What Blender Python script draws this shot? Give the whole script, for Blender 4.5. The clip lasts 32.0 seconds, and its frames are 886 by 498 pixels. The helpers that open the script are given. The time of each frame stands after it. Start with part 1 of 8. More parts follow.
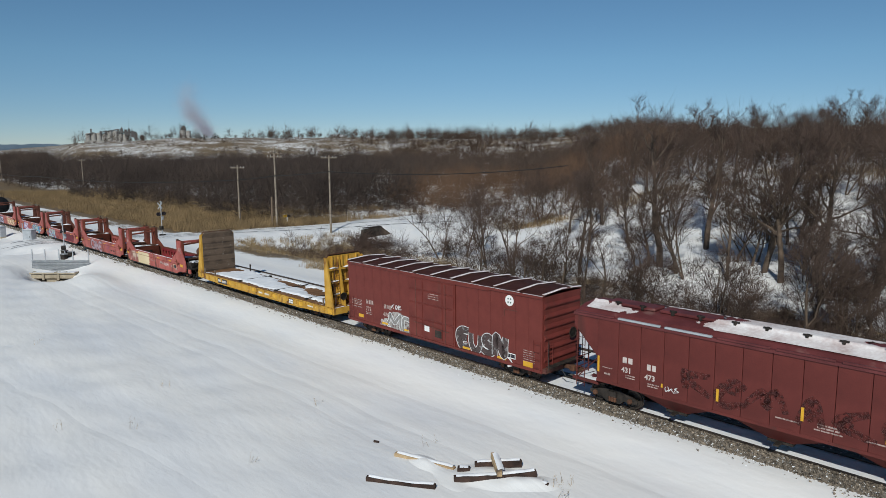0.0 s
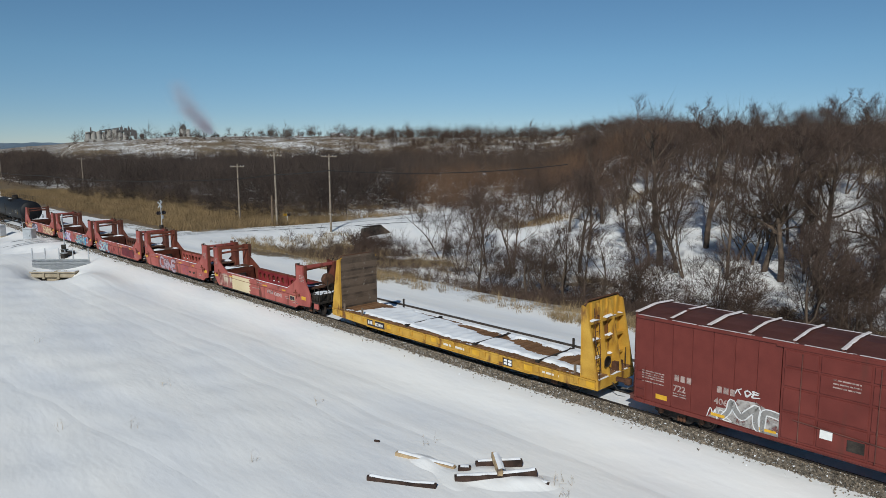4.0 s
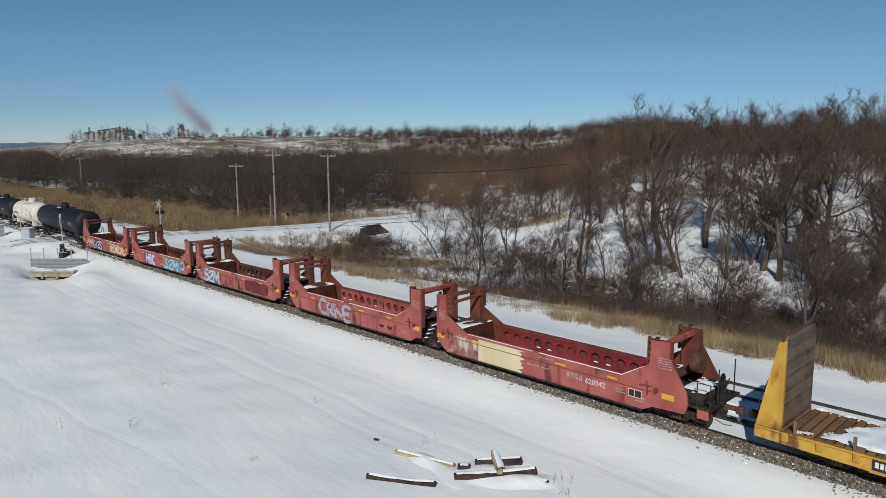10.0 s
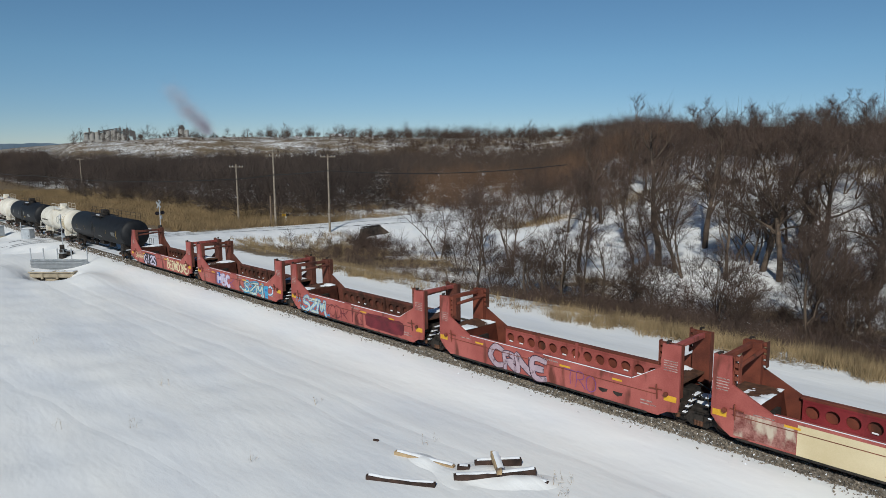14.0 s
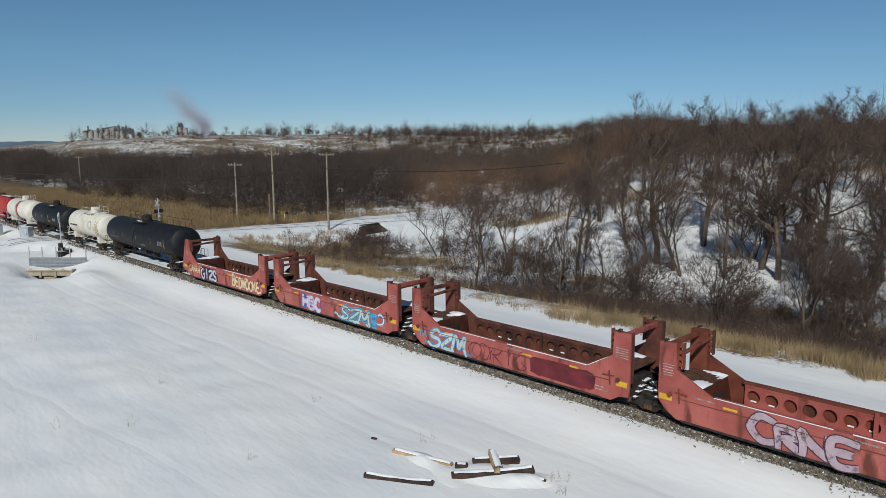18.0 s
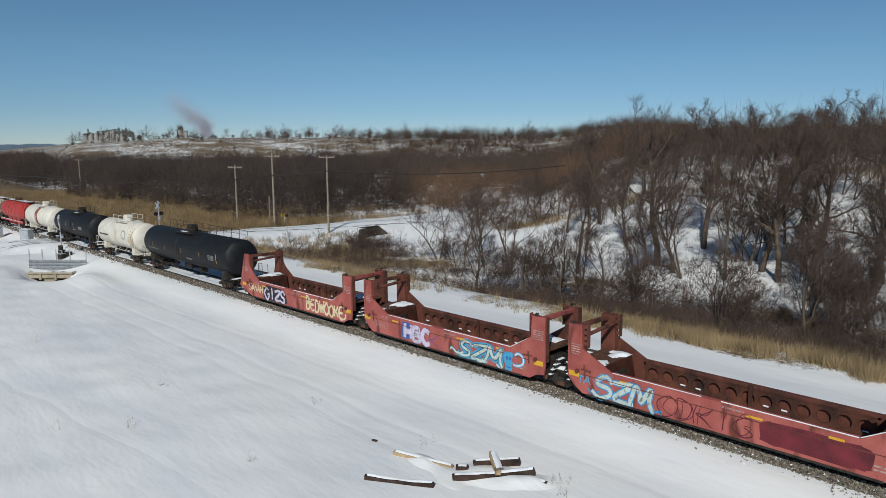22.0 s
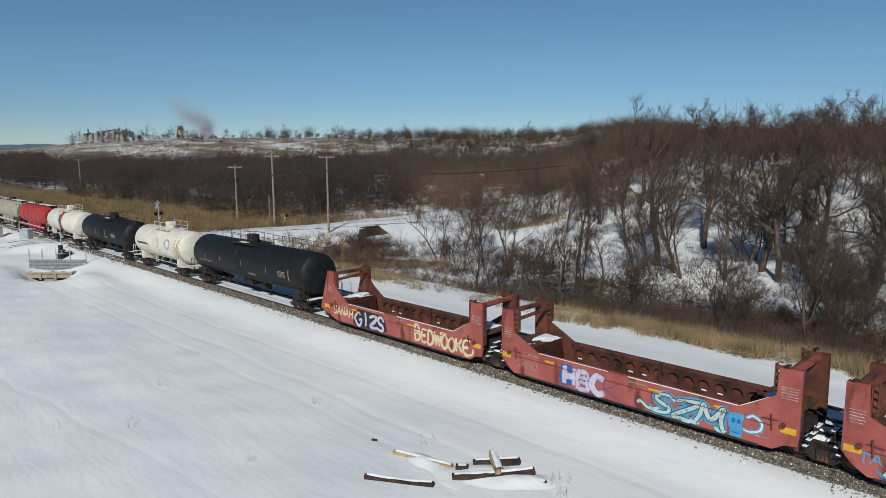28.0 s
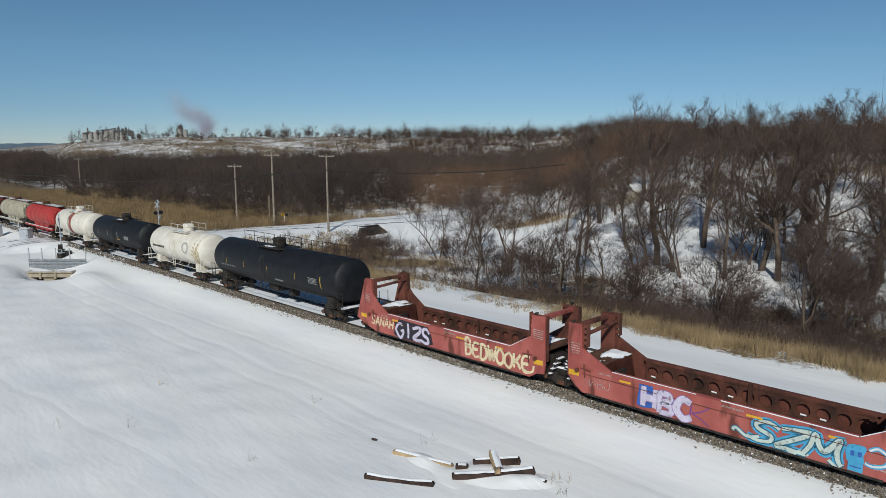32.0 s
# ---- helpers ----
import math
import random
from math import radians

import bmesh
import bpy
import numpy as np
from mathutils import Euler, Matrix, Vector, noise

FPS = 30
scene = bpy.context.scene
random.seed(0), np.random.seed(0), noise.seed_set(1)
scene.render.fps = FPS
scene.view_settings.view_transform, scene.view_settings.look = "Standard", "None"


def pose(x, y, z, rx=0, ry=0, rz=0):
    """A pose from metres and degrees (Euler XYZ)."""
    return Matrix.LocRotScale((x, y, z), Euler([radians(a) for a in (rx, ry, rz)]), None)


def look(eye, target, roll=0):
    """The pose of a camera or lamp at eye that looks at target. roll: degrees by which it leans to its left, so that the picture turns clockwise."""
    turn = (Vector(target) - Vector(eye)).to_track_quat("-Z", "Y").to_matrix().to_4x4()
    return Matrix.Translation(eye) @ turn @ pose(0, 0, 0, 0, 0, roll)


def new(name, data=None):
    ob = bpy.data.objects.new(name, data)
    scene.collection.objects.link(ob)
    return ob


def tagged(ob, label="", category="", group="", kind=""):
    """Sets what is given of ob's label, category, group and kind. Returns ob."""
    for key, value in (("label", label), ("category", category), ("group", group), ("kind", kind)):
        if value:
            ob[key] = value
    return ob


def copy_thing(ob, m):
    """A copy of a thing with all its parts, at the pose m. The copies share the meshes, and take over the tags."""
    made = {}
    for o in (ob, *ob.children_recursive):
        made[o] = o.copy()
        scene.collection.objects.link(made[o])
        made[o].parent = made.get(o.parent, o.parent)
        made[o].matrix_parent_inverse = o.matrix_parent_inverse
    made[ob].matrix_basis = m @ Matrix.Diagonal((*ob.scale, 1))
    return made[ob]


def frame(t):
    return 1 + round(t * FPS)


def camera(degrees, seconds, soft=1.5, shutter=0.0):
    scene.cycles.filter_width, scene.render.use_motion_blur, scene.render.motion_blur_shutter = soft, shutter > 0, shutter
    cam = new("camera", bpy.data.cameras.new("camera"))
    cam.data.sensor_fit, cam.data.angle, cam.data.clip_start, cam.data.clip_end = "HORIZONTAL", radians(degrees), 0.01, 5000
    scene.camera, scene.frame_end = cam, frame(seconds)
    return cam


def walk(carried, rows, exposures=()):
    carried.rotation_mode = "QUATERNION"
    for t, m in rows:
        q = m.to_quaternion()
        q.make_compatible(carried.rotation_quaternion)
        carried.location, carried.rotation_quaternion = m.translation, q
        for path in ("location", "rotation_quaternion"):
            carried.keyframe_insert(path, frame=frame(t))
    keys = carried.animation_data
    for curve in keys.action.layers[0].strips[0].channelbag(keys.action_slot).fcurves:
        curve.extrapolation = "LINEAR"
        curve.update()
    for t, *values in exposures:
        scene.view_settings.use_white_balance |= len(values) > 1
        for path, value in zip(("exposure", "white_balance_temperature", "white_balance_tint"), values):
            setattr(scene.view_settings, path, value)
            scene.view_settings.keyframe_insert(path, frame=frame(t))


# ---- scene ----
cam = camera(66.51, 32.0, soft=0.75)

# the drone hovers and drifts a little: seconds, x, y, z, pitch, heading
DRIFT = [
    (0, 0.029, -26.352, 11.326, 81.090, 46.382),
    (1, 0.034, -26.347, 11.320, 81.093, 46.402),
    (2, 0.027, -26.353, 11.333, 81.056, 46.402),
    (3, 0.014, -26.368, 11.354, 80.996, 46.384),
    (4, 0.007, -26.374, 11.361, 80.977, 46.369),
    (5, -0.006, -26.388, 11.352, 80.930, 46.342),
    (6, -0.006, -26.389, 11.349, 80.937, 46.339),
    (7, -0.001, -26.383, 11.320, 80.992, 46.335),
    (8, 0.001, -26.381, 11.292, 80.975, 46.303),
    (9, -0.001, -26.383, 11.290, 80.957, 46.272),
    (10, -0.013, -26.396, 11.294, 80.976, 46.258),
    (11, -0.012, -26.394, 11.292, 81.020, 46.258),
    (12, -0.001, -26.383, 11.290, 81.028, 46.265),
    (13, -0.000, -26.382, 11.291, 81.028, 46.265),
    (14, 0.000, -26.382, 11.294, 81.027, 46.265),
    (15, 0.000, -26.382, 11.292, 81.027, 46.265),
    (16, 0.030, -26.350, 11.291, 80.954, 46.261),
    (17, 0.033, -26.347, 11.298, 80.929, 46.236),
    (18, 0.039, -26.341, 11.314, 80.855, 46.201),
    (19, 0.036, -26.345, 11.335, 80.817, 46.169),
    (20, 0.027, -26.354, 11.329, 80.878, 46.158),
    (21, 0.022, -26.359, 11.310, 80.969, 46.168),
    (22, 0.014, -26.367, 11.267, 81.092, 46.188),
    (23, 0.006, -26.376, 11.225, 81.184, 46.187),
    (24, 0.005, -26.376, 11.209, 81.191, 46.189),
    (25, 0.006, -26.376, 11.224, 81.139, 46.189),
    (26, 0.005, -26.377, 11.229, 81.127, 46.187),
    (27, 0.019, -26.362, 11.238, 81.121, 46.194),
    (28, 0.021, -26.361, 11.238, 81.100, 46.191),
    (29, 0.024, -26.357, 11.253, 81.036, 46.162),
    (30, 0.014, -26.367, 11.268, 80.998, 46.137),
    (31, 0.013, -26.369, 11.276, 80.994, 46.146),
    (32, 0.014, -26.367, 11.271, 81.010, 46.165),
]
walk(cam, [(t, pose(x, y, z, pitch, 0, head)) for t, x, y, z, pitch, head in DRIFT])

# ---- world and sun ----
SUN_AZIMUTH, SUN_HEIGHT = radians(147), radians(37)   # clockwise from +y
world = bpy.data.worlds.new("sky")
scene.world = world
world.use_nodes = True
wn = world.node_tree.nodes
sky = wn.new("ShaderNodeTexSky")
sky.sky_type = "NISHITA"
sky.sun_disc = False
sky.sun_elevation, sky.sun_rotation = SUN_HEIGHT, SUN_AZIMUTH
sky.altitude, sky.air_density, sky.dust_density, sky.ozone_density = 800, 0.55, 0.0, 3.0
wn["Background"].inputs["Strength"].default_value = 0.0855
tint = wn.new("ShaderNodeMixRGB")
tint.blend_type = "MULTIPLY"
tint.inputs[0].default_value = 1.0
tint.inputs[2].default_value = (0.81, 0.985, 0.985, 1)
world.node_tree.links.new(sky.outputs[0], tint.inputs[1])
haze, sky_way, sky_up, haze_mix = wn.new("ShaderNodeValToRGB"), wn.new("ShaderNodeTexCoord"), wn.new("ShaderNodeSeparateXYZ"), wn.new("ShaderNodeMixRGB")
haze.color_ramp.elements[0].position, haze.color_ramp.elements[0].color = 0.0, (0.79, 0.66, 0.655, 1)
haze.color_ramp.elements[1].position, haze.color_ramp.elements[1].color = 1.0, (0.92, 0.94, 0.93, 1)
for at, col in ((0.04, (0.8, 0.735, 0.71, 1)), (0.115, (0.94, 0.945, 0.855, 1)), (0.2, (0.99, 1.03, 0.95, 1))):
    haze.color_ramp.elements.new(at).color = col
haze_mix.blend_type = "MULTIPLY"
haze_mix.inputs[0].default_value = 1.0
world.node_tree.links.new(sky_way.outputs["Generated"], sky_up.inputs[0])
world.node_tree.links.new(sky_up.outputs[2], haze.inputs[0])
world.node_tree.links.new(tint.outputs[0], haze_mix.inputs[1])
world.node_tree.links.new(haze.outputs[0], haze_mix.inputs[2])
world.node_tree.links.new(haze_mix.outputs[0], wn["Background"].inputs["Color"])
sun_data = bpy.data.lights.new("sun", "SUN")
sun_data.energy, sun_data.angle, sun_data.color = 3.4, radians(0.55), (0.985, 0.975, 0.9)
sun = new("sun", sun_data)
sun_dir = Vector((math.sin(SUN_AZIMUTH) * math.cos(SUN_HEIGHT), math.cos(SUN_AZIMUTH) * math.cos(SUN_HEIGHT), math.sin(SUN_HEIGHT)))
sun.matrix_world = look(sun_dir * 300, (0, 0, 0))
scene.view_settings.exposure = 0.0

# ---- materials ----
def material(name, low, high, rough=0.8, metal=0.0, scale=2.0, fine=40.0, bump=0.2, depth=0.02, stain=None, stain_at=0.62,
             stain_scale=1.2, streak=0.0, per_object=0.0, wax=0.0):
    """A surface with broad and fine variation between two colours, an optional stain colour in patches or runs, and relief."""
    m = bpy.data.materials.new(name)
    m.use_nodes = True
    n, link = m.node_tree.nodes, m.node_tree.links.new
    p = n["Principled BSDF"]
    geo = n.new("ShaderNodeTexCoord")
    pos = n.new("ShaderNodeMapping")
    link(geo.outputs["Object"], pos.inputs["Vector"])

    def noise_at(s, detail, stretch=(1, 1, 1)):
        t = n.new("ShaderNodeTexNoise")
        t.inputs["Scale"].default_value, t.inputs["Detail"].default_value = s, detail
        if stretch != (1, 1, 1):
            mp = n.new("ShaderNodeMapping")
            mp.inputs["Scale"].default_value = stretch
            link(geo.outputs["Object"], mp.inputs["Vector"])
            link(mp.outputs[0], t.inputs["Vector"])
        else:
            link(pos.outputs[0], t.inputs["Vector"])
        return t

    broad, grain = noise_at(scale, 6), noise_at(fine, 4)
    add = n.new("ShaderNodeMath")
    add.operation = "MULTIPLY_ADD"
    link(grain.outputs[0], add.inputs[0])
    add.inputs[1].default_value = 0.4
    link(broad.outputs[0], add.inputs[2])
    value = add.outputs[0]
    if per_object:
        info = n.new("ShaderNodeObjectInfo")
        more = n.new("ShaderNodeMath")
        more.operation = "MULTIPLY_ADD"
        link(info.outputs["Random"], more.inputs[0])
        more.inputs[1].default_value = per_object
        link(value, more.inputs[2])
        value = more.outputs[0]
    ramp = n.new("ShaderNodeValToRGB")
    ramp.color_ramp.elements[0].position, ramp.color_ramp.elements[0].color = 0.5, (*low, 1)
    ramp.color_ramp.elements[1].position, ramp.color_ramp.elements[1].color = 0.95 + per_object * 0.5, (*high, 1)
    link(value, ramp.inputs[0])
    colour = ramp.outputs[0]
    if stain:
        spots = noise_at(stain_scale, 8, (1, 1, 1 - streak))
        cut = n.new("ShaderNodeValToRGB")
        cut.color_ramp.elements[0].position, cut.color_ramp.elements[1].position = stain_at, stain_at + 0.12
        link(spots.outputs[0], cut.inputs[0])
        mix = n.new("ShaderNodeMixRGB")
        mix.inputs[2].default_value = (*stain, 1)
        link(cut.outputs[0], mix.inputs[0])
        link(colour, mix.inputs[1])
        colour = mix.outputs[0]
    link(colour, p.inputs["Base Color"])
    p.inputs["Roughness"].default_value, p.inputs["Metallic"].default_value = rough, metal
    p.inputs["Specular IOR Level"].default_value = 0.3
    if wax:
        p.inputs["Subsurface Weight"].default_value = wax
        p.inputs["Subsurface Radius"].default_value = (0.1, 0.12, 0.15)
    if bump:
        b = n.new("ShaderNodeBump")
        b.inputs["Strength"].default_value, b.inputs["Distance"].default_value = bump, depth
        link(add.outputs[0], b.inputs["Height"])
        link(b.outputs[0], p.inputs["Normal"])
    return m


def snow_ground():
    """Wind-packed snow; where the mesh attribute wild is high, dead grass and litter break through."""
    m = bpy.data.materials.new("snow_ground")
    m.use_nodes = True
    n, link = m.node_tree.nodes, m.node_tree.links.new
    p = n["Principled BSDF"]
    co = n.new("ShaderNodeTexCoord")

    def noise_at(s, detail, stretch=(1, 1, 1), turn=0):
        mp = n.new("ShaderNodeMapping")
        mp.inputs["Scale"].default_value = stretch
        mp.inputs["Rotation"].default_value = (0, 0, radians(turn))
        link(co.outputs["Object"], mp.inputs["Vector"])
        t = n.new("ShaderNodeTexNoise")
        t.inputs["Scale"].default_value, t.inputs["Detail"].default_value = s, detail
        link(mp.outputs[0], t.inputs["Vector"])
        return t.outputs[0]

    def calc(op, a, b):
        c = n.new("ShaderNodeMath")
        c.operation = op
        for i, v in enumerate((a, b)):
            if isinstance(v, (int, float)):
                c.inputs[i].default_value = v
            else:
                link(v, c.inputs[i])
        return c.outputs[0]

    wild = n.new("ShaderNodeAttribute")
    wild.attribute_name = "wild"
    drift = noise_at(0.22, 4, (0.5, 1.5, 1), 12)
    ripple = noise_at(1.1, 4, (0.5, 1.4, 1), 18)
    grain = noise_at(30, 3)
    tone = n.new("ShaderNodeValToRGB")
    tone.color_ramp.elements[0].position, tone.color_ramp.elements[0].color = 0.3, (0.74, 0.76, 0.79, 1)
    tone.color_ramp.elements[1].position, tone.color_ramp.elements[1].color = 0.62, (0.83, 0.83, 0.82, 1)
    link(drift, tone.inputs[0])
    patches = noise_at(0.55, 8)
    small = noise_at(4.0, 6)
    both = calc("ADD", calc("ADD", calc("MULTIPLY", patches, 0.35), calc("MULTIPLY", noise_at(0.07, 4), 0.4)), calc("MULTIPLY", small, 0.35))
    over = calc("ADD", both, calc("MULTIPLY", calc("SUBTRACT", wild.outputs["Fac"], 0.5), 0.62))
    cut = n.new("ShaderNodeValToRGB")
    cut.color_ramp.elements[0].position, cut.color_ramp.elements[1].position = 0.55, 0.66
    link(over, cut.inputs[0])
    straw = n.new("ShaderNodeValToRGB")
    straw.color_ramp.elements[0].color, straw.color_ramp.elements[1].color = (0.07, 0.05, 0.03, 1), (0.30, 0.21, 0.11, 1)
    straw.color_ramp.elements[0].position, straw.color_ramp.elements[1].position = 0.35, 0.7
    link(noise_at(9, 5), straw.inputs[0])
    mix = n.new("ShaderNodeMixRGB")
    link(cut.outputs[0], mix.inputs[0])
    link(tone.outputs[0], mix.inputs[1])
    link(straw.outputs[0], mix.inputs[2])
    link(mix.outputs[0], p.inputs["Base Color"])
    p.inputs["Roughness"].default_value = 0.6
    p.inputs["Specular IOR Level"].default_value = 0.25
    height = calc("ADD", calc("MULTIPLY", drift, 1.0), calc("ADD", calc("ADD", calc("MULTIPLY", ripple, 0.13), calc("MULTIPLY", noise_at(4.5, 5, (0.6, 1.2, 1), 20), 0.045)), calc("MULTIPLY", grain, 0.02)))
    # old wheel ruts in the field: pairs of shallow lines
    cut_xyz = n.new("ShaderNodeSeparateXYZ")
    link(co.outputs["Object"], cut_xyz.inputs[0])
    wobble = calc("MULTIPLY", noise_at(0.12, 2), 0.9)
    for y0, slope, bow in ((-8.6, -0.02, 0.0004), (-10.2, -0.02, 0.0004), (-14.5, 0.12, 0.0), (-5.6, 0.0, 0.0003)):
        x = cut_xyz.outputs[0]
        line = calc("ADD", calc("MULTIPLY", x, slope), calc("MULTIPLY", calc("MULTIPLY", x, x), -bow))
        off = calc("ABSOLUTE", calc("SUBTRACT", calc("SUBTRACT", cut_xyz.outputs[1], calc("ADD", line, wobble)), y0), 0)
        dent = calc("MULTIPLY", calc("MINIMUM", off, 0.35), 0.3)
        height = calc("ADD", height, dent)
    b = n.new("ShaderNodeBump")
    b.inputs["Strength"].default_value, b.inputs["Distance"].default_value = 0.75, 0.2
    link(height, b.inputs["Height"])
    link(b.outputs[0], p.inputs["Normal"])
    return m


SNOW_GROUND = snow_ground()
SNOW = material("snow", (0.74, 0.77, 0.82), (0.86, 0.87, 0.88), 0.6, 0, 1.5, 14, 0.5, 0.05)
THIN_SNOW = material("thin_dusty_snow", (0.5, 0.41, 0.4), (0.84, 0.82, 0.82), 0.65, 0, 1.2, 9, 0.4, 0.02)
GRAVEL = material("ballast_stone", (0.04, 0.036, 0.032), (0.24, 0.21, 0.175), 0.9, 0, 3, 25, 0.5, 0.03, stain=(0.75, 0.77, 0.8), stain_at=0.6, stain_scale=9)
STEEL = material("worn_steel", (0.06, 0.05, 0.045), (0.14, 0.11, 0.09), 0.5, 0.7, 2, 30, 0.2, 0.005)
RUST = material("rusty_steel", (0.05, 0.026, 0.018), (0.15, 0.07, 0.04), 0.85, 0.1, 3, 40, 0.3, 0.006)
GRIME = material("grimy_iron", (0.012, 0.011, 0.01), (0.06, 0.048, 0.04), 0.75, 0.2, 4, 40, 0.3, 0.006)
BOX_RED = material("boxcar_red", (0.115, 0.022, 0.017), (0.17, 0.036, 0.028), 0.55, 0, 1.2, 30, 0.08, 0.004, stain=(0.09, 0.03, 0.022), stain_at=0.6, streak=0.85)
ROOF_RED = material("roof_red", (0.075, 0.027, 0.022), (0.15, 0.055, 0.043), 0.65, 0, 1.0, 20, 0.15, 0.006, stain=(0.13, 0.075, 0.055), stain_at=0.6)
HOPPER_RED = material("hopper_red", (0.085, 0.017, 0.014), (0.14, 0.029, 0.024), 0.55, 0, 0.9, 30, 0.08, 0.004, stain=(0.065, 0.022, 0.018), stain_at=0.58, streak=0.85)
HOPPER_ROOF = material("hopper_roof_red", (0.085, 0.02, 0.021), (0.16, 0.04, 0.04), 0.6, 0, 0.9, 20, 0.12, 0.005, stain=(0.2, 0.1, 0.09), stain_at=0.6)
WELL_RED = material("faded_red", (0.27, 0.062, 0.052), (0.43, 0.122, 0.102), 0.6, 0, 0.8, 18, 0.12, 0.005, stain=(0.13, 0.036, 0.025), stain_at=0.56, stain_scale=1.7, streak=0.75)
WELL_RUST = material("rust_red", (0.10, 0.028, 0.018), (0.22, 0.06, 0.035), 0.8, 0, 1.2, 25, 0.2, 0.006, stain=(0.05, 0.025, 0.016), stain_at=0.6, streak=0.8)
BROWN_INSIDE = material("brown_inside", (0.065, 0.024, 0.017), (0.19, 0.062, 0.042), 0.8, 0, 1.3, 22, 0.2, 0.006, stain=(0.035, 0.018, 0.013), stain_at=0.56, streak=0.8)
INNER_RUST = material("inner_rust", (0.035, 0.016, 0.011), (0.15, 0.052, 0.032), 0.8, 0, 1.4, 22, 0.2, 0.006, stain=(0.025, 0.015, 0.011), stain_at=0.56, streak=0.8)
WALL_PLANK = material("bulkhead_plank", (0.028, 0.02, 0.015), (0.13, 0.092, 0.066), 0.85, 0, 1.3, 22, 0.4, 0.01, stain=(0.2, 0.17, 0.14), stain_at=0.62, stain_scale=3, per_object=0.5)
CREAM = material("cream_primer", (0.56, 0.46, 0.28), (0.66, 0.56, 0.37), 0.65, 0, 1, 25, 0.08, 0.003, stain=(0.42, 0.3, 0.18), stain_at=0.66, streak=0.8)
YELLOW = material("freight_yellow", (0.41, 0.215, 0.028), (0.59, 0.35, 0.06), 0.6, 0, 1.6, 22, 0.12, 0.005, stain=(0.15, 0.062, 0.022), stain_at=0.55, stain_scale=2.0, streak=0.7)
MARK_YELLOW = material("mark_yellow", (0.52, 0.27, 0.02), (0.7, 0.4, 0.035), 0.5, 0, 3, 30, 0.05, 0.002)
BLACK = material("tank_black", (0.004, 0.0045, 0.006), (0.014, 0.015, 0.018), 0.6, 0, 1.5, 30, 0.06, 0.003, stain=(0.045, 0.04, 0.036), stain_at=0.66, streak=0.8)
TANK_WHITE = material("tank_white", (0.58, 0.53, 0.44), (0.74, 0.71, 0.64), 0.5, 0, 1.2, 30, 0.06, 0.003, stain=(0.34, 0.22, 0.11), stain_at=0.63, streak=0.85)
PLANK = material("weathered_plank", (0.05, 0.036, 0.028), (0.17, 0.125, 0.09), 0.85, 0, 2, 30, 0.4, 0.01, per_object=0.5)
DECK = material("deck_plank", (0.085, 0.042, 0.02), (0.22, 0.115, 0.055), 0.85, 0, 2, 30, 0.4, 0.01, per_object=0.4)
WHITE_PAINT = material("white_paint", (0.68, 0.68, 0.66), (0.82, 0.82, 0.8), 0.6, 0, 3, 30, 0.03, 0.002)
BARK = material("bark", (0.045, 0.034, 0.027), (0.18, 0.132, 0.098), 0.9, 0, 1.5, 18, 0.7, 0.03)
TWIG = material("twigs", (0.044, 0.03, 0.025), (0.125, 0.084, 0.067), 0.9, 0, 0.4, 6, 0, 0)
RUSSET_TWIG = material("russet_twigs", (0.07, 0.043, 0.029), (0.195, 0.118, 0.074), 0.95, 0, 0.06, 0.6, 0, 0)
FAR_TWIG = material("far_twigs", (0.04, 0.026, 0.02), (0.11, 0.071, 0.051), 0.95, 0, 0.05, 0.6, 0, 0)
DEEP_TWIG = material("deep_brown_twigs", (0.034, 0.026, 0.023), (0.098, 0.073, 0.061), 0.95, 0, 0.05, 0.6, 0, 0)
DARK_TWIG = material("dark_twigs", (0.044, 0.032, 0.026), (0.128, 0.092, 0.073), 0.95, 0, 0.05, 0.6, 0, 0)
STRAW = material("dry_grass", (0.14, 0.1, 0.055), (0.47, 0.35, 0.195), 0.85, 0, 0.5, 8, 0, 0)
REED = material("reed_straw", (0.13, 0.09, 0.05), (0.38, 0.27, 0.14), 0.85, 0, 0.3, 5, 0, 0)
POLE_WOOD = material("pole_wood", (0.16, 0.13, 0.1), (0.36, 0.31, 0.25), 0.85, 0, 2, 30, 0.3, 0.01)
GALVANISED = material("galvanised_steel", (0.36, 0.385, 0.41), (0.5, 0.525, 0.55), 0.5, 0.25, 2, 20, 0.1, 0.004, stain=(0.2, 0.17, 0.13), stain_at=0.68)
CONCRETE = material("concrete", (0.3, 0.25, 0.18), (0.5, 0.44, 0.34), 0.9, 0, 1.5, 25, 0.3, 0.01, stain=(0.2, 0.14, 0.09), stain_at=0.6)
FAR_STEEL = material("dark_plant_steel", (0.07, 0.07, 0.072), (0.15, 0.15, 0.15), 0.8, 0, 0.05, 0.5, 0, 0)
FAR_CONCRETE = material("silo_concrete", (0.27, 0.26, 0.245), (0.4, 0.385, 0.36), 0.9, 0, 0.02, 0.3, 0, 0)
WIRE = material("wire_black", (0.01, 0.01, 0.01), (0.03, 0.03, 0.03), 0.6, 0, 3, 30, 0, 0)


# ---- mesh helpers ----
def part(name, bm, mat, parent=None, label="", kind="", smooth=False):
    """Links a bmesh as one mesh object, under parent if given."""
    me = bpy.data.meshes.new(name)
    if smooth:
        for f in bm.faces:
            f.smooth = True
    bm.to_mesh(me)
    bm.free()
    me.materials.append(mat)
    ob = new(name, me)
    if parent is not None:
        ob.parent = parent
    return tagged(ob, label=label, kind=kind)


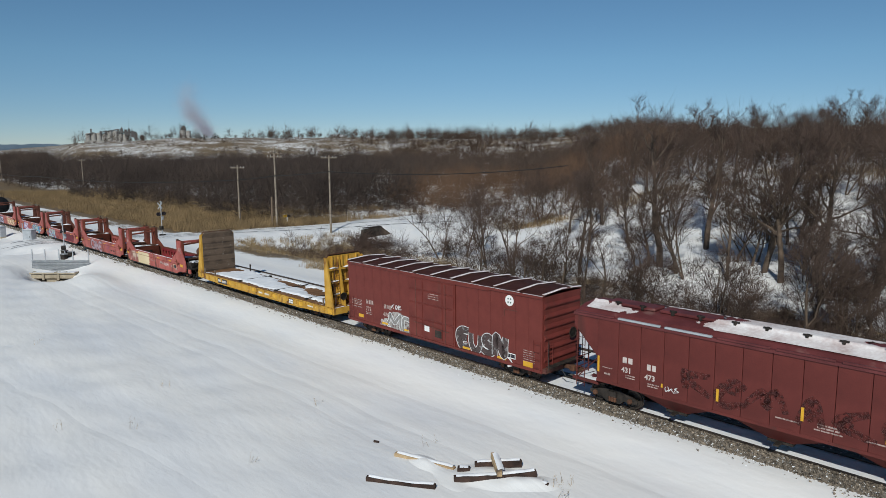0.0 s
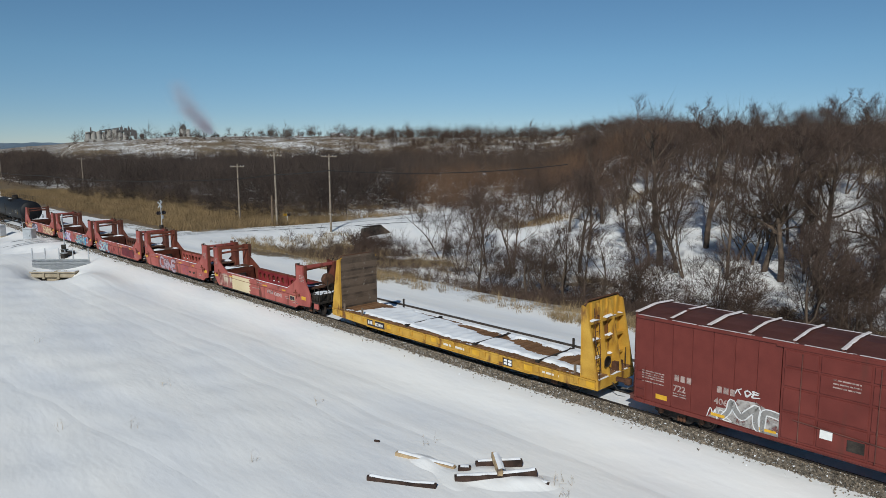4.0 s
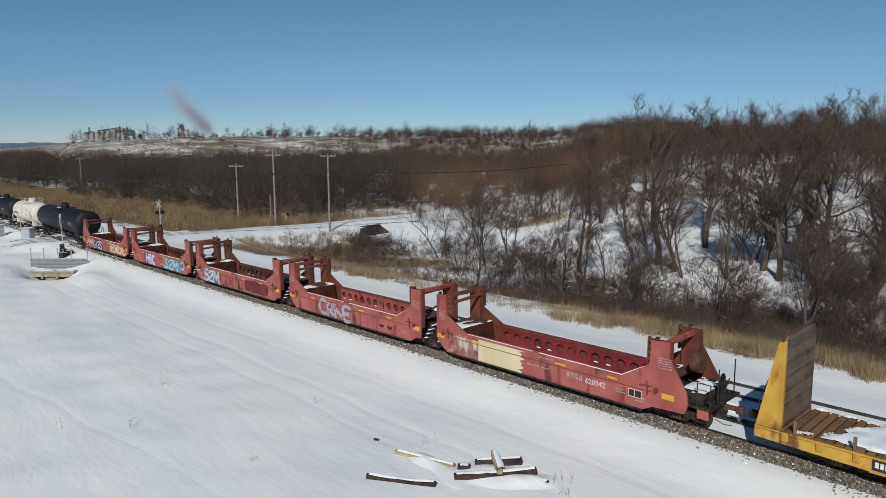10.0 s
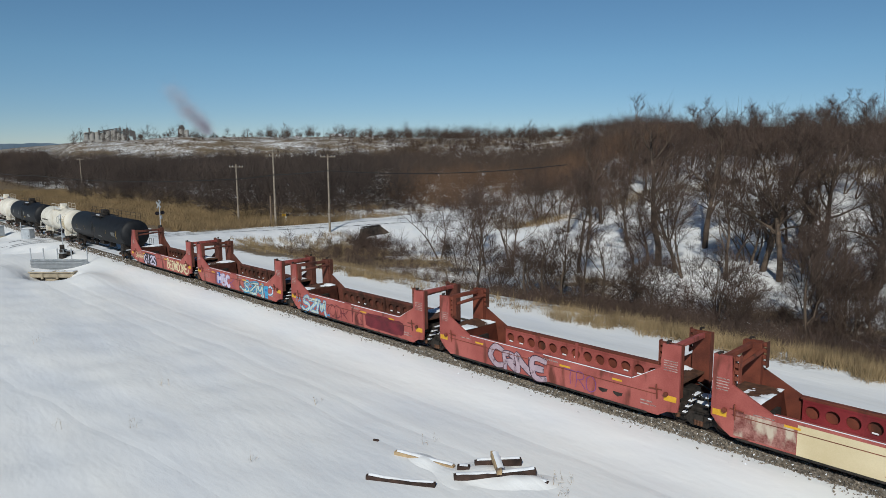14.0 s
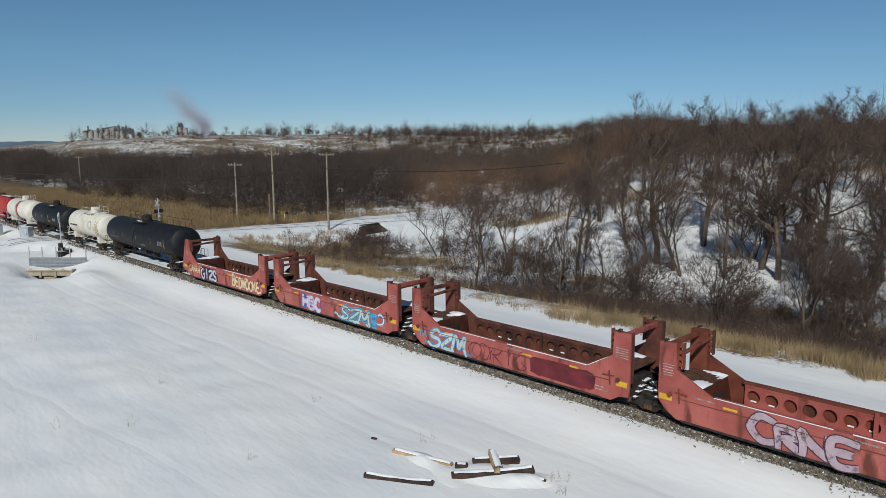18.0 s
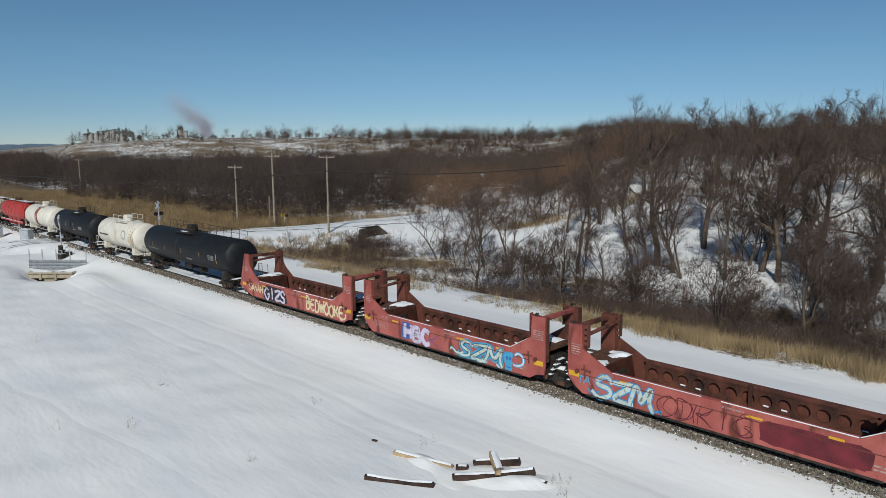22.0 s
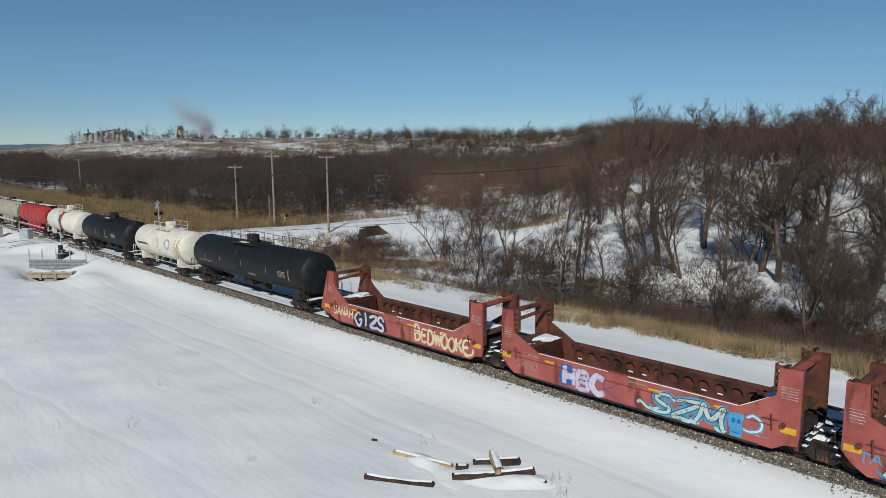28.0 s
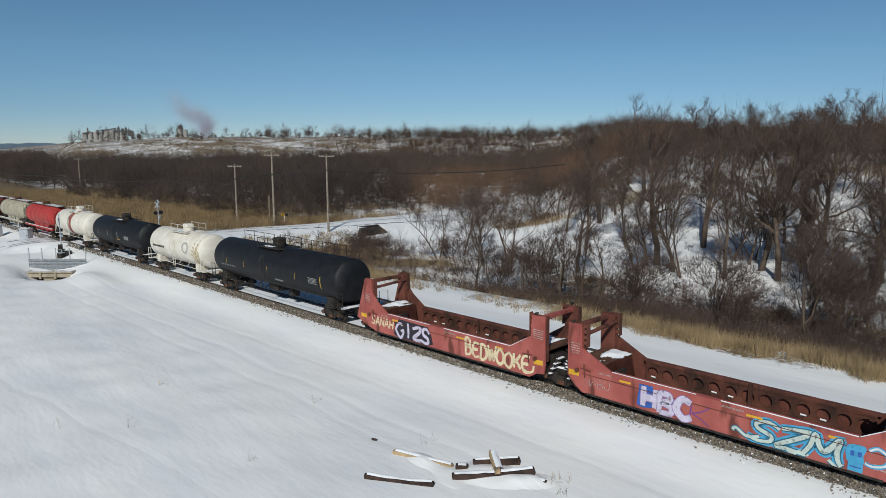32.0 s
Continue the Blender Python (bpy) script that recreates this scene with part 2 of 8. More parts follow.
def raw(name, verts, faces, mat, parent=None, kind=""):
    """One mesh object from computed vertex and face arrays."""
    me = bpy.data.meshes.new(name)
    me.from_pydata(verts, [], faces)
    me.materials.append(mat)
    ob = new(name, me)
    if parent is not None:
        ob.parent = parent
    return tagged(ob, kind=kind)


def tri_soup(name, tris, mat, kind="", parent=None):
    """Many loose triangles, as an array of shape n x 3 x 3, in one mesh."""
    tris = np.asarray(tris, np.float32).reshape(-1, 3)
    k = len(tris)
    me = bpy.data.meshes.new(name)
    me.vertices.add(k)
    me.vertices.foreach_set("co", tris.ravel())
    me.loops.add(k)
    me.loops.foreach_set("vertex_index", np.arange(k, dtype=np.int32))
    me.polygons.add(k // 3)
    me.polygons.foreach_set("loop_start", np.arange(0, k, 3, dtype=np.int32))
    me.polygons.foreach_set("loop_total", np.full(k // 3, 3, np.int32))
    me.update()
    me.materials.append(mat)
    ob = new(name, me)
    if parent is not None:
        ob.parent = parent
    return tagged(ob, kind=kind)


def box(bm, x0, x1, y0, y1, z0, z1, bevel=0.0):
    v = [bm.verts.new((x, y, z)) for x in (x0, x1) for y in (y0, y1) for z in (z0, z1)]
    fs = [bm.faces.new([v[i] for i in q]) for q in ((0, 1, 3, 2), (4, 6, 7, 5), (0, 4, 5, 1), (2, 3, 7, 6), (0, 2, 6, 4), (1, 5, 7, 3))]
    if bevel:
        es = {e for f in fs for e in f.edges}
        bmesh.ops.bevel(bm, geom=list(es), offset=bevel, segments=1, affect="EDGES")
    return bm


def boxes(*dims, bevel=0.0):
    bm = bmesh.new()
    for d in dims:
        box(bm, *d, bevel=bevel)
    return bm


def rod(bm, p, q, r0, r1=None, n=8):
    """A tapered round bar from p to q."""
    p, q = Vector(p), Vector(q)
    r1 = r0 if r1 is None else r1
    w = (q - p).normalized()
    u = w.orthogonal().normalized()
    v = w.cross(u)
    ring = [[bm.verts.new(c + (u * math.cos(a) + v * math.sin(a)) * r) for a in [2 * math.pi * i / n for i in range(n)]]
            for c, r in ((p, r0), (q, r1))]
    for i in range(n):
        j = (i + 1) % n
        bm.faces.new((ring[0][i], ring[0][j], ring[1][j], ring[1][i]))
    bm.faces.new(ring[0][::-1])
    bm.faces.new(ring[1])
    return bm


def rods(*bars, n=8):
    bm = bmesh.new()
    for b in bars:
        rod(bm, *b, n=n)
    return bm


def prism(bm, outline, y0, y1):
    """An outline in x and z, extruded from y0 to y1."""
    a = [bm.verts.new((x, y0, z)) for x, z in outline]
    b = [bm.verts.new((x, y1, z)) for x, z in outline]
    k = len(outline)
    bm.faces.new(a)
    bm.faces.new(b[::-1])
    for i in range(k):
        bm.faces.new((a[i], b[i], b[(i + 1) % k], a[(i + 1) % k]))
    bmesh.ops.recalc_face_normals(bm, faces=bm.faces)
    return bm


def lathe(bm, profile, n=24, axis="x", centre=(0, 0, 0)):
    """A profile of (along, radius) turned about an axis through centre."""
    rings = []
    for s, r in profile:
        ring = []
        for i in range(n):
            a = 2 * math.pi * i / n
            c, d = r * math.cos(a), r * math.sin(a)
            p = {"x": (s, c, d), "y": (c, s, d), "z": (c, d, s)}[axis]
            ring.append(bm.verts.new(Vector(p) + Vector(centre)))
        rings.append(ring)
    for a, b in zip(rings, rings[1:]):
        for i in range(n):
            j = (i + 1) % n
            bm.faces.new((a[i], a[j], b[j], b[i]))
    bm.faces.new(rings[0][::-1])
    bm.faces.new(rings[-1])
    bmesh.ops.recalc_face_normals(bm, faces=bm.faces)
    return bm


def thing(name, label, category, group="", m=None):
    ob = new(name)
    ob.empty_display_size = 0.3
    if m is not None:
        ob.matrix_basis = m
    return tagged(ob, label=label, category=category, group=group)

# ---- the lie of the land ----
GRADE = 0.01532


def track_y(x):
    """Centre line of the line that the train runs on."""
    return -0.61e-4 * np.minimum(np.asarray(x, float) + 4.4, 0) ** 2


def track_z(x):
    return GRADE * np.clip(np.asarray(x, float), -260, 120)


def smooth(a, b, v):
    t = np.clip((v - a) / (b - a), 0, 1)
    return t * t * (3 - 2 * t)


def waves(x, y, seed, size):
    """Smooth unevenness of about plus or minus one, with waves of that size."""
    r = np.random.RandomState(seed)
    out = 0
    for k in range(7):
        a, f, p = r.uniform(0, 6.28), r.uniform(0.6, 1.7) * 6.28 / size, r.uniform(0, 6.28)
        out = out + np.sin((x * math.cos(a) + y * math.sin(a)) * f + p) / 3.0
    return out


def land(x, y, scatter=False):
    """Height of the ground, and how wild (grassy) it is."""
    x, y = np.asarray(x, float), np.asarray(y, float)
    base = track_z(x)
    d = y - track_y(np.clip(x, -260, 60))
    # the field on the near side
    near = base - 0.30 - 0.57 * smooth(1.8, 4.8, -d) + 0.10 * waves(x, y, 3, 14) * smooth(4, 9, -d) + 0.05 * waves(x, y, 4, 5) * smooth(5, 12, -d)
    near = near - 0.55 * smooth(12, 40, -d)
    # gully by the culvert headwall
    g = np.exp(-(((x + 77.6) / 3.5) ** 2 + ((y + 8.1) / 1.7) ** 2) ** 1.5)
    near = near - 0.95 * np.exp(-(((x + 81.2) / 3.6) ** 2 + ((y + 7.6) / 2.6) ** 2)) - 2.3 * g + 0.55 * np.exp(-(((x + 84) / 4) ** 2 + ((y + 12.5) / 2.5) ** 2)) + 0.5 * np.exp(-(((x + 70) / 5) ** 2 + ((y + 6.5) / 1.6) ** 2))
    near = near + 0.35 * np.clip(waves(x, y, 17, 2.6), 0, 1) * np.exp(-(((x + 76) / 6) ** 2 + ((y + 14) / 2.0) ** 2))
    # the far side: second line, bank, creek bottom, hillside
    road = np.exp(-np.maximum(np.abs(x + 93 + 0.05 * (y - 20)) - 3.5, 0) ** 2 / 30)
    far = base - 0.42 - 0.25 * smooth(7, 10, d)
    far = far - 2.7 * smooth(13, 26, d) * smooth(-96, -82, x) - 0.5 * smooth(13, 40, d)
    across = x + 0.7 * np.maximum(y - 20, 0)
    rise = smooth(-56, -6, across)
    far = far + rise * 8.6 * smooth(42, 100, d) + rise * 1.2 * smooth(100, 190, d) + rise * 3 * smooth(190, 420, d)
    far = far + 3.8 * smooth(52, 115, d) * smooth(-50, 5, across)
    far = far + (0.35 * waves(x, y, 8, 22) + 0.16 * waves(x, y, 9, 7)) * smooth(13, 26, d) * (1 - road)
    h = np.where(d < 0, near, far)
    # the plain and the ridge far off
    dist = np.hypot(x, y + 26)
    head = np.degrees(np.arctan2(-x, y + 26))
    ridge = smooth(440, 590, dist) * smooth(76.6, 74.2, head) * smooth(-40, 0, head)
    h = h + smooth(150, 400, dist) * (1 - rise) * 1.0 + ridge * (14.2 + 5.4 * smooth(74, 66, head) + 1.0 * waves(x, y, 12, 260) + 0.5 * waves(x, y, 13, 60)) * (1 - 0.45 * rise * smooth(30, 98, d))
    h = h - 22 * smooth(420, 1600, dist) * smooth(76.5, 81, head)
    
    wild = smooth(0.35, 0.7, g) * (d < 0) + smooth(10.6, 12.5, d) * (0.47 + 0.06 * smooth(-55, -35, x) * smooth(44, 34, d) + 0.17 * waves(x, y, 21, 17))
    wild = wild + 0.2 * smooth(-95, -86, x) * smooth(-58, -72, x) * smooth(11.5, 14, d) * smooth(44, 34, d) + 0.05 * smooth(-50, -30, x) * smooth(12, 16, d) * smooth(38, 28, d)
    wild = wild * (1 - 0.9 * road * smooth(9, 14, d)) - 0.42 * smooth(36, 52, d) * smooth(-72, -44, across)
    wild = wild + 0.3 * smooth(-93, -89, x) * smooth(-78, -82, x) * smooth(15, 20, d) * smooth(42, 34, d)
    wild = np.where((d > 15) & (x < -100), 1.0 - 0.42 * smooth(34, 44, d), wild)
    wild = np.where(dist > 330, 0.67 + 0.04 * waves(x, y, 22, 110), wild)
    return h, np.clip(wild, 0, 1)


def ground_height(x, y):
    return float(land(x, y)[0])


def spread(inner0, inner1, step, outer, ratio):
    v = list(np.arange(inner0, inner1, step))
    s, a = step, inner1
    while a < outer:
        v.append(a)
        s *= ratio
        a += s
    v.append(outer)
    s, a = step, inner0
    while a > -outer:
        s *= ratio
        a -= s
        v.insert(0, max(a, -outer))
    return np.array(v)


def build_ground():
    xs, ys = spread(-130, 20, 0.9, 4700, 1.07), spread(-30, 70, 0.8, 4700, 1.07)
    X, Y = np.meshgrid(xs, ys, indexing="ij")
    Z, W = land(X, Y)
    nx, ny = X.shape
    me = bpy.data.meshes.new("ground")
    me.vertices.add(nx * ny)
    me.vertices.foreach_set("co", np.stack([X, Y, Z], -1).astype(np.float32).ravel())
    i = (np.arange(nx - 1)[:, None] * ny + np.arange(ny - 1)[None]).ravel()
    q = np.stack([i, i + ny, i + ny + 1, i + 1], -1).astype(np.int32)
    me.loops.add(q.size)
    me.loops.foreach_set("vertex_index", q.ravel())
    me.polygons.add(len(q))
    me.polygons.foreach_set("loop_start", np.arange(0, q.size, 4, dtype=np.int32))
    me.polygons.foreach_set("loop_total", np.full(len(q), 4, np.int32))
    me.polygons.foreach_set("use_smooth", np.ones(len(q), bool))
    me.update()
    me.attributes.new("wild", "FLOAT", "POINT").data.foreach_set("value", W.astype(np.float32).ravel())
    me.materials.append(SNOW_GROUND)
    tagged(new("ground", me), "snow-covered field and creek valley with dead grass", "ground", kind="structure")


build_ground()


# ---- the two lines of rails ----
def along(x0, x1, step):
    return np.append(np.arange(x0, x1, step), x1)


def sweep(name, section, offset, x0, x1, step, mat, parent=None, kind="", dz=0.0):
    """A closed section (lateral, height) swept along the line."""
    xs = along(x0, x1, step)
    yc, zc = track_y(xs) + offset, track_z(xs) + dz
    k = len(section)
    verts = [(x, y + s, z + h) for x, y, z in zip(xs, yc, zc) for s, h in section]
    faces = [(i * k + j, i * k + (j + 1) % k, (i + 1) * k + (j + 1) % k, (i + 1) * k + j) for i in range(len(xs) - 1) for j in range(k)]
    return raw(name, verts, faces, mat, parent, kind)


RAIL = [(-0.035, 0), (0.035, 0), (0.035, -0.04), (0.01, -0.05), (0.01, -0.15), (0.07, -0.17), (-0.07, -0.17), (-0.01, -0.15), (-0.01, -0.05), (-0.035, -0.04)]
SECOND = 4.75
main_line = tagged(new("railway_line"), "rusty steel rails on snowy grey-brown ballast", "railway track", kind="structure")
side_line = tagged(new("railway_line"), "snow-covered side track with dark rails", "railway track", kind="structure")
for line, off, dz in ((main_line, 0, 0), (side_line, SECOND, -0.03)):
    for s in (-0.7525, 0.7525):
        sweep("rail", [(u, v) for u, v in RAIL], off + s, -250, 40, 4, STEEL, line, dz=dz)
sweep("ballast_bed", [(-1.15, -0.09), (1.45, -0.09), (2.3, -0.6), (-2.05, -0.72)], 0, -250, 40, 2, GRAVEL, main_line)
sweep("snow_bed", [(-1.7, -0.14), (1.7, -0.14), (2.6, -0.5), (-2.3, -0.5)], SECOND, -250, 40, 2, SNOW, side_line, dz=-0.03)
sweep("snow_strip", [(-0.7, -0.06), (-0.5, -0.05), (0.5, -0.05), (0.7, -0.06), (0.7, -0.22), (-0.7, -0.22)], 0, -250, 40, 2, SNOW, main_line)


def stones(count, x0, x1, seed, size, mat, name):
    """Loose ballast on the shoulder, thinning out into the snow."""
    r = np.random.RandomState(seed)
    x = r.uniform(x0, x1, count)
    d = np.where(r.rand(count) < 0.95, r.uniform(-1.5, -0.83, count), -1.42 - r.exponential(0.13, count) - 0.25 * np.clip(waves(x, 0 * x, 51, 2.5), 0, 1))
    top = np.interp(-d, [0, 1.15, 2.05], [-0.09, -0.09, -0.72])
    c = np.stack([x, track_y(x) + d, np.maximum(track_z(x) + top, land(x, track_y(x) + d)[0])], -1)
    v = r.normal(size=(count, 4, 3))
    v = v / np.linalg.norm(v, axis=-1, keepdims=True) * (size * r.uniform(0.5, 1.25, count))[:, None, None]
    v += c[:, None]
    tris = np.stack([v[:, [0, 1, 2]], v[:, [0, 2, 3]], v[:, [0, 3, 1]], v[:, [1, 3, 2]]], 1).reshape(-1, 3, 3)
    ob = tri_soup(name, tris, mat, "stuff", main_line)
    return ob


STONE = material("loose_stone", (0.035, 0.029, 0.024), (0.36, 0.3, 0.235), 0.9, 0, 8, 22, 0, 0)
stones(36000, -75, 16, 61, 0.075, STONE, "ballast_stones")
stones(4000, -75, 16, 63, 0.05, SNOW, "snow_bits")
stones(9000, -180, -75, 62, 0.1, STONE, "ballast_stones")
stones(2500, -180, -75, 64, 0.09, SNOW, "snow_bits")


# ---- trees, brush and grass ----
def blade(p, q, w, rnd):
    """A thin flat sliver from p (width w) to q: a twig."""
    a = np.cross(q - p, rnd.normal(size=3))
    a = a / (np.linalg.norm(a) + 1e-9) * w / 2
    return [p - a, p + a, q]


def grow(seed, height, lean=0.05, limbs=8, low=0.25, wide=0.5, twigs=7, stems=1):
    """A bare tree: wood as tapered tubes and a crown of fine twigs. Returns a bmesh of wood and an array of twig triangles."""
    rnd = np.random.RandomState(seed)
    bm, soup = bmesh.new(), []

    def limb(p, way, length, r, level, n):
        pieces = (6, 4, 3, 2)[level]
        pts, cur, d = [p], p.copy(), way / np.linalg.norm(way)
        for i in range(pieces):
            d = d + rnd.normal(size=3) * (0.10, 0.22, 0.26, 0.3)[level] + np.array([0, 0, (0.03, 0.10, 0.10, 0.06)[level]])
            d /= np.linalg.norm(d)
            cur = cur + d * length / pieces
            pts.append(cur.copy())
        for i in range(pieces):
            u0, u1 = i / pieces, (i + 1) / pieces
            r0, r1 = r * (1 - 0.75 * u0), r * (1 - 0.75 * u1)
            if level < 3:
                rod(bm, pts[i], pts[i + 1], max(r0, 0.012), max(r1, 0.01), n=n)
            else:
                soup.append(blade(pts[i], pts[i + 1], max(r0 * 2, 0.024), rnd))
        def at(u):
            k = min(int(u * pieces), pieces - 1)
            return pts[k] + (pts[k + 1] - pts[k]) * (u * pieces - k), (pts[k + 1] - pts[k]) / (np.linalg.norm(pts[k + 1] - pts[k]) + 1e-9)
        if level == 3:
            for _ in range(twigs):
                q, w = at(rnd.uniform(0.15, 1))
                o = w + rnd.normal(size=3) * 0.5 + np.array([0, 0, 0.3])
                o /= np.linalg.norm(o)
                soup.append(blade(q, q + o * length * rnd.uniform(0.5, 1.1), 0.015, rnd))
            return
        count = (limbs, 6, 6)[level]
        for j in range(count):
            u = (low + (1 - low) * (j + rnd.uniform(0, 0.9)) / count) if level == 0 else rnd.uniform(0.25, 1.0)
            q, w = at(min(u, 0.999))
            side = rnd.normal(size=3)
            side -= w * side.dot(w)
            side /= np.linalg.norm(side)
            o = w * rnd.uniform(0.5, 0.95) + side * rnd.uniform(0.5, 0.9) + np.array([0, 0, 0.15])
            ln = length * (wide * (1.15 - 0.6 * u), rnd.uniform(0.4, 0.65), rnd.uniform(0.4, 0.7))[level]
            limb(q, o, ln, r * (0.5, 0.5, 0.55)[level] * (1 - 0.5 * u), level + 1, (5, 4, 3)[level])

    for s in range(stems):
        a = rnd.uniform(0, 6.28)
        k = 0.0 if stems == 1 else 0.28
        way = np.array([math.cos(a) * (lean + k), math.sin(a) * (lean + k), 1.0])
        limb(np.array([math.cos(a), math.sin(a), 0]) * (0.0 if stems == 1 else 0.25) - np.array([0, 0, 0.3]), way, height * rnd.uniform(0.85, 1.0) * 0.95, height * 0.021 / stems ** 0.4, 0, 7)
    return bm, np.array(soup)


TREE_KINDS = []
TREE_LABELS = ("bare grey-brown deciduous tree with a spreading crown", "bare leaning tree with forked limbs in snow", "tall bare cottonwood with fine upright twigs",
               "young bare tree with thin dark branches")
for k, (h, lean, limbs, low, wide, twigs, stems) in enumerate((
        (11.0, 0.05, 9, 0.28, 0.52, 13, 1), (12.5, 0.03, 11, 0.25, 0.42, 13, 1), (9.5, 0.14, 7, 0.3, 0.6, 8, 2), (8.5, 0.1, 7, 0.3, 0.6, 8, 2),
        (14.5, 0.03, 12, 0.3, 0.38, 13, 1), (10.0, 0.08, 8, 0.3, 0.55, 13, 1), (6.5, 0.1, 7, 0.15, 0.55, 8, 1), (5.0, 0.12, 6, 0.1, 0.6, 8, 3))):
    wood, soup = grow(40 + k, h, lean, limbs, low, wide, twigs, stems)
    tree = thing("tree", TREE_LABELS[(0, 2, 1, 1, 2, 1, 3, 3)[k]], "tree", "bare trees in the valley")
    part("trunk", wood, BARK, tree)
    tri_soup("crown", soup, TWIG, parent=tree)
    TREE_KINDS.append(tree)


def plant(k, x, y, size, turn):
    m = pose(x, y, ground_height(x, y), 0, 0, turn)
    if not TREE_KINDS[k].get("set"):
        TREE_KINDS[k]["set"] = True
        ob = TREE_KINDS[k]
        ob.scale = (size, size, size)
        ob.matrix_basis = m @ Matrix.Diagonal((size, size, size, 1))
        return
    ob = copy_thing(TREE_KINDS[k], m)
    ob.matrix_basis = m @ Matrix.Diagonal((size, size, size, 1))


# the trees that stand out: kind, x, y, size, turn
for row in ((2, -52.0, 35.0, 1.0, 40), (3, -59.2, 38.3, 1.0, 200), (6, -37.5, 28.6, 1.1, 10), (1, -64.0, 72.0, 1.35, 80), (0, -37.7, 47.6, 1.15, 130),
            (4, -40.6, 49.0, 1.4, 20), (5, -32.3, 49.2, 1.15, 300), (1, -27.0, 50.5, 1.35, 15), (4, -24.1, 52.1, 1.25, 190), (6, -17.9, 31.7, 1.2, 77),
            (4, -17.7, 49.2, 1.2, 250), (6, -16.3, 33.0, 1.1, 150), (3, -67.3, 42.0, 0.9, 5), (2, -66.3, 36.5, 0.8, 90), (6, -40.9, 29.5, 1.0, 60),
            (0, -30.0, 53.5, 1.5, 220), (1, -40.0, 60.0, 1.5, 310), (5, -46.0, 40.0, 1.1, 160), (7, -56.0, 30.0, 1.0, 30), (7, -47.0, 26.5, 1.0, 190),
            (5, -73.0, 52.0, 0.9, 95), (7, -30.0, 27.0, 1.1, 100), (7, -24.0, 29.0, 1.2, 220), (6, -10.0, 36.0, 1.2, 20), (0, -12.0, 44.0, 1.2, 140), (1, -6.0, 52.0, 1.2, 70)):
    plant(*row)
rng = np.random.RandomState(5)
# count, across, deep, size: the slope, the foot of the hill, the hill and its crest
for count, (xa, xb), (ya, yb), (small, large) in ((46, (-80, -32), (46, 96), (0.6, 1.0)), (18, (-32, 10), (39, 58), (0.65, 0.9)), (38, (-34, 12), (54, 88), (0.75, 1.0)), (46, (-70, 14), (86, 118), (0.65, 0.95))):
    for _ in range(count):
        x, y = rng.uniform(xa, xb), rng.uniform(ya, yb)
        k = int(rng.choice((0, 1, 2, 3, 4, 5, 6, 7), p=(0.17, 0.17, 0.11, 0.14, 0.14, 0.11, 0.1, 0.06)))
        if y < 72 and 37 < math.degrees(math.atan2(-x, y + 26)) < 46:
            continue
        if x + 0.7 * (y - 20) < -58:
            k = 6 + k % 2
        plant(k, x, y, rng.uniform(small, large), rng.uniform(0, 360))
for _ in range(30):
    plant(6 + int(rng.rand() < 0.45), rng.uniform(-48, 12), rng.uniform(21, 36), rng.uniform(0.6, 1.15), rng.uniform(0, 360))


def thicket(name, label, xs, ys, heights, seed, stems, twigs, width, mat, category, lift=0.6):
    """Many small bare trees or bushes, too many to count."""
    r = np.random.RandomState(seed)
    n = len(xs)
    base = np.stack([xs, ys, land(xs, ys)[0] - 0.2], -1)
    out = []
    top = base + np.stack([r.normal(size=n) * 0.08 * heights, r.normal(size=n) * 0.08 * heights, heights * 0.8], -1)

    def slivers(p, q, w):
        a = np.cross(q - p, r.normal(size=p.shape))
        a = a / (np.linalg.norm(a, axis=-1, keepdims=True) + 1e-9) * (w[..., None] / 2)
        out.append(np.stack([p - a, p + a, q], -2).reshape(-1, 3, 3))

    # a rounded crown: stems fan out to points in an ellipsoid, fine twigs point outwards from there
    mid = base + (top - base) * lift
    slivers(base, top, heights * 0.012 + width * 0.5)
    g = r.normal(size=(n, stems, 3))
    g = g / np.linalg.norm(g, axis=-1, keepdims=True) * r.uniform(0.25, 1.0, (n, stems, 1)) ** 0.5
    size = np.stack([heights * 0.43, heights * 0.43, heights * 0.44], -1)[:, None]
    q = mid[:, None] + g * size
    u = np.clip(0.05 + 0.5 * (g[..., 2] * 0.5 + 0.5) + r.uniform(-0.05, 0.15, (n, stems)), 0.03, 0.8)
    p = base[:, None] + (top - base)[:, None] * u[..., None]
    slivers(p, q, np.full((n, stems), width * 1.5))
    v = r.uniform(0.35, 1, (n, stems, twigs))
    p2 = p[:, :, None] + (q - p)[:, :, None] * v[..., None]
    d2 = g[:, :, None] * 0.6 + np.array([0, 0, 0.35]) + r.normal(size=(n, stems, twigs, 3)) * 0.5
    q2 = p2 + d2 * (heights[:, None, None] * r.uniform(0.12, 0.3, (n, stems, twigs)))[..., None]
    slivers(p2, q2, np.full((n, stems, twigs), width))
    ob = tri_soup(name, np.concatenate(out), mat, "stuff")
    return tagged(ob, label, category)


def sector(n, h0, h1, d0, d1, seed, keep=None):
    """Random places by heading (degrees left of north) and distance round the open field."""
    r = np.random.RandomState(seed)
    head, dist = np.radians(r.uniform(h0, h1, n)), np.sqrt(r.uniform(d0 ** 2, d1 ** 2, n))
    x, y = -np.sin(head) * dist, np.cos(head) * dist - 26
    if keep is not None:
        k = keep(x, y)
        x, y = x[k], y[k]
    return x, y


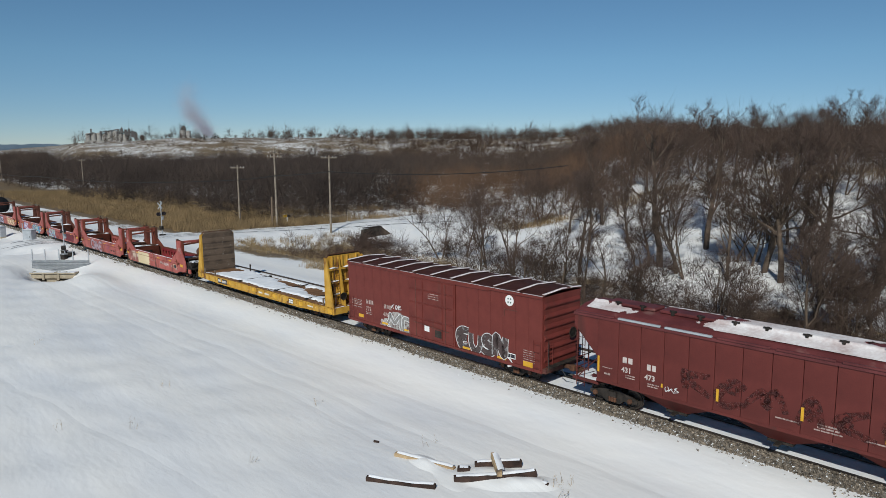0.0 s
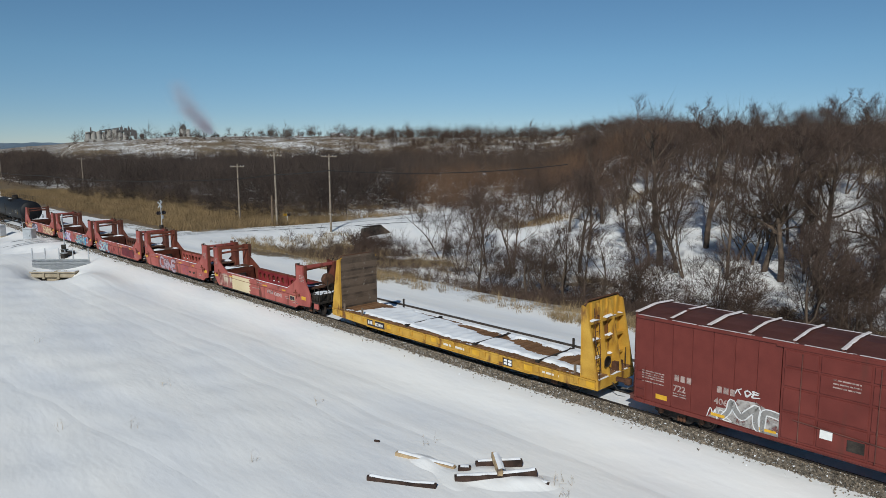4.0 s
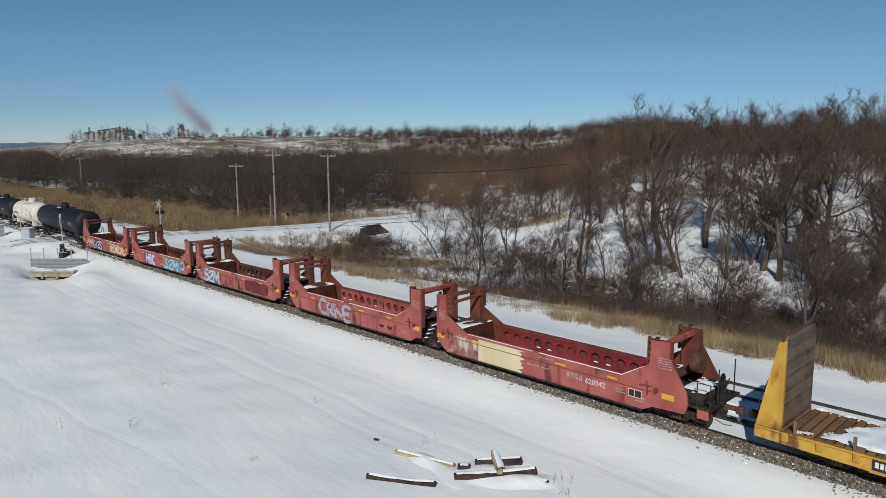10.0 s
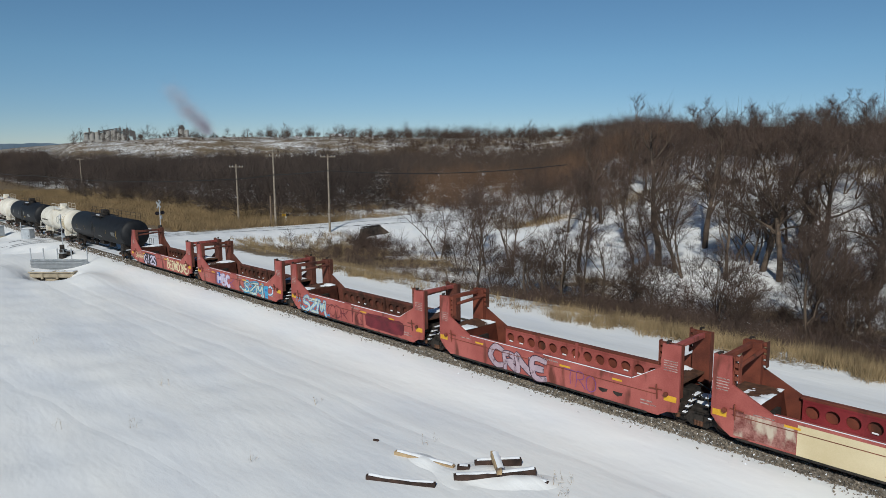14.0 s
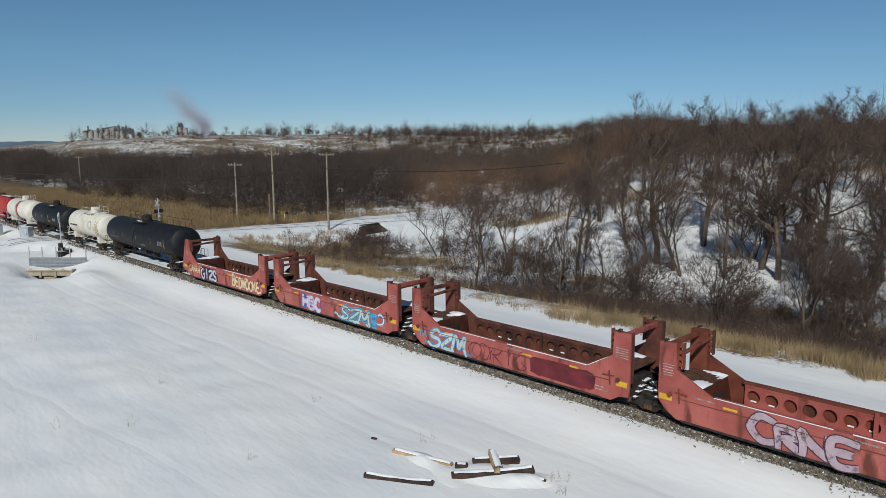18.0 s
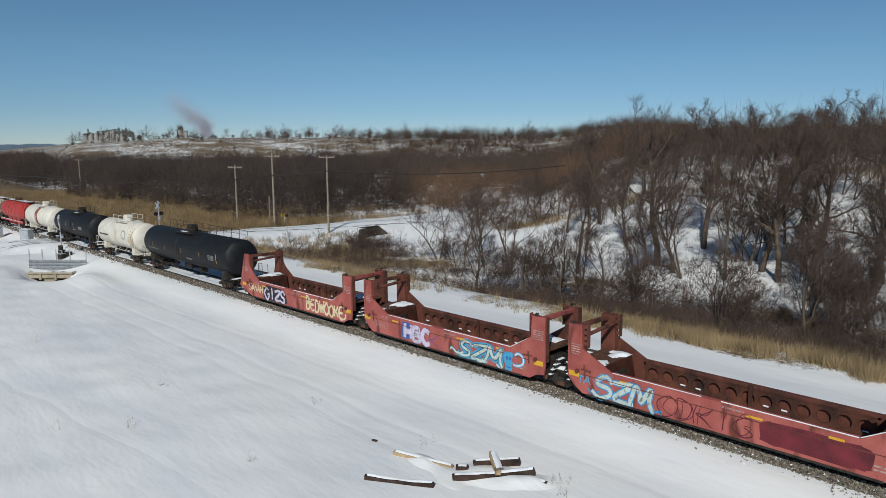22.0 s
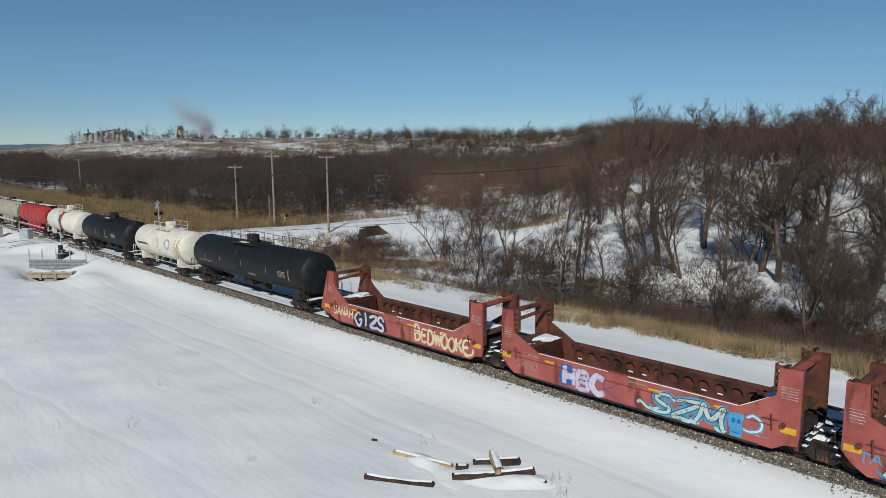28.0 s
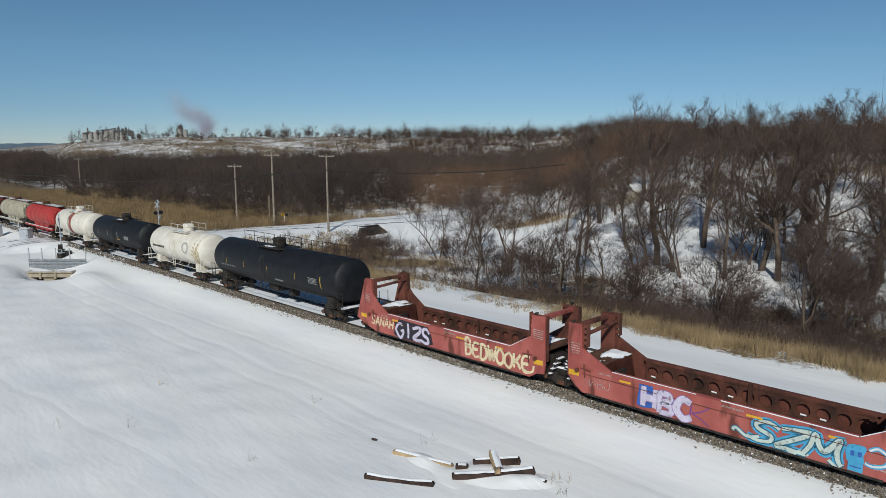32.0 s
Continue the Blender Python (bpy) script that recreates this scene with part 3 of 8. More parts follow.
def clear_of_road(x, y):
    """True off the road and off the snowy clearing in the valley."""
    head, dist = np.degrees(np.arctan2(-x, y + 26)), np.hypot(x, y + 26)
    clearing = (np.abs(head - 51.3 + 0.5 * np.sin(dist * 0.05)) < 1.2) & (dist > 185) & (dist < 330)
    return ~((x > -105) & (x < -82) & (y < 70)) & ~clearing


xs, ys = sector(3300, 49, 86, 116, 420, 1, lambda x, y: (y > 32 + 2.5 * np.sin(x * 0.07)) & clear_of_road(x, y))
thicket("woodland", "dense leafless brown woodland on the plain", xs, ys, np.random.RandomState(2).uniform(7.5, 14, len(xs)) * (0.55 + 0.45 * smooth(30, 55, ys)) * (1 + 0.12 * waves(xs, ys, 41, 60)), 3, 17, 8, 0.055, DEEP_TWIG, "woodland", 0.56)
xs, ys = sector(1400, 28, 52, 122, 260, 4, lambda x, y: ((x < -66) | (y > 108)) & clear_of_road(x, y) & (waves(x, y, 35, 45) > -0.35))
thicket("woodland", "leafless russet scrub woodland in the creek valley", xs, ys, 3.0 + 7 * np.random.RandomState(5).rand(len(xs)) ** 1.4, 6, 18, 8, 0.04, RUSSET_TWIG, "woodland", 0.55)
xs, ys = sector(1500, 28, 56, 230, 440, 44, lambda x, y: (waves(x, y, 45, 60) > -0.35 + 0.5 * smooth(49, 53, np.degrees(np.arctan2(-x, y + 26)))) & clear_of_road(x, y))
thicket("woodland", "darker leafless groves at the back of the valley", xs, ys, 7 + 9 * np.random.RandomState(46).rand(len(xs)) ** 1.4, 47, 18, 8, 0.06, DARK_TWIG, "woodland", 0.56)
xs, ys = sector(2000, -8, 39, 118, 290, 7, lambda x, y: y > 92 + 6 * np.sin(x * 0.12))
thicket("woodland", "tall leafless brown woodland on the hill crest", xs, ys, (6.5 + 6.0 * np.random.RandomState(8).rand(len(xs)) ** 1.6) * (0.74 + 0.34 * smooth(-110, -30, xs)), 9, 19, 8, 0.042, FAR_TWIG, "woodland", 0.6)
xs, ys = sector(230, 38, 75.5, 560, 900, 10)
thicket("ridge_trees", "scattered bare trees along the distant ridge", xs, ys, 4 + 13 * np.random.RandomState(11).rand(len(xs)) ** 2.0, 12, 26, 10, 0.1, DARK_TWIG, "woodland", 0.62)
xs, ys = sector(700, 34, 74, 360, 620, 19, lambda x, y: waves(x, y, 36, 70) > 0.1)
thicket("ridge_scrub", "low bare scrub on the ridge slope", xs, ys, np.random.RandomState(12).uniform(1.5, 5, len(xs)), 18, 12, 6, 0.1, FAR_TWIG, "woodland", 0.5)
xs, ys = sector(2300, 26, 64, 425, 640, 26, lambda x, y: (waves(x, y, 38, 80) > -0.75) & (np.random.RandomState(39).rand(len(x)) < 0.05 + 0.95 * smooth(57, 47, np.degrees(np.arctan2(-x, y + 26)))))
thicket("woodland", "leafless brown woodland along the far slope", xs, ys, 5 + 9 * np.random.RandomState(27).rand(len(xs)) ** 1.3, 29, 17, 7, 0.09, FAR_TWIG, "woodland", 0.55)
xs, ys = sector(1500, 76.6, 89, 370, 720, 23)
thicket("woodland", "distant leafless woodland on the plain", xs, ys, np.random.RandomState(24).uniform(8, 13, len(xs)), 25, 14, 6, 0.1, DARK_TWIG, "woodland", 0.55)
r = np.random.RandomState(48)
n = 420
xs, ys = r.uniform(-178, -104, n), 43 + 45 * r.rand(n) ** 1.3
thicket("brush", "grey leafless brush at the foot of the woods", xs, ys, 1.2 + 3.2 * r.rand(n) ** 1.5, 49, 18, 7, 0.035, TWIG, "brush", 0.5)
r = np.random.RandomState(13)
n = 3600
xs, ys = np.where(r.rand(n) < 0.7, r.uniform(-84, 14, n), r.uniform(-44, 14, n)), 14.0 + r.gamma(2.2, 6.0, n)
k = (ys < 60) & (ys > 14.2 + 4 * smooth(-45, -75, xs))
thicket("brush", "tangled leafless brush along the creek", xs[k], ys[k], 0.4 + 1.8 * r.rand(int(k.sum())) ** 1.6, 14, 14, 5, 0.016, TWIG, "brush")


n = 2600
xs, ys = -48 + 62 * r.rand(n) ** 0.75, 16.5 + r.gamma(2.6, 3.6, n)
thicket("brush", "dark tangled deadwood and low brush by the creek", xs, ys, 0.4 + 1.5 * r.rand(n) ** 1.4, 15, 16, 5, 0.018, FAR_TWIG, "brush")


n = 1900
xs, ys = -40 + 56 * r.rand(n) ** 0.85, 17.5 + r.gamma(3.0, 3.0, n)
thicket("brush", "dense dark brush and saplings along the creek", xs, ys, 0.7 + 2.6 * r.rand(n) ** 1.7, 52, 15, 6, 0.017, TWIG, "brush", 0.5)
n = 700
xs, ys = r.uniform(-42, 14, n), r.uniform(33, 64, n)
k = waves(xs, ys, 53, 12) > -0.2
thicket("brush", "low leafless scrub on the snowy slope", xs[k], ys[k], 0.5 + 2.4 * r.rand(int(k.sum())) ** 1.8, 54, 12, 6, 0.018, TWIG, "brush", 0.5)


def grass(name, label, xs, ys, tall, width, seed):
    r = np.random.RandomState(seed)
    n = len(xs)
    base = np.stack([xs, ys, land(xs, ys)[0] - 0.05], -1)
    h = tall * r.uniform(0.45, 1.1, n)
    tip = base + np.stack([r.normal(size=n) * 0.3 * h + 0.08 * h, r.normal(size=n) * 0.3 * h, h], -1)
    a = np.stack([r.normal(size=n), r.normal(size=n), np.zeros(n)], -1)
    a = a / np.linalg.norm(a, axis=-1, keepdims=True) * width / 2
    return tagged(tri_soup(name, np.stack([base - a, base + a, tip], -2), REED if name == "reed_grass" else STRAW, "stuff"), label, "grass")


r = np.random.RandomState(15)
m, n = 8200, 12
cx = r.uniform(-64, 14, m)
cy = 11.5 + r.normal(size=m) * 0.2 + r.gamma(1.6, 1.25, m) + 0.4 * waves(cx, 0 * cx, 31, 9) + 1.1 * smooth(-36, -8, cx) + 0.35 * waves(cx, 0 * cx, 30, 2.7)
odds = (0.08 + 0.85 * smooth(-36, -16, cx) + 0.35 * smooth(-62, -57, cx) * smooth(-44, -50, cx)) * np.clip(0.6 + 0.6 * waves(cx, cy, 32, 5) + 0.3 * smooth(-34, -22, cx), 0.06, 1)
k = r.rand(m) < odds
cx, cy = cx[k], cy[k]
xs, ys = (np.repeat(cx, n) + r.normal(size=len(cx) * n) * 0.17), (np.repeat(cy, n) + r.normal(size=len(cx) * n) * 0.17)
tall = np.repeat(0.35 + 0.85 * r.rand(len(cx)), n)
grass("dry_grass", "dry tan grass along the snowy trackside bank", xs, ys, tall, 0.03, 16)
n = 85000
xs = -99 - 151 * r.rand(n) ** 1.2
ys = 15.5 + r.uniform(0, 1, n) * (28 + 0.12 * (-xs - 100)) + 0.9 * waves(xs, 0 * xs, 33, 12)
grass("reed_grass", "tall dry tan grass field beyond the crossing", xs, ys, 1.5, 0.055, 17)
n = 16000
xs, ys = r.uniform(-150, -99, n), 40 + 26 * r.rand(n) ** 1.5
k = waves(xs, ys, 40, 14) > -0.2
grass("reed_grass", "dry tan grass among the brush behind the road", xs[k], ys[k], 1.2, 0.055, 50)
n = 14000
u = r.rand(n)
xs, ys = -88 + 62 * u + r.normal(size=n) * 2.0, 72 + 24 * u + r.normal(size=n) * 3.2
k = waves(xs, ys, 43, 12) > -0.3
grass("reed_grass", "dry tan grass along the foot of the woods", xs[k], ys[k], 1.3, 0.055, 51)
n = 17000
xs, ys = r.uniform(-90, -46, n), r.uniform(13, 38, n)
k = (waves(xs, ys, 34, 8) > -0.25) & (xs > -88) & (xs < -60 + 6 * r.rand(n))
grass("dry_grass", "dry tan grass tufts by the creek", xs[k], ys[k], 0.6, 0.04, 18)
n = 9000
xs, ys = r.uniform(-91, -79, n), r.uniform(18, 38, n)
k = waves(xs, ys, 37, 4) > -0.3
grass("dry_grass", "dry tan grass beside the road bank", xs[k], ys[k], 0.8, 0.05, 19)
n = 500
xs, ys = r.uniform(-89, -70, n), r.uniform(26, 44, n)
thicket("brush", "leafless bushes round the road culvert", xs[:130], ys[:130], r.uniform(1.2, 3.4, 130), 27, 16, 6, 0.025, TWIG, "brush")
n = 26
xs, ys = r.uniform(-87.0, -82.5, n), r.uniform(35.5, 41.5, n)
thicket("brush", "leafless bushes growing up before the culvert wall", xs, ys, r.uniform(1.6, 3.4, n), 28, 26, 9, 0.04, TWIG, "brush")


# ---- lettering and spray paint ----
def lettering(text, x, z, size, y, parent, mat, name="number", shear=0.0):
    """Painted characters on the side that faces -y, lower left corner at x, z."""
    cu = bpy.data.curves.new(name, "FONT")
    cu.body, cu.size, cu.extrude, cu.shear, cu.resolution_u, cu.offset = text, size, 0.002, shear, 2, 0.008
    tmp = new(name, cu)
    me = bpy.data.meshes.new_from_object(tmp.evaluated_get(bpy.context.evaluated_depsgraph_get()))
    bpy.data.objects.remove(tmp)
    bpy.data.curves.remove(cu)
    me.materials.clear()
    me.materials.append(mat)
    ob = new(name, me)
    ob.parent = parent
    ob.matrix_basis = pose(x, y, z, 90, 0, 0)
    return ob


def bars(rows, y, parent, mat, name="small_print"):
    """Rows of unreadable small print as plain bars: x0, x1, z, height."""
    bm = bmesh.new()
    for x0, x1, z, h in rows:
        x = x0
        r = random.Random(int(x0 * 97 + z * 31))
        while x < x1 - 0.02:
            w = min(r.uniform(0.08, 0.3) * max(1, h / 0.06), x1 - x)
            box(bm, x, x + w, y - 0.002, y, z, z + h)
            x += w + h * 0.5
    return part(name, bm, mat, parent, kind="stuff")


def ribbon(bm, pts, width, y, taper=0.0):
    """A flat stroke through points in x and z, facing -y."""
    pts = [Vector((a, b)) for a, b in pts]
    dense = []
    for i in range(len(pts) - 1):
        p0, p1, p2, p3 = pts[max(i - 1, 0)], pts[i], pts[i + 1], pts[min(i + 2, len(pts) - 1)]
        for k in range(5):
            u = k / 5
            dense.append(0.5 * (2 * p1 + (p2 - p0) * u + (2 * p0 - 5 * p1 + 4 * p2 - p3) * u * u + (3 * p1 - p0 - 3 * p2 + p3) * u ** 3))
    dense.append(pts[-1])
    left, right = [], []
    for i, p in enumerate(dense):
        d = dense[min(i + 1, len(dense) - 1)] - dense[max(i - 1, 0)]
        if d.length < 1e-6:
            d = Vector((1, 0))
        d.normalize()
        w = width / 2 * (1 - taper * abs(2 * i / (len(dense) - 1) - 1))
        nrm = Vector((-d.y, d.x)) * w
        left.append(bm.verts.new((p.x + nrm.x, y, p.y + nrm.y)))
        right.append(bm.verts.new((p.x - nrm.x, y, p.y - nrm.y)))
    for i in range(len(dense) - 1):
        bm.faces.new((left[i], right[i], right[i + 1], left[i + 1]))


def ribbon_mesh(pts, width, y):
    bm = bmesh.new()
    ribbon(bm, pts, width, y)
    return bm


STROKES = (  # swashes in a unit square, letter-like but no letters
    [[(0.85, 0.95), (0.2, 0.8), (0.25, 0.55), (0.8, 0.4), (0.6, 0.08), (0.05, 0.12)]],
    [[(0.1, 0.95), (0.85, 0.9), (0.2, 0.15), (0.95, 0.05)], [(0.3, 0.5), (0.7, 0.52)]],
    [[(0.05, 0.05), (0.2, 0.95), (0.5, 0.35), (0.8, 0.95), (0.95, 0.0)]],
    [[(0.5, 0.95), (0.08, 0.6), (0.2, 0.1), (0.75, 0.08), (0.92, 0.55), (0.5, 0.95)]],
    [[(0.1, 0.0), (0.2, 0.95)], [(0.85, 0.95), (0.25, 0.45), (0.95, 0.0)]],
    [[(0.9, 0.85), (0.3, 0.95), (0.1, 0.5), (0.35, 0.05), (0.95, 0.15)], [(0.2, 0.5), (0.75, 0.5)]],
    [[(0.1, 0.05), (0.12, 0.95), (0.75, 0.8), (0.2, 0.5), (0.8, 0.25), (0.1, 0.05)]],
    [[(0.05, 0.1), (0.45, 0.95), (0.9, 0.0)], [(0.2, 0.4), (0.75, 0.42)]])


def sprayed(parent, x0, x1, z0, z1, y, kinds, fill, rim, weight=0.2, skew=0.1, halo=None, label="spray-painted graffiti lettering"):
    """A graffiti piece: a halo, rims and fills as layers a few millimetres apart, made of overlapping loose swashes."""
    h = z1 - z0
    cell = (x1 - x0) / len(kinds)
    layers = [(rim, weight * h * 1.6, 0.004), (fill, weight * h * 0.8, 0.007)]
    if halo:
        layers.insert(0, (halo, weight * h * 2.5, 0.002))
    if fill is rim:
        layers = layers[:1]
    piece = None
    for mat, width, out in layers:
        bm = bmesh.new()
        r = random.Random(int(abs(x0) * 100 + len(kinds)))
        for i, k in enumerate(kinds):
            for j, line in enumerate(STROKES[k]):
                up = r.uniform(-0.08, 0.08)
                pts = [(u + r.uniform(-0.24, 0.24), min(max(v + r.uniform(-0.2, 0.2), 0), 1)) for u, v in line]
                ribbon(bm, [(x0 + cell * (i + u * 0.98 + skew * (v - 0.5)), z0 + h * (v * 0.9 + 0.05 + up)) for u, v in pts], width * r.uniform(0.7, 1.2), y - out - j * 0.0006 - i * 0.0002, 0.45)
        name = "graffiti" if piece is None else "graffiti_fill"
        ob = part(name, bm, mat, parent if piece is None else piece, label if piece is None else "")
        piece = piece or ob


GLYPHS = {
    "S": [[(0.95, 0.8), (0.6, 0.98), (0.2, 0.8), (0.3, 0.55), (0.75, 0.42), (0.8, 0.15), (0.4, 0.0), (0.0, 0.15)]],
    "Z": [[(0.05, 0.85), (0.5, 0.92), (0.95, 0.9), (0.6, 0.55), (0.1, 0.12), (0.5, 0.1), (1.0, 0.05)]],
    "M": [[(0.0, 0.05), (0.12, 0.5), (0.2, 0.98), (0.36, 0.6), (0.5, 0.35), (0.66, 0.65), (0.82, 0.98), (0.85, 0.5), (0.95, 0.1), (1.1, 0.0)]],
    "C": [[(0.95, 0.85), (0.5, 1.0), (0.1, 0.65), (0.1, 0.3), (0.5, 0.0), (0.95, 0.15)]],
    "R": [[(0.1, 0.0), (0.12, 0.5), (0.15, 0.95), (0.7, 0.95), (0.8, 0.7), (0.5, 0.5), (0.2, 0.48)], [(0.4, 0.5), (0.65, 0.25), (1.0, 0.0)]],
    "N": [[(0.08, 0.0), (0.1, 0.5), (0.12, 0.95), (0.45, 0.5), (0.85, 0.05), (0.88, 0.5), (0.9, 1.0)]],
    "E": [[(0.95, 0.95), (0.4, 0.98), (0.1, 0.75), (0.1, 0.25), (0.4, 0.02), (0.95, 0.08)], [(0.12, 0.5), (0.75, 0.52)]],
    "H": [[(0.1, 0.0), (0.12, 0.5), (0.12, 1.0)], [(0.85, 0.0), (0.87, 0.5), (0.87, 1.0)], [(0.12, 0.5), (0.85, 0.5)]],
    "B": [[(0.12, 0.0), (0.12, 0.5), (0.12, 0.95), (0.65, 0.92), (0.7, 0.65), (0.25, 0.5), (0.8, 0.4), (0.8, 0.08), (0.12, 0.02)]],
    "D": [[(0.12, 0.0), (0.12, 0.5), (0.12, 0.97), (0.7, 0.85), (0.92, 0.5), (0.7, 0.12), (0.12, 0.0)]],
    "W": [[(0.0, 1.0), (0.15, 0.5), (0.25, 0.02), (0.4, 0.4), (0.5, 0.7), (0.62, 0.35), (0.75, 0.02), (0.88, 0.5), (1.0, 1.0)]],
    "O": [[(0.5, 0.98), (0.1, 0.7), (0.12, 0.25), (0.5, 0.02), (0.88, 0.25), (0.9, 0.7), (0.5, 0.98)]],
    "K": [[(0.12, 0.0), (0.12, 0.5), (0.12, 1.0)], [(0.9, 1.0), (0.5, 0.62), (0.2, 0.48), (0.55, 0.35), (0.95, 0.0)]],
    "G": [[(0.9, 0.85), (0.5, 1.0), (0.1, 0.65), (0.12, 0.28), (0.5, 0.0), (0.9, 0.2), (0.88, 0.48), (0.55, 0.46)]],
    "I": [[(0.5, 0.0), (0.48, 0.5), (0.5, 1.0)]],
    "A": [[(0.0, 0.0), (0.25, 0.5), (0.5, 1.0), (0.72, 0.5), (0.95, 0.0)], [(0.25, 0.38), (0.75, 0.4)]],
    "U": [[(0.08, 1.0), (0.1, 0.4), (0.45, 0.02), (0.85, 0.3), (0.9, 1.0)]],
    "T": [[(0.0, 0.92), (0.5, 0.97), (1.0, 0.92)], [(0.5, 0.95), (0.48, 0.5), (0.5, 0.0)]]}


def piece(parent, x0, x1, z0, z1, y, text, fill, rim, weight=0.2, edge=0.05, skew=0.05, overlap=1.0, wander=0.04, halo=None, label="spray-painted graffiti lettering"):
    """Graffiti letters as thick rounded strokes, each letter with its own rim lapping over the one before."""
    h, cell = z1 - z0, (x1 - x0) / len(text)
    layers = [(rim, edge, 0.004), (fill, 0.0, 0.0048)] if fill is not rim else [(fill, 0.0, 0.004)]
    if halo:
        layers.insert(0, (halo, edge * 2.6, 0.002))
    first = None
    for mat, more, out in layers:
        bm = bmesh.new()
        r = random.Random(int(abs(x0) * 100) + len(text))
        for i, c in enumerate(text):
            up, tall = r.uniform(-0.06, 0.06) * h, r.uniform(0.86, 1.0)
            for j, line in enumerate(GLYPHS[c]):
                pts = [(u + r.uniform(-wander, wander), v + r.uniform(-wander, wander)) for u, v in line]
                w = weight * h * r.uniform(0.85, 1.15)
                ribbon(bm, [(x0 + cell * (i + 0.5 + (u - 0.5) * overlap + skew * (v - 0.5)), z0 + up + h * (0.06 + 0.88 * v * tall)) for u, v in pts], w + 2 * more, y - out - i * 0.0016 - j * 0.0002, 0.25)
        ob = part("graffiti" if first is None else "graffiti_fill", bm, mat, parent if first is None else first, label if first is None else "")
        first = first or ob
    return first


def lobe(bm, cx, cz, w, h, grow_by, y, r):
    """A rounded uneven patch, facing -y."""
    a, b, c, q = r.uniform(0, 6.28), r.uniform(0, 6.28), r.uniform(0.06, 0.2), r.uniform(0.05, 0.14)
    mid = bm.verts.new((cx, y, cz))
    ring = []
    for i in range(28):
        t = 2 * math.pi * i / 28
        k = 1 + c * math.sin(2 * t + a) + q * math.sin(3 * t + b) + 0.5 * q * math.sin(5 * t + a)
        box_k = 1 / max(abs(math.cos(t)), abs(math.sin(t))) ** 0.8
        ring.append(bm.verts.new((cx + math.cos(t) * (w / 2 * k * box_k + grow_by), y, cz + math.sin(t) * (h / 2 * k * box_k + grow_by))))
    for i in range(28):
        bm.faces.new((mid, ring[i], ring[(i + 1) % 28]))


def owner_mark(parent, x, z, count, w, h, y, mat):
    """A short row of letter-sized plain blocks."""
    bm = bmesh.new()
    for i in range(count):
        a = x + i * w * 1.35
        box(bm, a, a + w, y - 0.002, y, z, z + h)
    part("owner_mark", bm, mat, parent, kind="stuff")


def spray(name, col, worn=0.0):
    """Thin spray paint; where it is worn the sheet below shows through in patches."""
    m = material(name, tuple(c * 0.72 for c in col), col, 0.65, 0, 3, 20, 0, 0)
    n, link = m.node_tree.nodes, m.node_tree.links.new
    tex, cut, clear, mix, co = n.new("ShaderNodeTexNoise"), n.new("ShaderNodeMapRange"), n.new("ShaderNodeBsdfTransparent"), n.new("ShaderNodeMixShader"), n.new("ShaderNodeTexCoord")
    tex.inputs["Scale"].default_value, tex.inputs["Detail"].default_value = 5.0, 8
    cut.inputs["From Min"].default_value, cut.inputs["From Max"].default_value = 0.62 - worn * 0.3, 0.72 - worn * 0.1
    cut.inputs["To Max"].default_value = 0.55 + 0.45 * worn
    link(co.outputs["Object"], tex.inputs["Vector"])
    link(tex.outputs[0], cut.inputs["Value"])
    link(cut.outputs[0], mix.inputs[0])
    link(n["Principled BSDF"].outputs[0], mix.inputs[1])
    link(clear.outputs[0], mix.inputs[2])
    link(mix.outputs[0], n["Material Output"].inputs["Surface"])
    return m


S_WHITE, S_BLACK, S_CYAN, S_BLUE = spray("spray_white", (0.72, 0.72, 0.72)), spray("spray_black", (0.03, 0.025, 0.035)), spray("spray_cyan", (0.07, 0.36, 0.6)), spray("spray_blue", (0.04, 0.12, 0.42))
S_PINK, S_LILAC, S_CREAM, S_GREY = spray("spray_pink", (0.46, 0.35, 0.4), 0.3), spray("spray_lilac", (0.6, 0.55, 0.68), 0.15), spray("spray_cream", (0.74, 0.62, 0.4)), spray("spray_grey", (0.085, 0.06, 0.058), 0.3)
S_ASH, S_DULL = spray("spray_ash", (0.45, 0.42, 0.4), 0.8), spray("spray_dull_grey", (0.28, 0.27, 0.26), 0.4)
S_PLUM = spray("spray_plum", (0.07, 0.035, 0.055))
S_SKY = spray("spray_sky", (0.05, 0.28, 0.56))
S_VIOLET, S_DEEP = spray("spray_violet", (0.3, 0.2, 0.42), 0.3), spray("spray_deep_teal", (0.03, 0.13, 0.2))
S_CHALK = spray("spray_chalk", (0.6, 0.52, 0.49), 0.2)
S_FERN = spray("faded_green", (0.1, 0.16, 0.13))
S_FAINT, S_RUB = spray("spray_faint", (0.07, 0.02, 0.018), 1.0), spray("spray_rubbed", (0.46, 0.34, 0.31), 0.6)
S_MAROON, S_PURPLE, S_MINT = spray("spray_maroon", (0.11, 0.016, 0.03)), spray("spray_purple", (0.2, 0.07, 0.24)), spray("spray_mint", (0.52, 0.6, 0.55), 0.15)


# ---- running gear shared by the cars ----
CARS, WHEELS, SHARED = [], [], {}


def share(name, key, make, mat, parent, m=None, label=""):
    """A part whose mesh is built once and shared by all that use the key."""
    if key not in SHARED:
        ob = part(name, make(), mat, parent, label)
        SHARED[key] = ob.data
    else:
        ob = new(name, SHARED[key])
        ob.parent = parent
        tagged(ob, label=label)
    if m is not None:
        ob.matrix_basis = m
    return ob


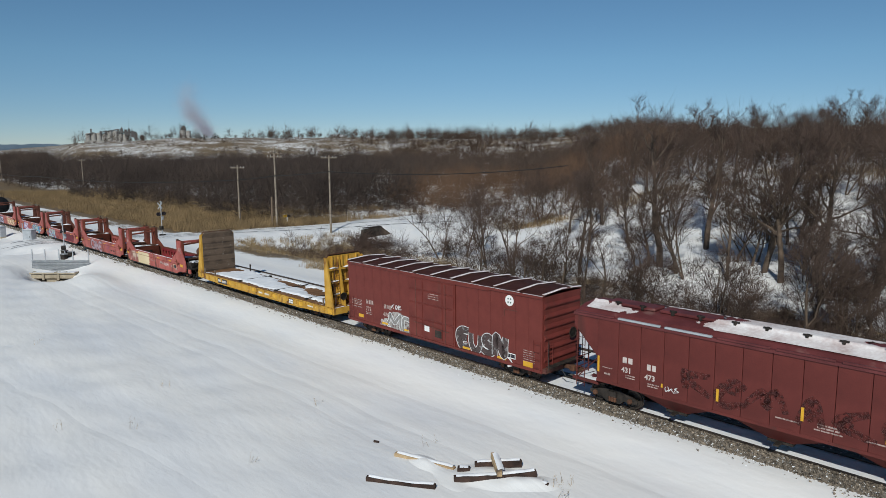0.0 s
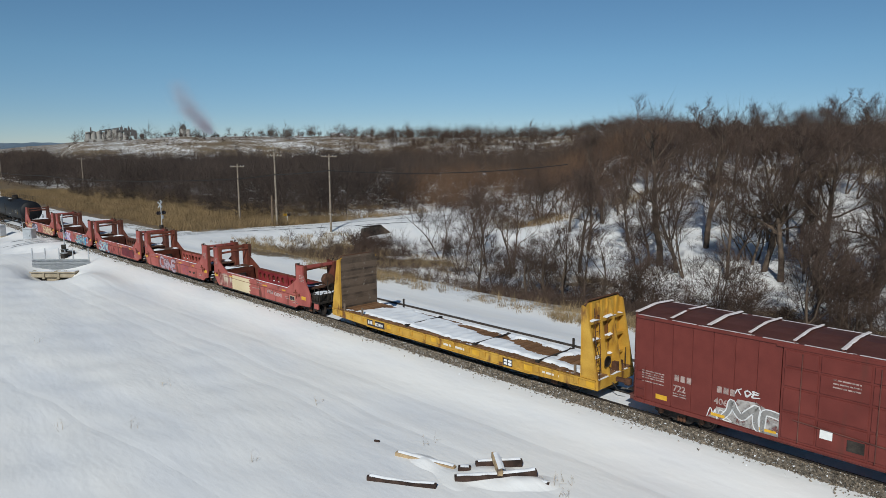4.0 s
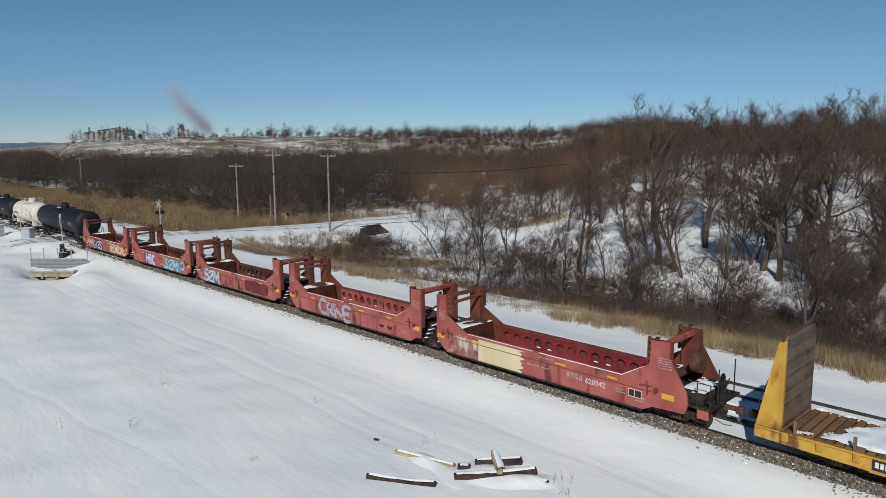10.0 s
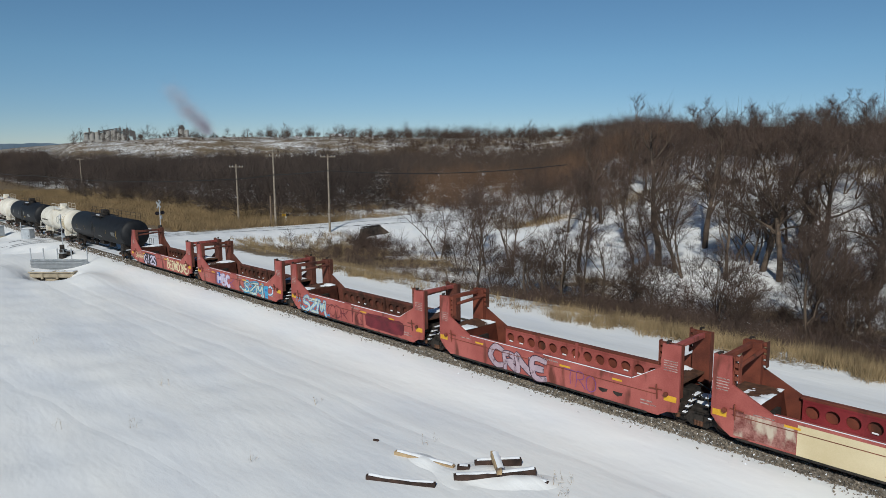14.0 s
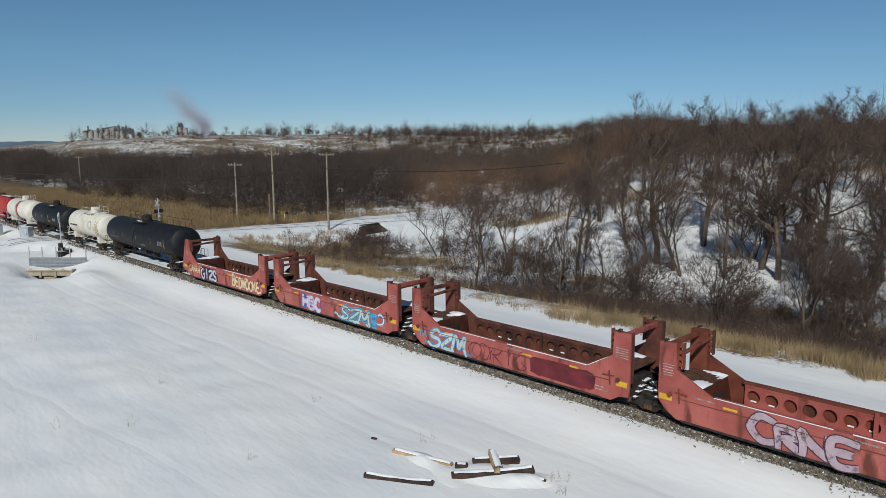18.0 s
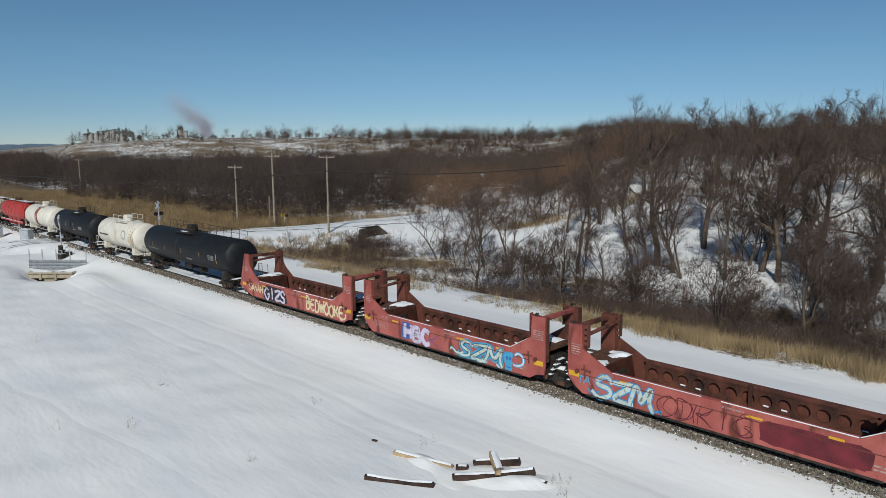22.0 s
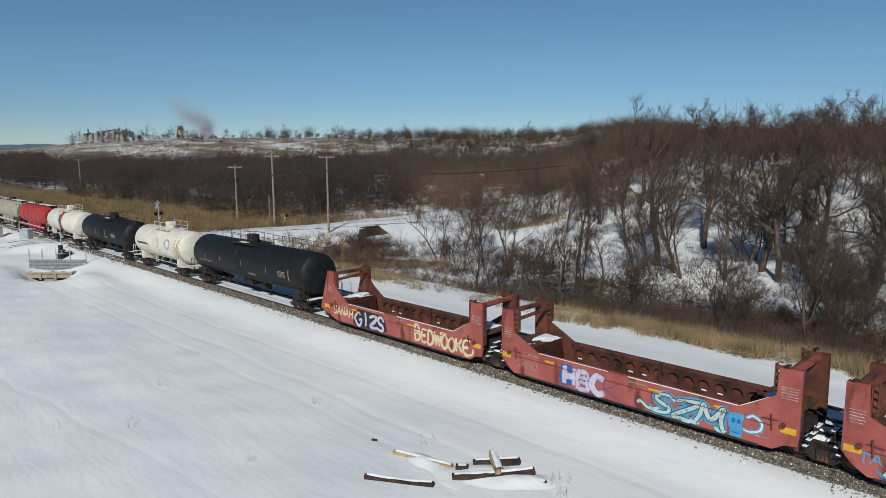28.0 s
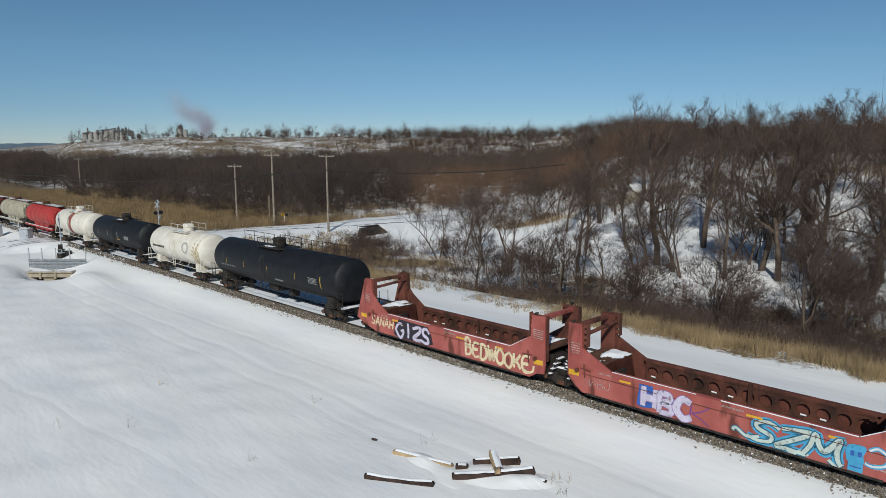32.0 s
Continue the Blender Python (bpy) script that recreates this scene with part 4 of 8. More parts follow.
def sideframes():
    bm = bmesh.new()
    for y in (-1.06, 0.94):
        prism(bm, [(-1.2, 0.5), (-1.2, 0.36), (-0.95, 0.3), (-0.55, 0.32), (-0.35, 0.14), (0.35, 0.14), (0.55, 0.32), (0.95, 0.3), (1.2, 0.36), (1.2, 0.5), (0.75, 0.62), (0.4, 0.72), (-0.4, 0.72), (-0.75, 0.62)], y, y + 0.12)
    box(bm, -0.2, 0.2, -1.15, 1.15, 0.42, 0.66)
    return bm


def springs():
    bm = bmesh.new()
    for y in (-1.0, 1.0):
        for x in (-0.13, 0.0, 0.13):
            lathe(bm, [(0.2, 0.06), (0.26, 0.075), (0.32, 0.06), (0.38, 0.075), (0.42, 0.06)], 8, "z", (x, y * 1.1, 0))
        for x in (-0.88, 0.88):
            lathe(bm, [(-0.06, 0.11), (0.0, 0.12), (0.05, 0.08)], 10, "y", (x, y * 1.1, 0.42))
    return bm


def wheels():
    bm = bmesh.new()
    lathe(bm, [(-0.95, 0.07), (0.95, 0.07)], 8, "y")
    for s in (-1, 1):
        prof = [(0.66, 0.15), (0.665, 0.34), (0.685, 0.46), (0.715, 0.46), (0.72, 0.425), (0.80, 0.42), (0.8, 0.36), (0.76, 0.33), (0.75, 0.14), (0.79, 0.12)]
        lathe(bm, [(s * a, r) for a, r in prof], 20, "y")
    for a in range(4):
        c, d = math.cos(a * 1.57), math.sin(a * 1.57)
        box(bm, c * 0.26 - 0.03, c * 0.26 + 0.03, -0.775, -0.755, d * 0.26 - 0.03, d * 0.26 + 0.03)
    return bm


def truck(parent, x):
    t = share("truck", "truck", sideframes, GRIME, parent, pose(x, 0, 0), "grimy cast truck frame")
    share("suspension", "springs", springs, RUST, t)["kind"] = "stuff"
    for s in (-0.88, 0.88):
        w = share("wheelset", "wheels", wheels, STEEL, t, pose(s, 0, 0.42))
        WHEELS.append((w, s))
    return t


def coupler(parent, x, way):
    bm = boxes((min(x, x + way * 0.55), max(x, x + way * 0.55), -0.09, 0.09, 0.74, 0.92), bevel=0.02)
    box(bm, x + way * 0.62 - 0.14, x + way * 0.62 + 0.14, -0.17, 0.14, 0.68, 0.98, 0.04)
    part("coupler", bm, RUST, parent)


def hose(parent, x, way):
    bm = rods(((x, -0.4, 0.75), (x + way * 0.25, -0.35, 0.45), 0.025), ((x + way * 0.25, -0.35, 0.45), (x + way * 0.55, -0.2, 0.4), 0.025), n=6)
    part("brake_hose", bm, WIRE, parent)


def ladder(parent, x, y, z0, z1, mat, wide=0.42, rungs=7, name="ladder", axis="x"):
    bm = bmesh.new()
    for s in (-wide / 2, wide / 2):
        rod(bm, (x + s, y, z0) if axis == "x" else (x, y + s, z0), (x + s, y, z1) if axis == "x" else (x, y + s, z1), 0.018, n=5)
    for i in range(rungs):
        z = z0 + (z1 - z0) * (i + 0.5) / rungs
        if axis == "x":
            rod(bm, (x - wide / 2, y, z), (x + wide / 2, y, z), 0.014, n=5)
        else:
            rod(bm, (x, y - wide / 2, z), (x, y + wide / 2, z), 0.014, n=5)
    return part(name, bm, mat, parent)


def marks(parent, rows, y, name="reflector"):
    """Yellow reflector plates: x, z, width, height."""
    for x, z, w, h in rows:
        part(name, boxes((x, x + w, y - 0.006, y, z, z + h)), MARK_YELLOW, parent)


def snow_sheet(parent, x0, x1, y0, y1, z, thick, seed, bare, step=0.14, name="snow", mat=None):
    """Lying snow with holes where bare(x, y) is above nought."""
    xs, ys = np.linspace(x0, x1, max(3, int((x1 - x0) / step))), np.linspace(y0, y1, max(3, int((y1 - y0) / step)))
    X, Y = np.meshgrid(xs, ys, indexing="ij")
    B = bare(X, Y) + 0.16 * waves(X, Y, seed, 0.9) + 0.08 * waves(X, Y, seed + 1, 0.35)
    edge = np.minimum(np.minimum(X - x0, x1 - X), np.minimum(Y - y0, y1 - Y))
    H = thick * np.clip(-B * 2.5, 0, 1) * np.clip(edge / 0.12 + 0.25, 0, 1) * (1 + 0.25 * waves(X, Y, seed + 2, 1.1))
    nx, ny = X.shape
    idx, verts, faces = {}, [], []
    for i in range(nx - 1):
        for j in range(ny - 1):
            if B[i, j] < 0.02 or B[i + 1, j + 1] < 0.02 and B[i, j + 1] < 0.02:
                q = []
                for a, b in ((i, j), (i + 1, j), (i + 1, j + 1), (i, j + 1)):
                    if (a, b) not in idx:
                        idx[a, b] = len(verts)
                        verts.append((X[a, b], Y[a, b], z + H[a, b]))
                    q.append(idx[a, b])
                faces.append(q)
    if not faces:
        return None
    ob = raw(name, verts, faces, mat or SNOW, parent)
    for p in ob.data.polygons:
        p.use_smooth = True
    return ob


# ---- the boxcar ----
def boxcar(middle):
    car = thing("boxcar", "oxide-red steel boxcar with plug doors, graffiti and snow on roof", "freight car", "cars of the freight train")
    L, Y = 7.75, 1.53
    part("body", boxes((-L + 0.02, L - 0.02, -Y + 0.05, Y - 0.05, 0.78, 4.4)), BOX_RED, car)
    # side sheets between seams, both sides
    left, right = np.linspace(-L, -1.9, 8), np.linspace(1.95, L, 8)
    for y, s in ((-Y, -1), (Y, 1)):
        for edges in (left, right):
            for a, b in zip(edges, edges[1:]):
                share("side_sheet", ("bx", round(b - a, 3)), lambda: boxes((-(b - a) / 2 + 0.005, (b - a) / 2 - 0.005, -0.05, 0.05, 0.86, 4.33), bevel=0.006), BOX_RED, car,
                      pose((a + b) / 2, y - s * 0.05, 0))
        door = part("door", boxes((-1.86, 1.9, y - 0.04, y + 0.04, 0.8, 4.28)), BOX_RED, car)
        for k, (x0, x1) in enumerate(((-1.78, -0.68), (-0.6, 0.92), (1.0, 1.8))):
            for z0, z1 in ((0.95, 1.9), (1.99, 2.8), (2.89, 3.55), (3.64, 4.2)):
                part("door_panel", boxes((x0, x1, y - 0.075 if s < 0 else y + 0.03, y - 0.03 if s < 0 else y + 0.075, z0, z1), bevel=0.012), BOX_RED, door)
        for z in (4.28, 0.76):
            part("door_rail", boxes((-2.1, 4.3, y + s * 0.02 - 0.05, y + s * 0.02 + 0.05, z, z + 0.09)), BOX_RED, car)
        part("lock_bar", rods(((-1.2, y + s * 0.09, 0.9), (-1.2, y + s * 0.09, 4.15), 0.02), ((1.2, y + s * 0.09, 0.9), (1.2, y + s * 0.09, 4.15), 0.02), ((-1.4, y + s * 0.1, 1.7), (1.5, y + s * 0.1, 1.55), 0.022), n=6), ROOF_RED, car)
        part("eave_rail", boxes((-L, L, y - 0.06, y + 0.06, 4.33, 4.47), bevel=0.015), BOX_RED, car)
        part("side_sill", boxes((-L, L, y - 0.03, y + 0.03, 0.7, 0.86)), BOX_RED, car)
        snow_sheet(car, -L, L, y - 0.06, y + 0.06, 4.475, 0.02, 7, lambda X, Y: -0.12 + 0 * X, 0.1, mat=THIN_SNOW)
    # roof panels with ribs between them
    edges = np.linspace(-L, L, 11)
    for i, (a, b) in enumerate(zip(edges, edges[1:])):
        def panel():
            bm = bmesh.new()
            w = (b - a) / 2 - 0.05
            sec = [(-1.5, 4.47), (-0.75, 4.56), (0, 4.6), (0.75, 4.56), (1.5, 4.47)]
            top = [[bm.verts.new((x, yy, z)) for yy, z in sec] for x in (-w, w)]
            for j in range(4):
                bm.faces.new((top[0][j], top[1][j], top[1][j + 1], top[0][j + 1]))
            bmesh.ops.solidify(bm, geom=bm.faces[:], thickness=0.04)
            return bm
        share("roof_panel", "bx_roof", panel, ROOF_RED, car, pose((a + b) / 2, 0, 0))
    for i, x in enumerate(edges):
        def rib():
            bm = bmesh.new()
            for (y0, z0), (y1, z1) in zip(((-1.5, 4.5), (-0.75, 4.59), (0, 4.63), (0.75, 4.59)), ((-0.75, 4.59), (0, 4.63), (0.75, 4.59), (1.5, 4.5))):
                rod(bm, (0, y0, z0), (0, y1, z1), 0.045, n=6)
            return bm
        share("roof_rib", "bx_rib", rib, ROOF_RED, car, pose(x, 0, 0))
        r = random.Random(i)
        bm = bmesh.new()
        w = r.uniform(0.055, 0.1)
        for k in range(10):
            y0 = -1.5 + 0.3 * k
            if r.random() < 0.06:
                continue
            z0, z1 = 4.575 + 0.1 * (1 - abs(y0 / 1.5)), 4.575 + 0.1 * (1 - abs((y0 + 0.3) / 1.5))
            e = r.uniform(-0.012, 0.012)
            v = [bm.verts.new(p) for p in ((-w, y0, z0 - 0.02), (w + e, y0, z0 - 0.02), (w + e, y0 + 0.3, z1 - 0.02), (-w, y0 + 0.3, z1 - 0.02), (-w * 0.5, y0, z0 + 0.012), (w * 0.5, y0, z0 + 0.012), (w * 0.5, y0 + 0.3, z1 + 0.012), (-w * 0.5, y0 + 0.3, z1 + 0.012))]
            for q in ((4, 5, 6, 7), (0, 1, 5, 4), (1, 2, 6, 5), (2, 3, 7, 6), (3, 0, 4, 7)):
                bm.faces.new([v[j] for j in q])
        part("snow", bm, THIN_SNOW, car, "line of snow along the rib", "stuff").matrix_basis = pose(x, 0, 0)
    # corrugated ends
    for s in (-1, 1):
        end = part("end_wall", boxes((min(s * (L - 0.06), s * L), max(s * (L - 0.06), s * L), -1.48, 1.48, 0.85, 4.42)), BOX_RED, car)
        for k in range(6):
            z = 1.35 + 0.52 * k
            bm = bmesh.new()
            prism(bm, [(s * L - s * 0.01, z - 0.17), (s * (L + 0.09), z - 0.03), (s * (L + 0.09), z + 0.03), (s * L - s * 0.01, z + 0.17)], -1.4, 1.4)
            part("corrugation", bm, BOX_RED, end)
        part("end_sill", boxes((min(s * L, s * (L + 0.2)), max(s * L, s * (L + 0.2)), -1.5, 1.5, 0.72, 0.95)), ROOF_RED, car)
        ladder(car, s * (L + 0.14), -1.1, 0.9, 4.3 if s < 0 else 2.2, BOX_RED, axis="y")
        ladder(car, s * (L - 0.3), -Y - 0.05, 0.75, 2.3, BOX_RED, rungs=4)
        part("platform", boxes((min(s * (L + 0.1), s * (L + 0.42)), max(s * (L + 0.1), s * (L + 0.42)), -1.35, 1.35, 1.02, 1.06)), GRIME, car)
        coupler(car, s * (L + 0.1), s)
        hose(car, s * (L + 0.3), s)
        truck(car, s * 5.8)
    part("brake_wheel", lathe(bmesh.new(), [(L + 0.22, 0.28), (L + 0.25, 0.28), (L + 0.25, 0.24), (L + 0.22, 0.24)], 16, "x", (0, 0.6, 2.4)), GRIME, car)
    part("grab_iron", rods(((L + 0.25, -1.35, 0.9), (L + 0.25, -1.35, 2.35), 0.02), ((L + 0.3, 1.35, 0.9), (L + 0.3, 1.35, 2.3), 0.02), n=5), GRIME, car)
    part("centre_sill", boxes((-L, L, -0.3, 0.3, 0.55, 0.8), (-3, -1.2, -0.9, -0.4, 0.4, 0.75), (0.5, 1.6, -0.2, 0.9, 0.35, 0.75)), GRIME, car)
    f = -Y - 0.003
    # emblem: a plain white roundel
    bm = bmesh.new()
    lathe(bm, [(f - 0.008, 0.27), (f, 0.27)], 24, "y", (5.7, 0, 3.98))
    part("emblem", bm, WHITE_PAINT, car, "plain round white emblem")
    for dx, dz in ((-0.08, 0.09), (0.08, 0.09), (-0.08, -0.09), (0.08, -0.09)):
        part("emblem_mark", lathe(bmesh.new(), [(f - 0.012, 0.045), (f - 0.008, 0.045)], 12, "y", (5.7 + dx, 0, 3.98 + dz)), S_FERN, car)
    part("emblem_panel", boxes((5.35, 6.2, f - 0.02, f - 0.001, 3.5, 3.54), (5.35, 5.39, f - 0.02, f - 0.001, 3.15, 3.5)), ROOF_RED, car)
    owner_mark(car, -5.95, 2.0, 3, 0.19, 0.26, f, S_RUB)
    owner_mark(car, -4.2, 1.97, 3, 0.19, 0.26, f, S_RUB)
    lettering("722", -6.0, 1.58, 0.36, f, car, S_RUB)
    lettering("406", -4.3, 1.5, 0.36, f, car, S_RUB)
    bars([(-7.4, -6.4, z, 0.05) for z in (2.1, 2.0, 1.9, 1.8, 1.65)] + [(-6.0, -5.4, 1.45, 0.05), (-6.0, -5.4, 1.35, 0.05), (-4.2, -3.6, 1.35, 0.05)], f, car, S_RUB)
    bars([(-0.2, 0.65, 3.45 - 0.13 * k, 0.05) for k in range(3)], -Y - 0.077, car, S_RUB)
    bars([(6.6, 7.3, 1.65 - 0.11 * k, 0.035) for k in range(6)], f, car, S_RUB)
    part("placard", boxes((-0.5, -0.1, -Y - 0.083, -Y - 0.075, 1.3, 1.62)), WHITE_PAINT, car, "white paper placard")
    part("data_panel", boxes((0.35, 0.88, -Y - 0.085, -Y - 0.07, 1.1, 1.5)), GRIME, car)
    part("frame_panel", boxes((5.5, 6.1, f - 0.004, f, 1.05, 1.32)), WHITE_PAINT, car)
    part("frame_inset", boxes((5.54, 5.79, f - 0.007, f - 0.004, 1.09, 1.28), (5.82, 6.06, f - 0.007, f - 0.004, 1.09, 1.28)), S_BLACK, car)
    marks(car, [(-6.75, 1.05, 0.5, 0.2), (-4.4, 1.0, 0.55, 0.12), (-2.55, 0.93, 0.6, 0.12), (2.45, 0.88, 0.55, 0.12), (4.9, 0.88, 0.6, 0.13), (6.6, 0.86, 0.6, 0.26), (0.3, 0.88, 0.5, 0.1)], f)
    part("graffiti", prism(bmesh.new(), [(-4.5, 0.92), (-4.2, 1.35), (-3.6, 1.5), (-3.4, 1.9), (-2.7, 1.95), (-2.2, 1.75), (-1.7, 1.7), (-1.35, 1.3), (-1.6, 0.95), (-2.6, 0.88)], f - 0.003, f), S_ASH, car, "worn pale spray-painted patch")
    piece(car, -3.9, -1.2, 0.85, 1.9, f, "MD", S_DULL, S_WHITE, 0.22, 0.05, 0.1, 1.05)
    sprayed(car, -4.6, -3.5, 0.85, 1.3, f, (2, 6), S_WHITE, S_WHITE, 0.07, 0.2, label="thin white tag")
    piece(car, 2.1, 5.55, 0.9, 2.1, f, "EUSN", S_GREY, S_WHITE, 0.34, 0.045, 0.0, 0.95, label="grey graffiti letters with white outlines")
    part("graffiti", ribbon_mesh([(5.3, 1.9), (5.4, 1.2), (5.75, 1.0), (5.9, 0.75), (5.6, 0.6)], 0.09, f - 0.009), S_WHITE, car)
    sprayed(car, -3.5, -2.6, 2.08, 2.36, f, (4, 3, 5), S_WHITE, S_WHITE, 0.14, 0.1, label="small white tag")
    CARS.append((car, middle))


boxcar(3.14)


# ---- the covered hopper ----
def hopper_car(middle):
    car = thing("hopper_car", "oxide-red covered hopper car with snow-covered roof hatches", "freight car", "cars of the freight train")
    L, Y = 8.6, 1.53
    # side sheets; the ends slope in below the roof
    edges = np.linspace(-L + 1.22, L - 1.22, 15)
    for s in (-1, 1):
        y = s * Y
        for a, b in zip(edges, edges[1:]):
            share("side_sheet", "hop_sheet", lambda: boxes((-(b - a) / 2 + 0.01, (b - a) / 2 - 0.01, -0.04, 0.04, 1.25, 4.0), bevel=0.008), HOPPER_RED, car, pose((a + b) / 2, y, 0))
        for e in (-1, 1):
            bm = bmesh.new()
            prism(bm, [(e * (L - 1.23), 1.3), (e * (L - 1.23), 4.0), (e * L, 4.0), (e * L, 3.55), (e * (L - 0.05), 3.45), (e * (L - 1.2), 2.3)], y - 0.04, y + 0.04)
            part("end_sheet", bm, HOPPER_RED, car)
        part("side_sill", boxes((-L + 1.2, L - 1.2, y - 0.05, y + 0.05, 1.15, 1.27)), HOPPER_RED, car)
        bm = bmesh.new()
        prism(bm, [(-L, 4.0), (L, 4.0), (L, 4.12), (-L, 4.12)], y - 0.1, y + 0.1)
        part("eave_rail", bm, HOPPER_ROOF, car)
        for i, (a, b) in enumerate(zip(np.linspace(-L, L, 9), np.linspace(-L, L, 9)[1:])):
            part("gutter", boxes((a + 0.1, b - 0.1, y - 0.12 - 0.03, y + 0.0, 4.12, 4.2), bevel=0.02), (HOPPER_ROOF, GALVANISED)[i in (1, 2)], car)
    bm = bmesh.new()
    sec = [(-1.5, 4.05), (-1.2, 4.25), (-0.7, 4.38), (0, 4.42), (0.7, 4.38), (1.2, 4.25), (1.5, 4.05)]
    rings = [[bm.verts.new((x, y, z)) for y, z in sec] for x in (-L, L)]
    for j in range(6):
        bm.faces.new((rings[0][j], rings[1][j], rings[1][j + 1], rings[0][j + 1]))
    for ring in rings:
        bm.faces.new(ring)
    bmesh.ops.recalc_face_normals(bm, faces=bm.faces)
    part("roof", bm, HOPPER_ROOF, car)
    for i in range(6):
        a = -L + 0.9 + 2.6 * i
        hatch = part("roof_hatch", boxes((a, a + 2.4, -0.45, 0.45, 4.4, 4.55), bevel=0.05), HOPPER_ROOF, car)
        for k in range(2):
            part("hatch_clamp", boxes((a + 0.6 + k * 1.2, a + 0.7 + k * 1.2, -0.55, -0.4, 4.42, 4.62), (a + 0.5 + k * 1.2, a + 0.8 + k * 1.2, -0.5, -0.44, 4.56, 4.62)), GRIME, hatch)
    nx, ny = 300, 34
    X, Yg = np.meshgrid(np.linspace(-L + 0.3, L, nx), np.linspace(-1.12, 0.62, ny), indexing="ij")
    bare = 0.9 * waves(X * 0.35, Yg * 1.1, 5, 2.6) + 0.1 * waves(X, Yg, 6, 0.5) + 1.1 * np.clip(np.abs(Yg + 0.25) - 0.5, 0, 1) + 0.8 * smooth(-4.0, -6.8, X) * smooth(-0.9, -0.2, Yg)
    keep = bare < 0.5
    Z = np.interp(np.abs(Yg), [0, 0.42, 0.52, 0.7, 1.2], [4.56, 4.555, 4.45, 4.385, 4.255]) + 0.012 + 0.03 * np.clip(0.62 - bare, 0, 1)
    faces = [(i * ny + j, (i + 1) * ny + j, (i + 1) * ny + j + 1, i * ny + j + 1) for i in range(nx - 1) for j in range(ny - 1) if keep[i, j] and keep[i + 1, j + 1]]
    raw("snow", [tuple(v) for v in np.stack([X, Yg, Z], -1).reshape(-1, 3)], faces, THIN_SNOW, car).data.polygons.foreach_set("use_smooth", [True] * len(faces))
    # bays
    for i in range(4):
        c = -L + 4.7 + 4.1 * i - 0.0
        bm = bmesh.new()
        for s in (-1, 1):
            v = [bm.verts.new(p) for p in ((c - 2.0, s * 1.45, 1.25), (c + 2.0, s * 1.45, 1.25), (c + 0.4, s * 0.9, 0.5), (c - 0.4, s * 0.9, 0.5))]
            bm.faces.new(v if s < 0 else v[::-1])
        bm.verts.ensure_lookup_table()
        a = bm.verts[:]
        for i0, i1 in ((0, 3), (3, 2), (2, 1)):
            bm.faces.new((a[i0], a[i0 + 4], a[i1 + 4], a[i1]))
        part("hopper_bay", bm, HOPPER_RED, car)
        part("outlet_gate", boxes((c - 0.45, c + 0.45, -0.95, 0.95, 0.42, 0.52), (c - 0.1, c + 0.1, -1.35, -0.95, 0.44, 0.5)), GRIME, car)
    for e in (-1, 1):
        bm = bmesh.new()
        v = [bm.verts.new(p) for p in ((e * L, -1.5, 3.5), (e * L, 1.5, 3.5), (e * (L - 2.6), 1.45, 1.2), (e * (L - 2.6), -1.45, 1.2), (e * L, -1.5, 4.05), (e * L, 1.5, 4.05))]
        bm.faces.new((v[0], v[1], v[2], v[3]))
        bm.faces.new((v[0], v[4], v[5], v[1]))
        part("slope_sheet", bm, HOPPER_RED, car)
        part("end_platform", boxes((min(e * (L - 1.2), e * (L + 0.15)), max(e * (L - 1.2), e * (L + 0.15)), -1.45, 1.45, 0.92, 1.05)), HOPPER_RED, car)
        for y in (-1.4, -0.5, 0.5, 1.4):
            part("end_post", rods(((e * (L - 0.05), y, 1.0), (e * (L - 0.05), y, 3.5), 0.035), n=5), HOPPER_RED, car)
        part("end_brace", rods(((e * (L - 0.1), -1.4, 1.05), (e * (L - 1.2), -1.4, 2.2), 0.03), ((e * L, -1.45, 1.9), (e * L, 1.45, 1.9), 0.025), ((e * L, -1.45, 1.45), (e * L, 1.45, 1.45), 0.025), n=5), HOPPER_RED, car)
        ladder(car, e * (L - 0.35), -Y - 0.02, 0.7, 3.5, HOPPER_RED, rungs=8)
        snow_sheet(car, min(e * (L - 1.15), e * (L + 0.1)), max(e * (L - 1.15), e * (L + 0.1)), -1.4, 1.4, 1.055, 0.08, 9, lambda X, Y: -0.1 + 0 * X)
        truck(car, e * (L - 1.75))
        coupler(car, e * (L + 0.15), e)
        hose(car, e * (L + 0.2), e)
    part("reservoir", lathe(bmesh.new(), [(-L + 0.35, 0.05), (-L + 0.4, 0.22), (-L + 1.1, 0.22), (-L + 1.15, 0.05)], 12, "x", (0, 0.4, 1.35)), GRIME, car)
    f = -Y - 0.045
    owner_mark(car, -6.1, 2.27, 2, 0.2, 0.25, f, S_CHALK)
    owner_mark(car, -4.95, 2.2, 2, 0.17, 0.25, f, S_CHALK)
    lettering("431", -6.15, 1.86, 0.32, f, car, S_CHALK)
    lettering("473", -5.05, 1.78, 0.32, f, car, S_CHALK)
    bars([(-5.95, -5.5, 1.72, 0.05), (-5.95, -5.5, 1.62, 0.05), (-4.9, -4.4, 1.6, 0.05), (-4.9, -4.4, 1.5, 0.05), (-7.1, -6.6, 1.85, 0.03), (-7.0, -6.7, 1.55, 0.08), (0.2, 1.0, 1.62, 0.05), (1.6, 2.3, 1.75, 0.06), (1.6, 2.3, 1.65, 0.06), (1.5, 2.4, 1.55, 0.05), (3.1, 4.1, 1.6, 0.05)], f, car, S_RUB)
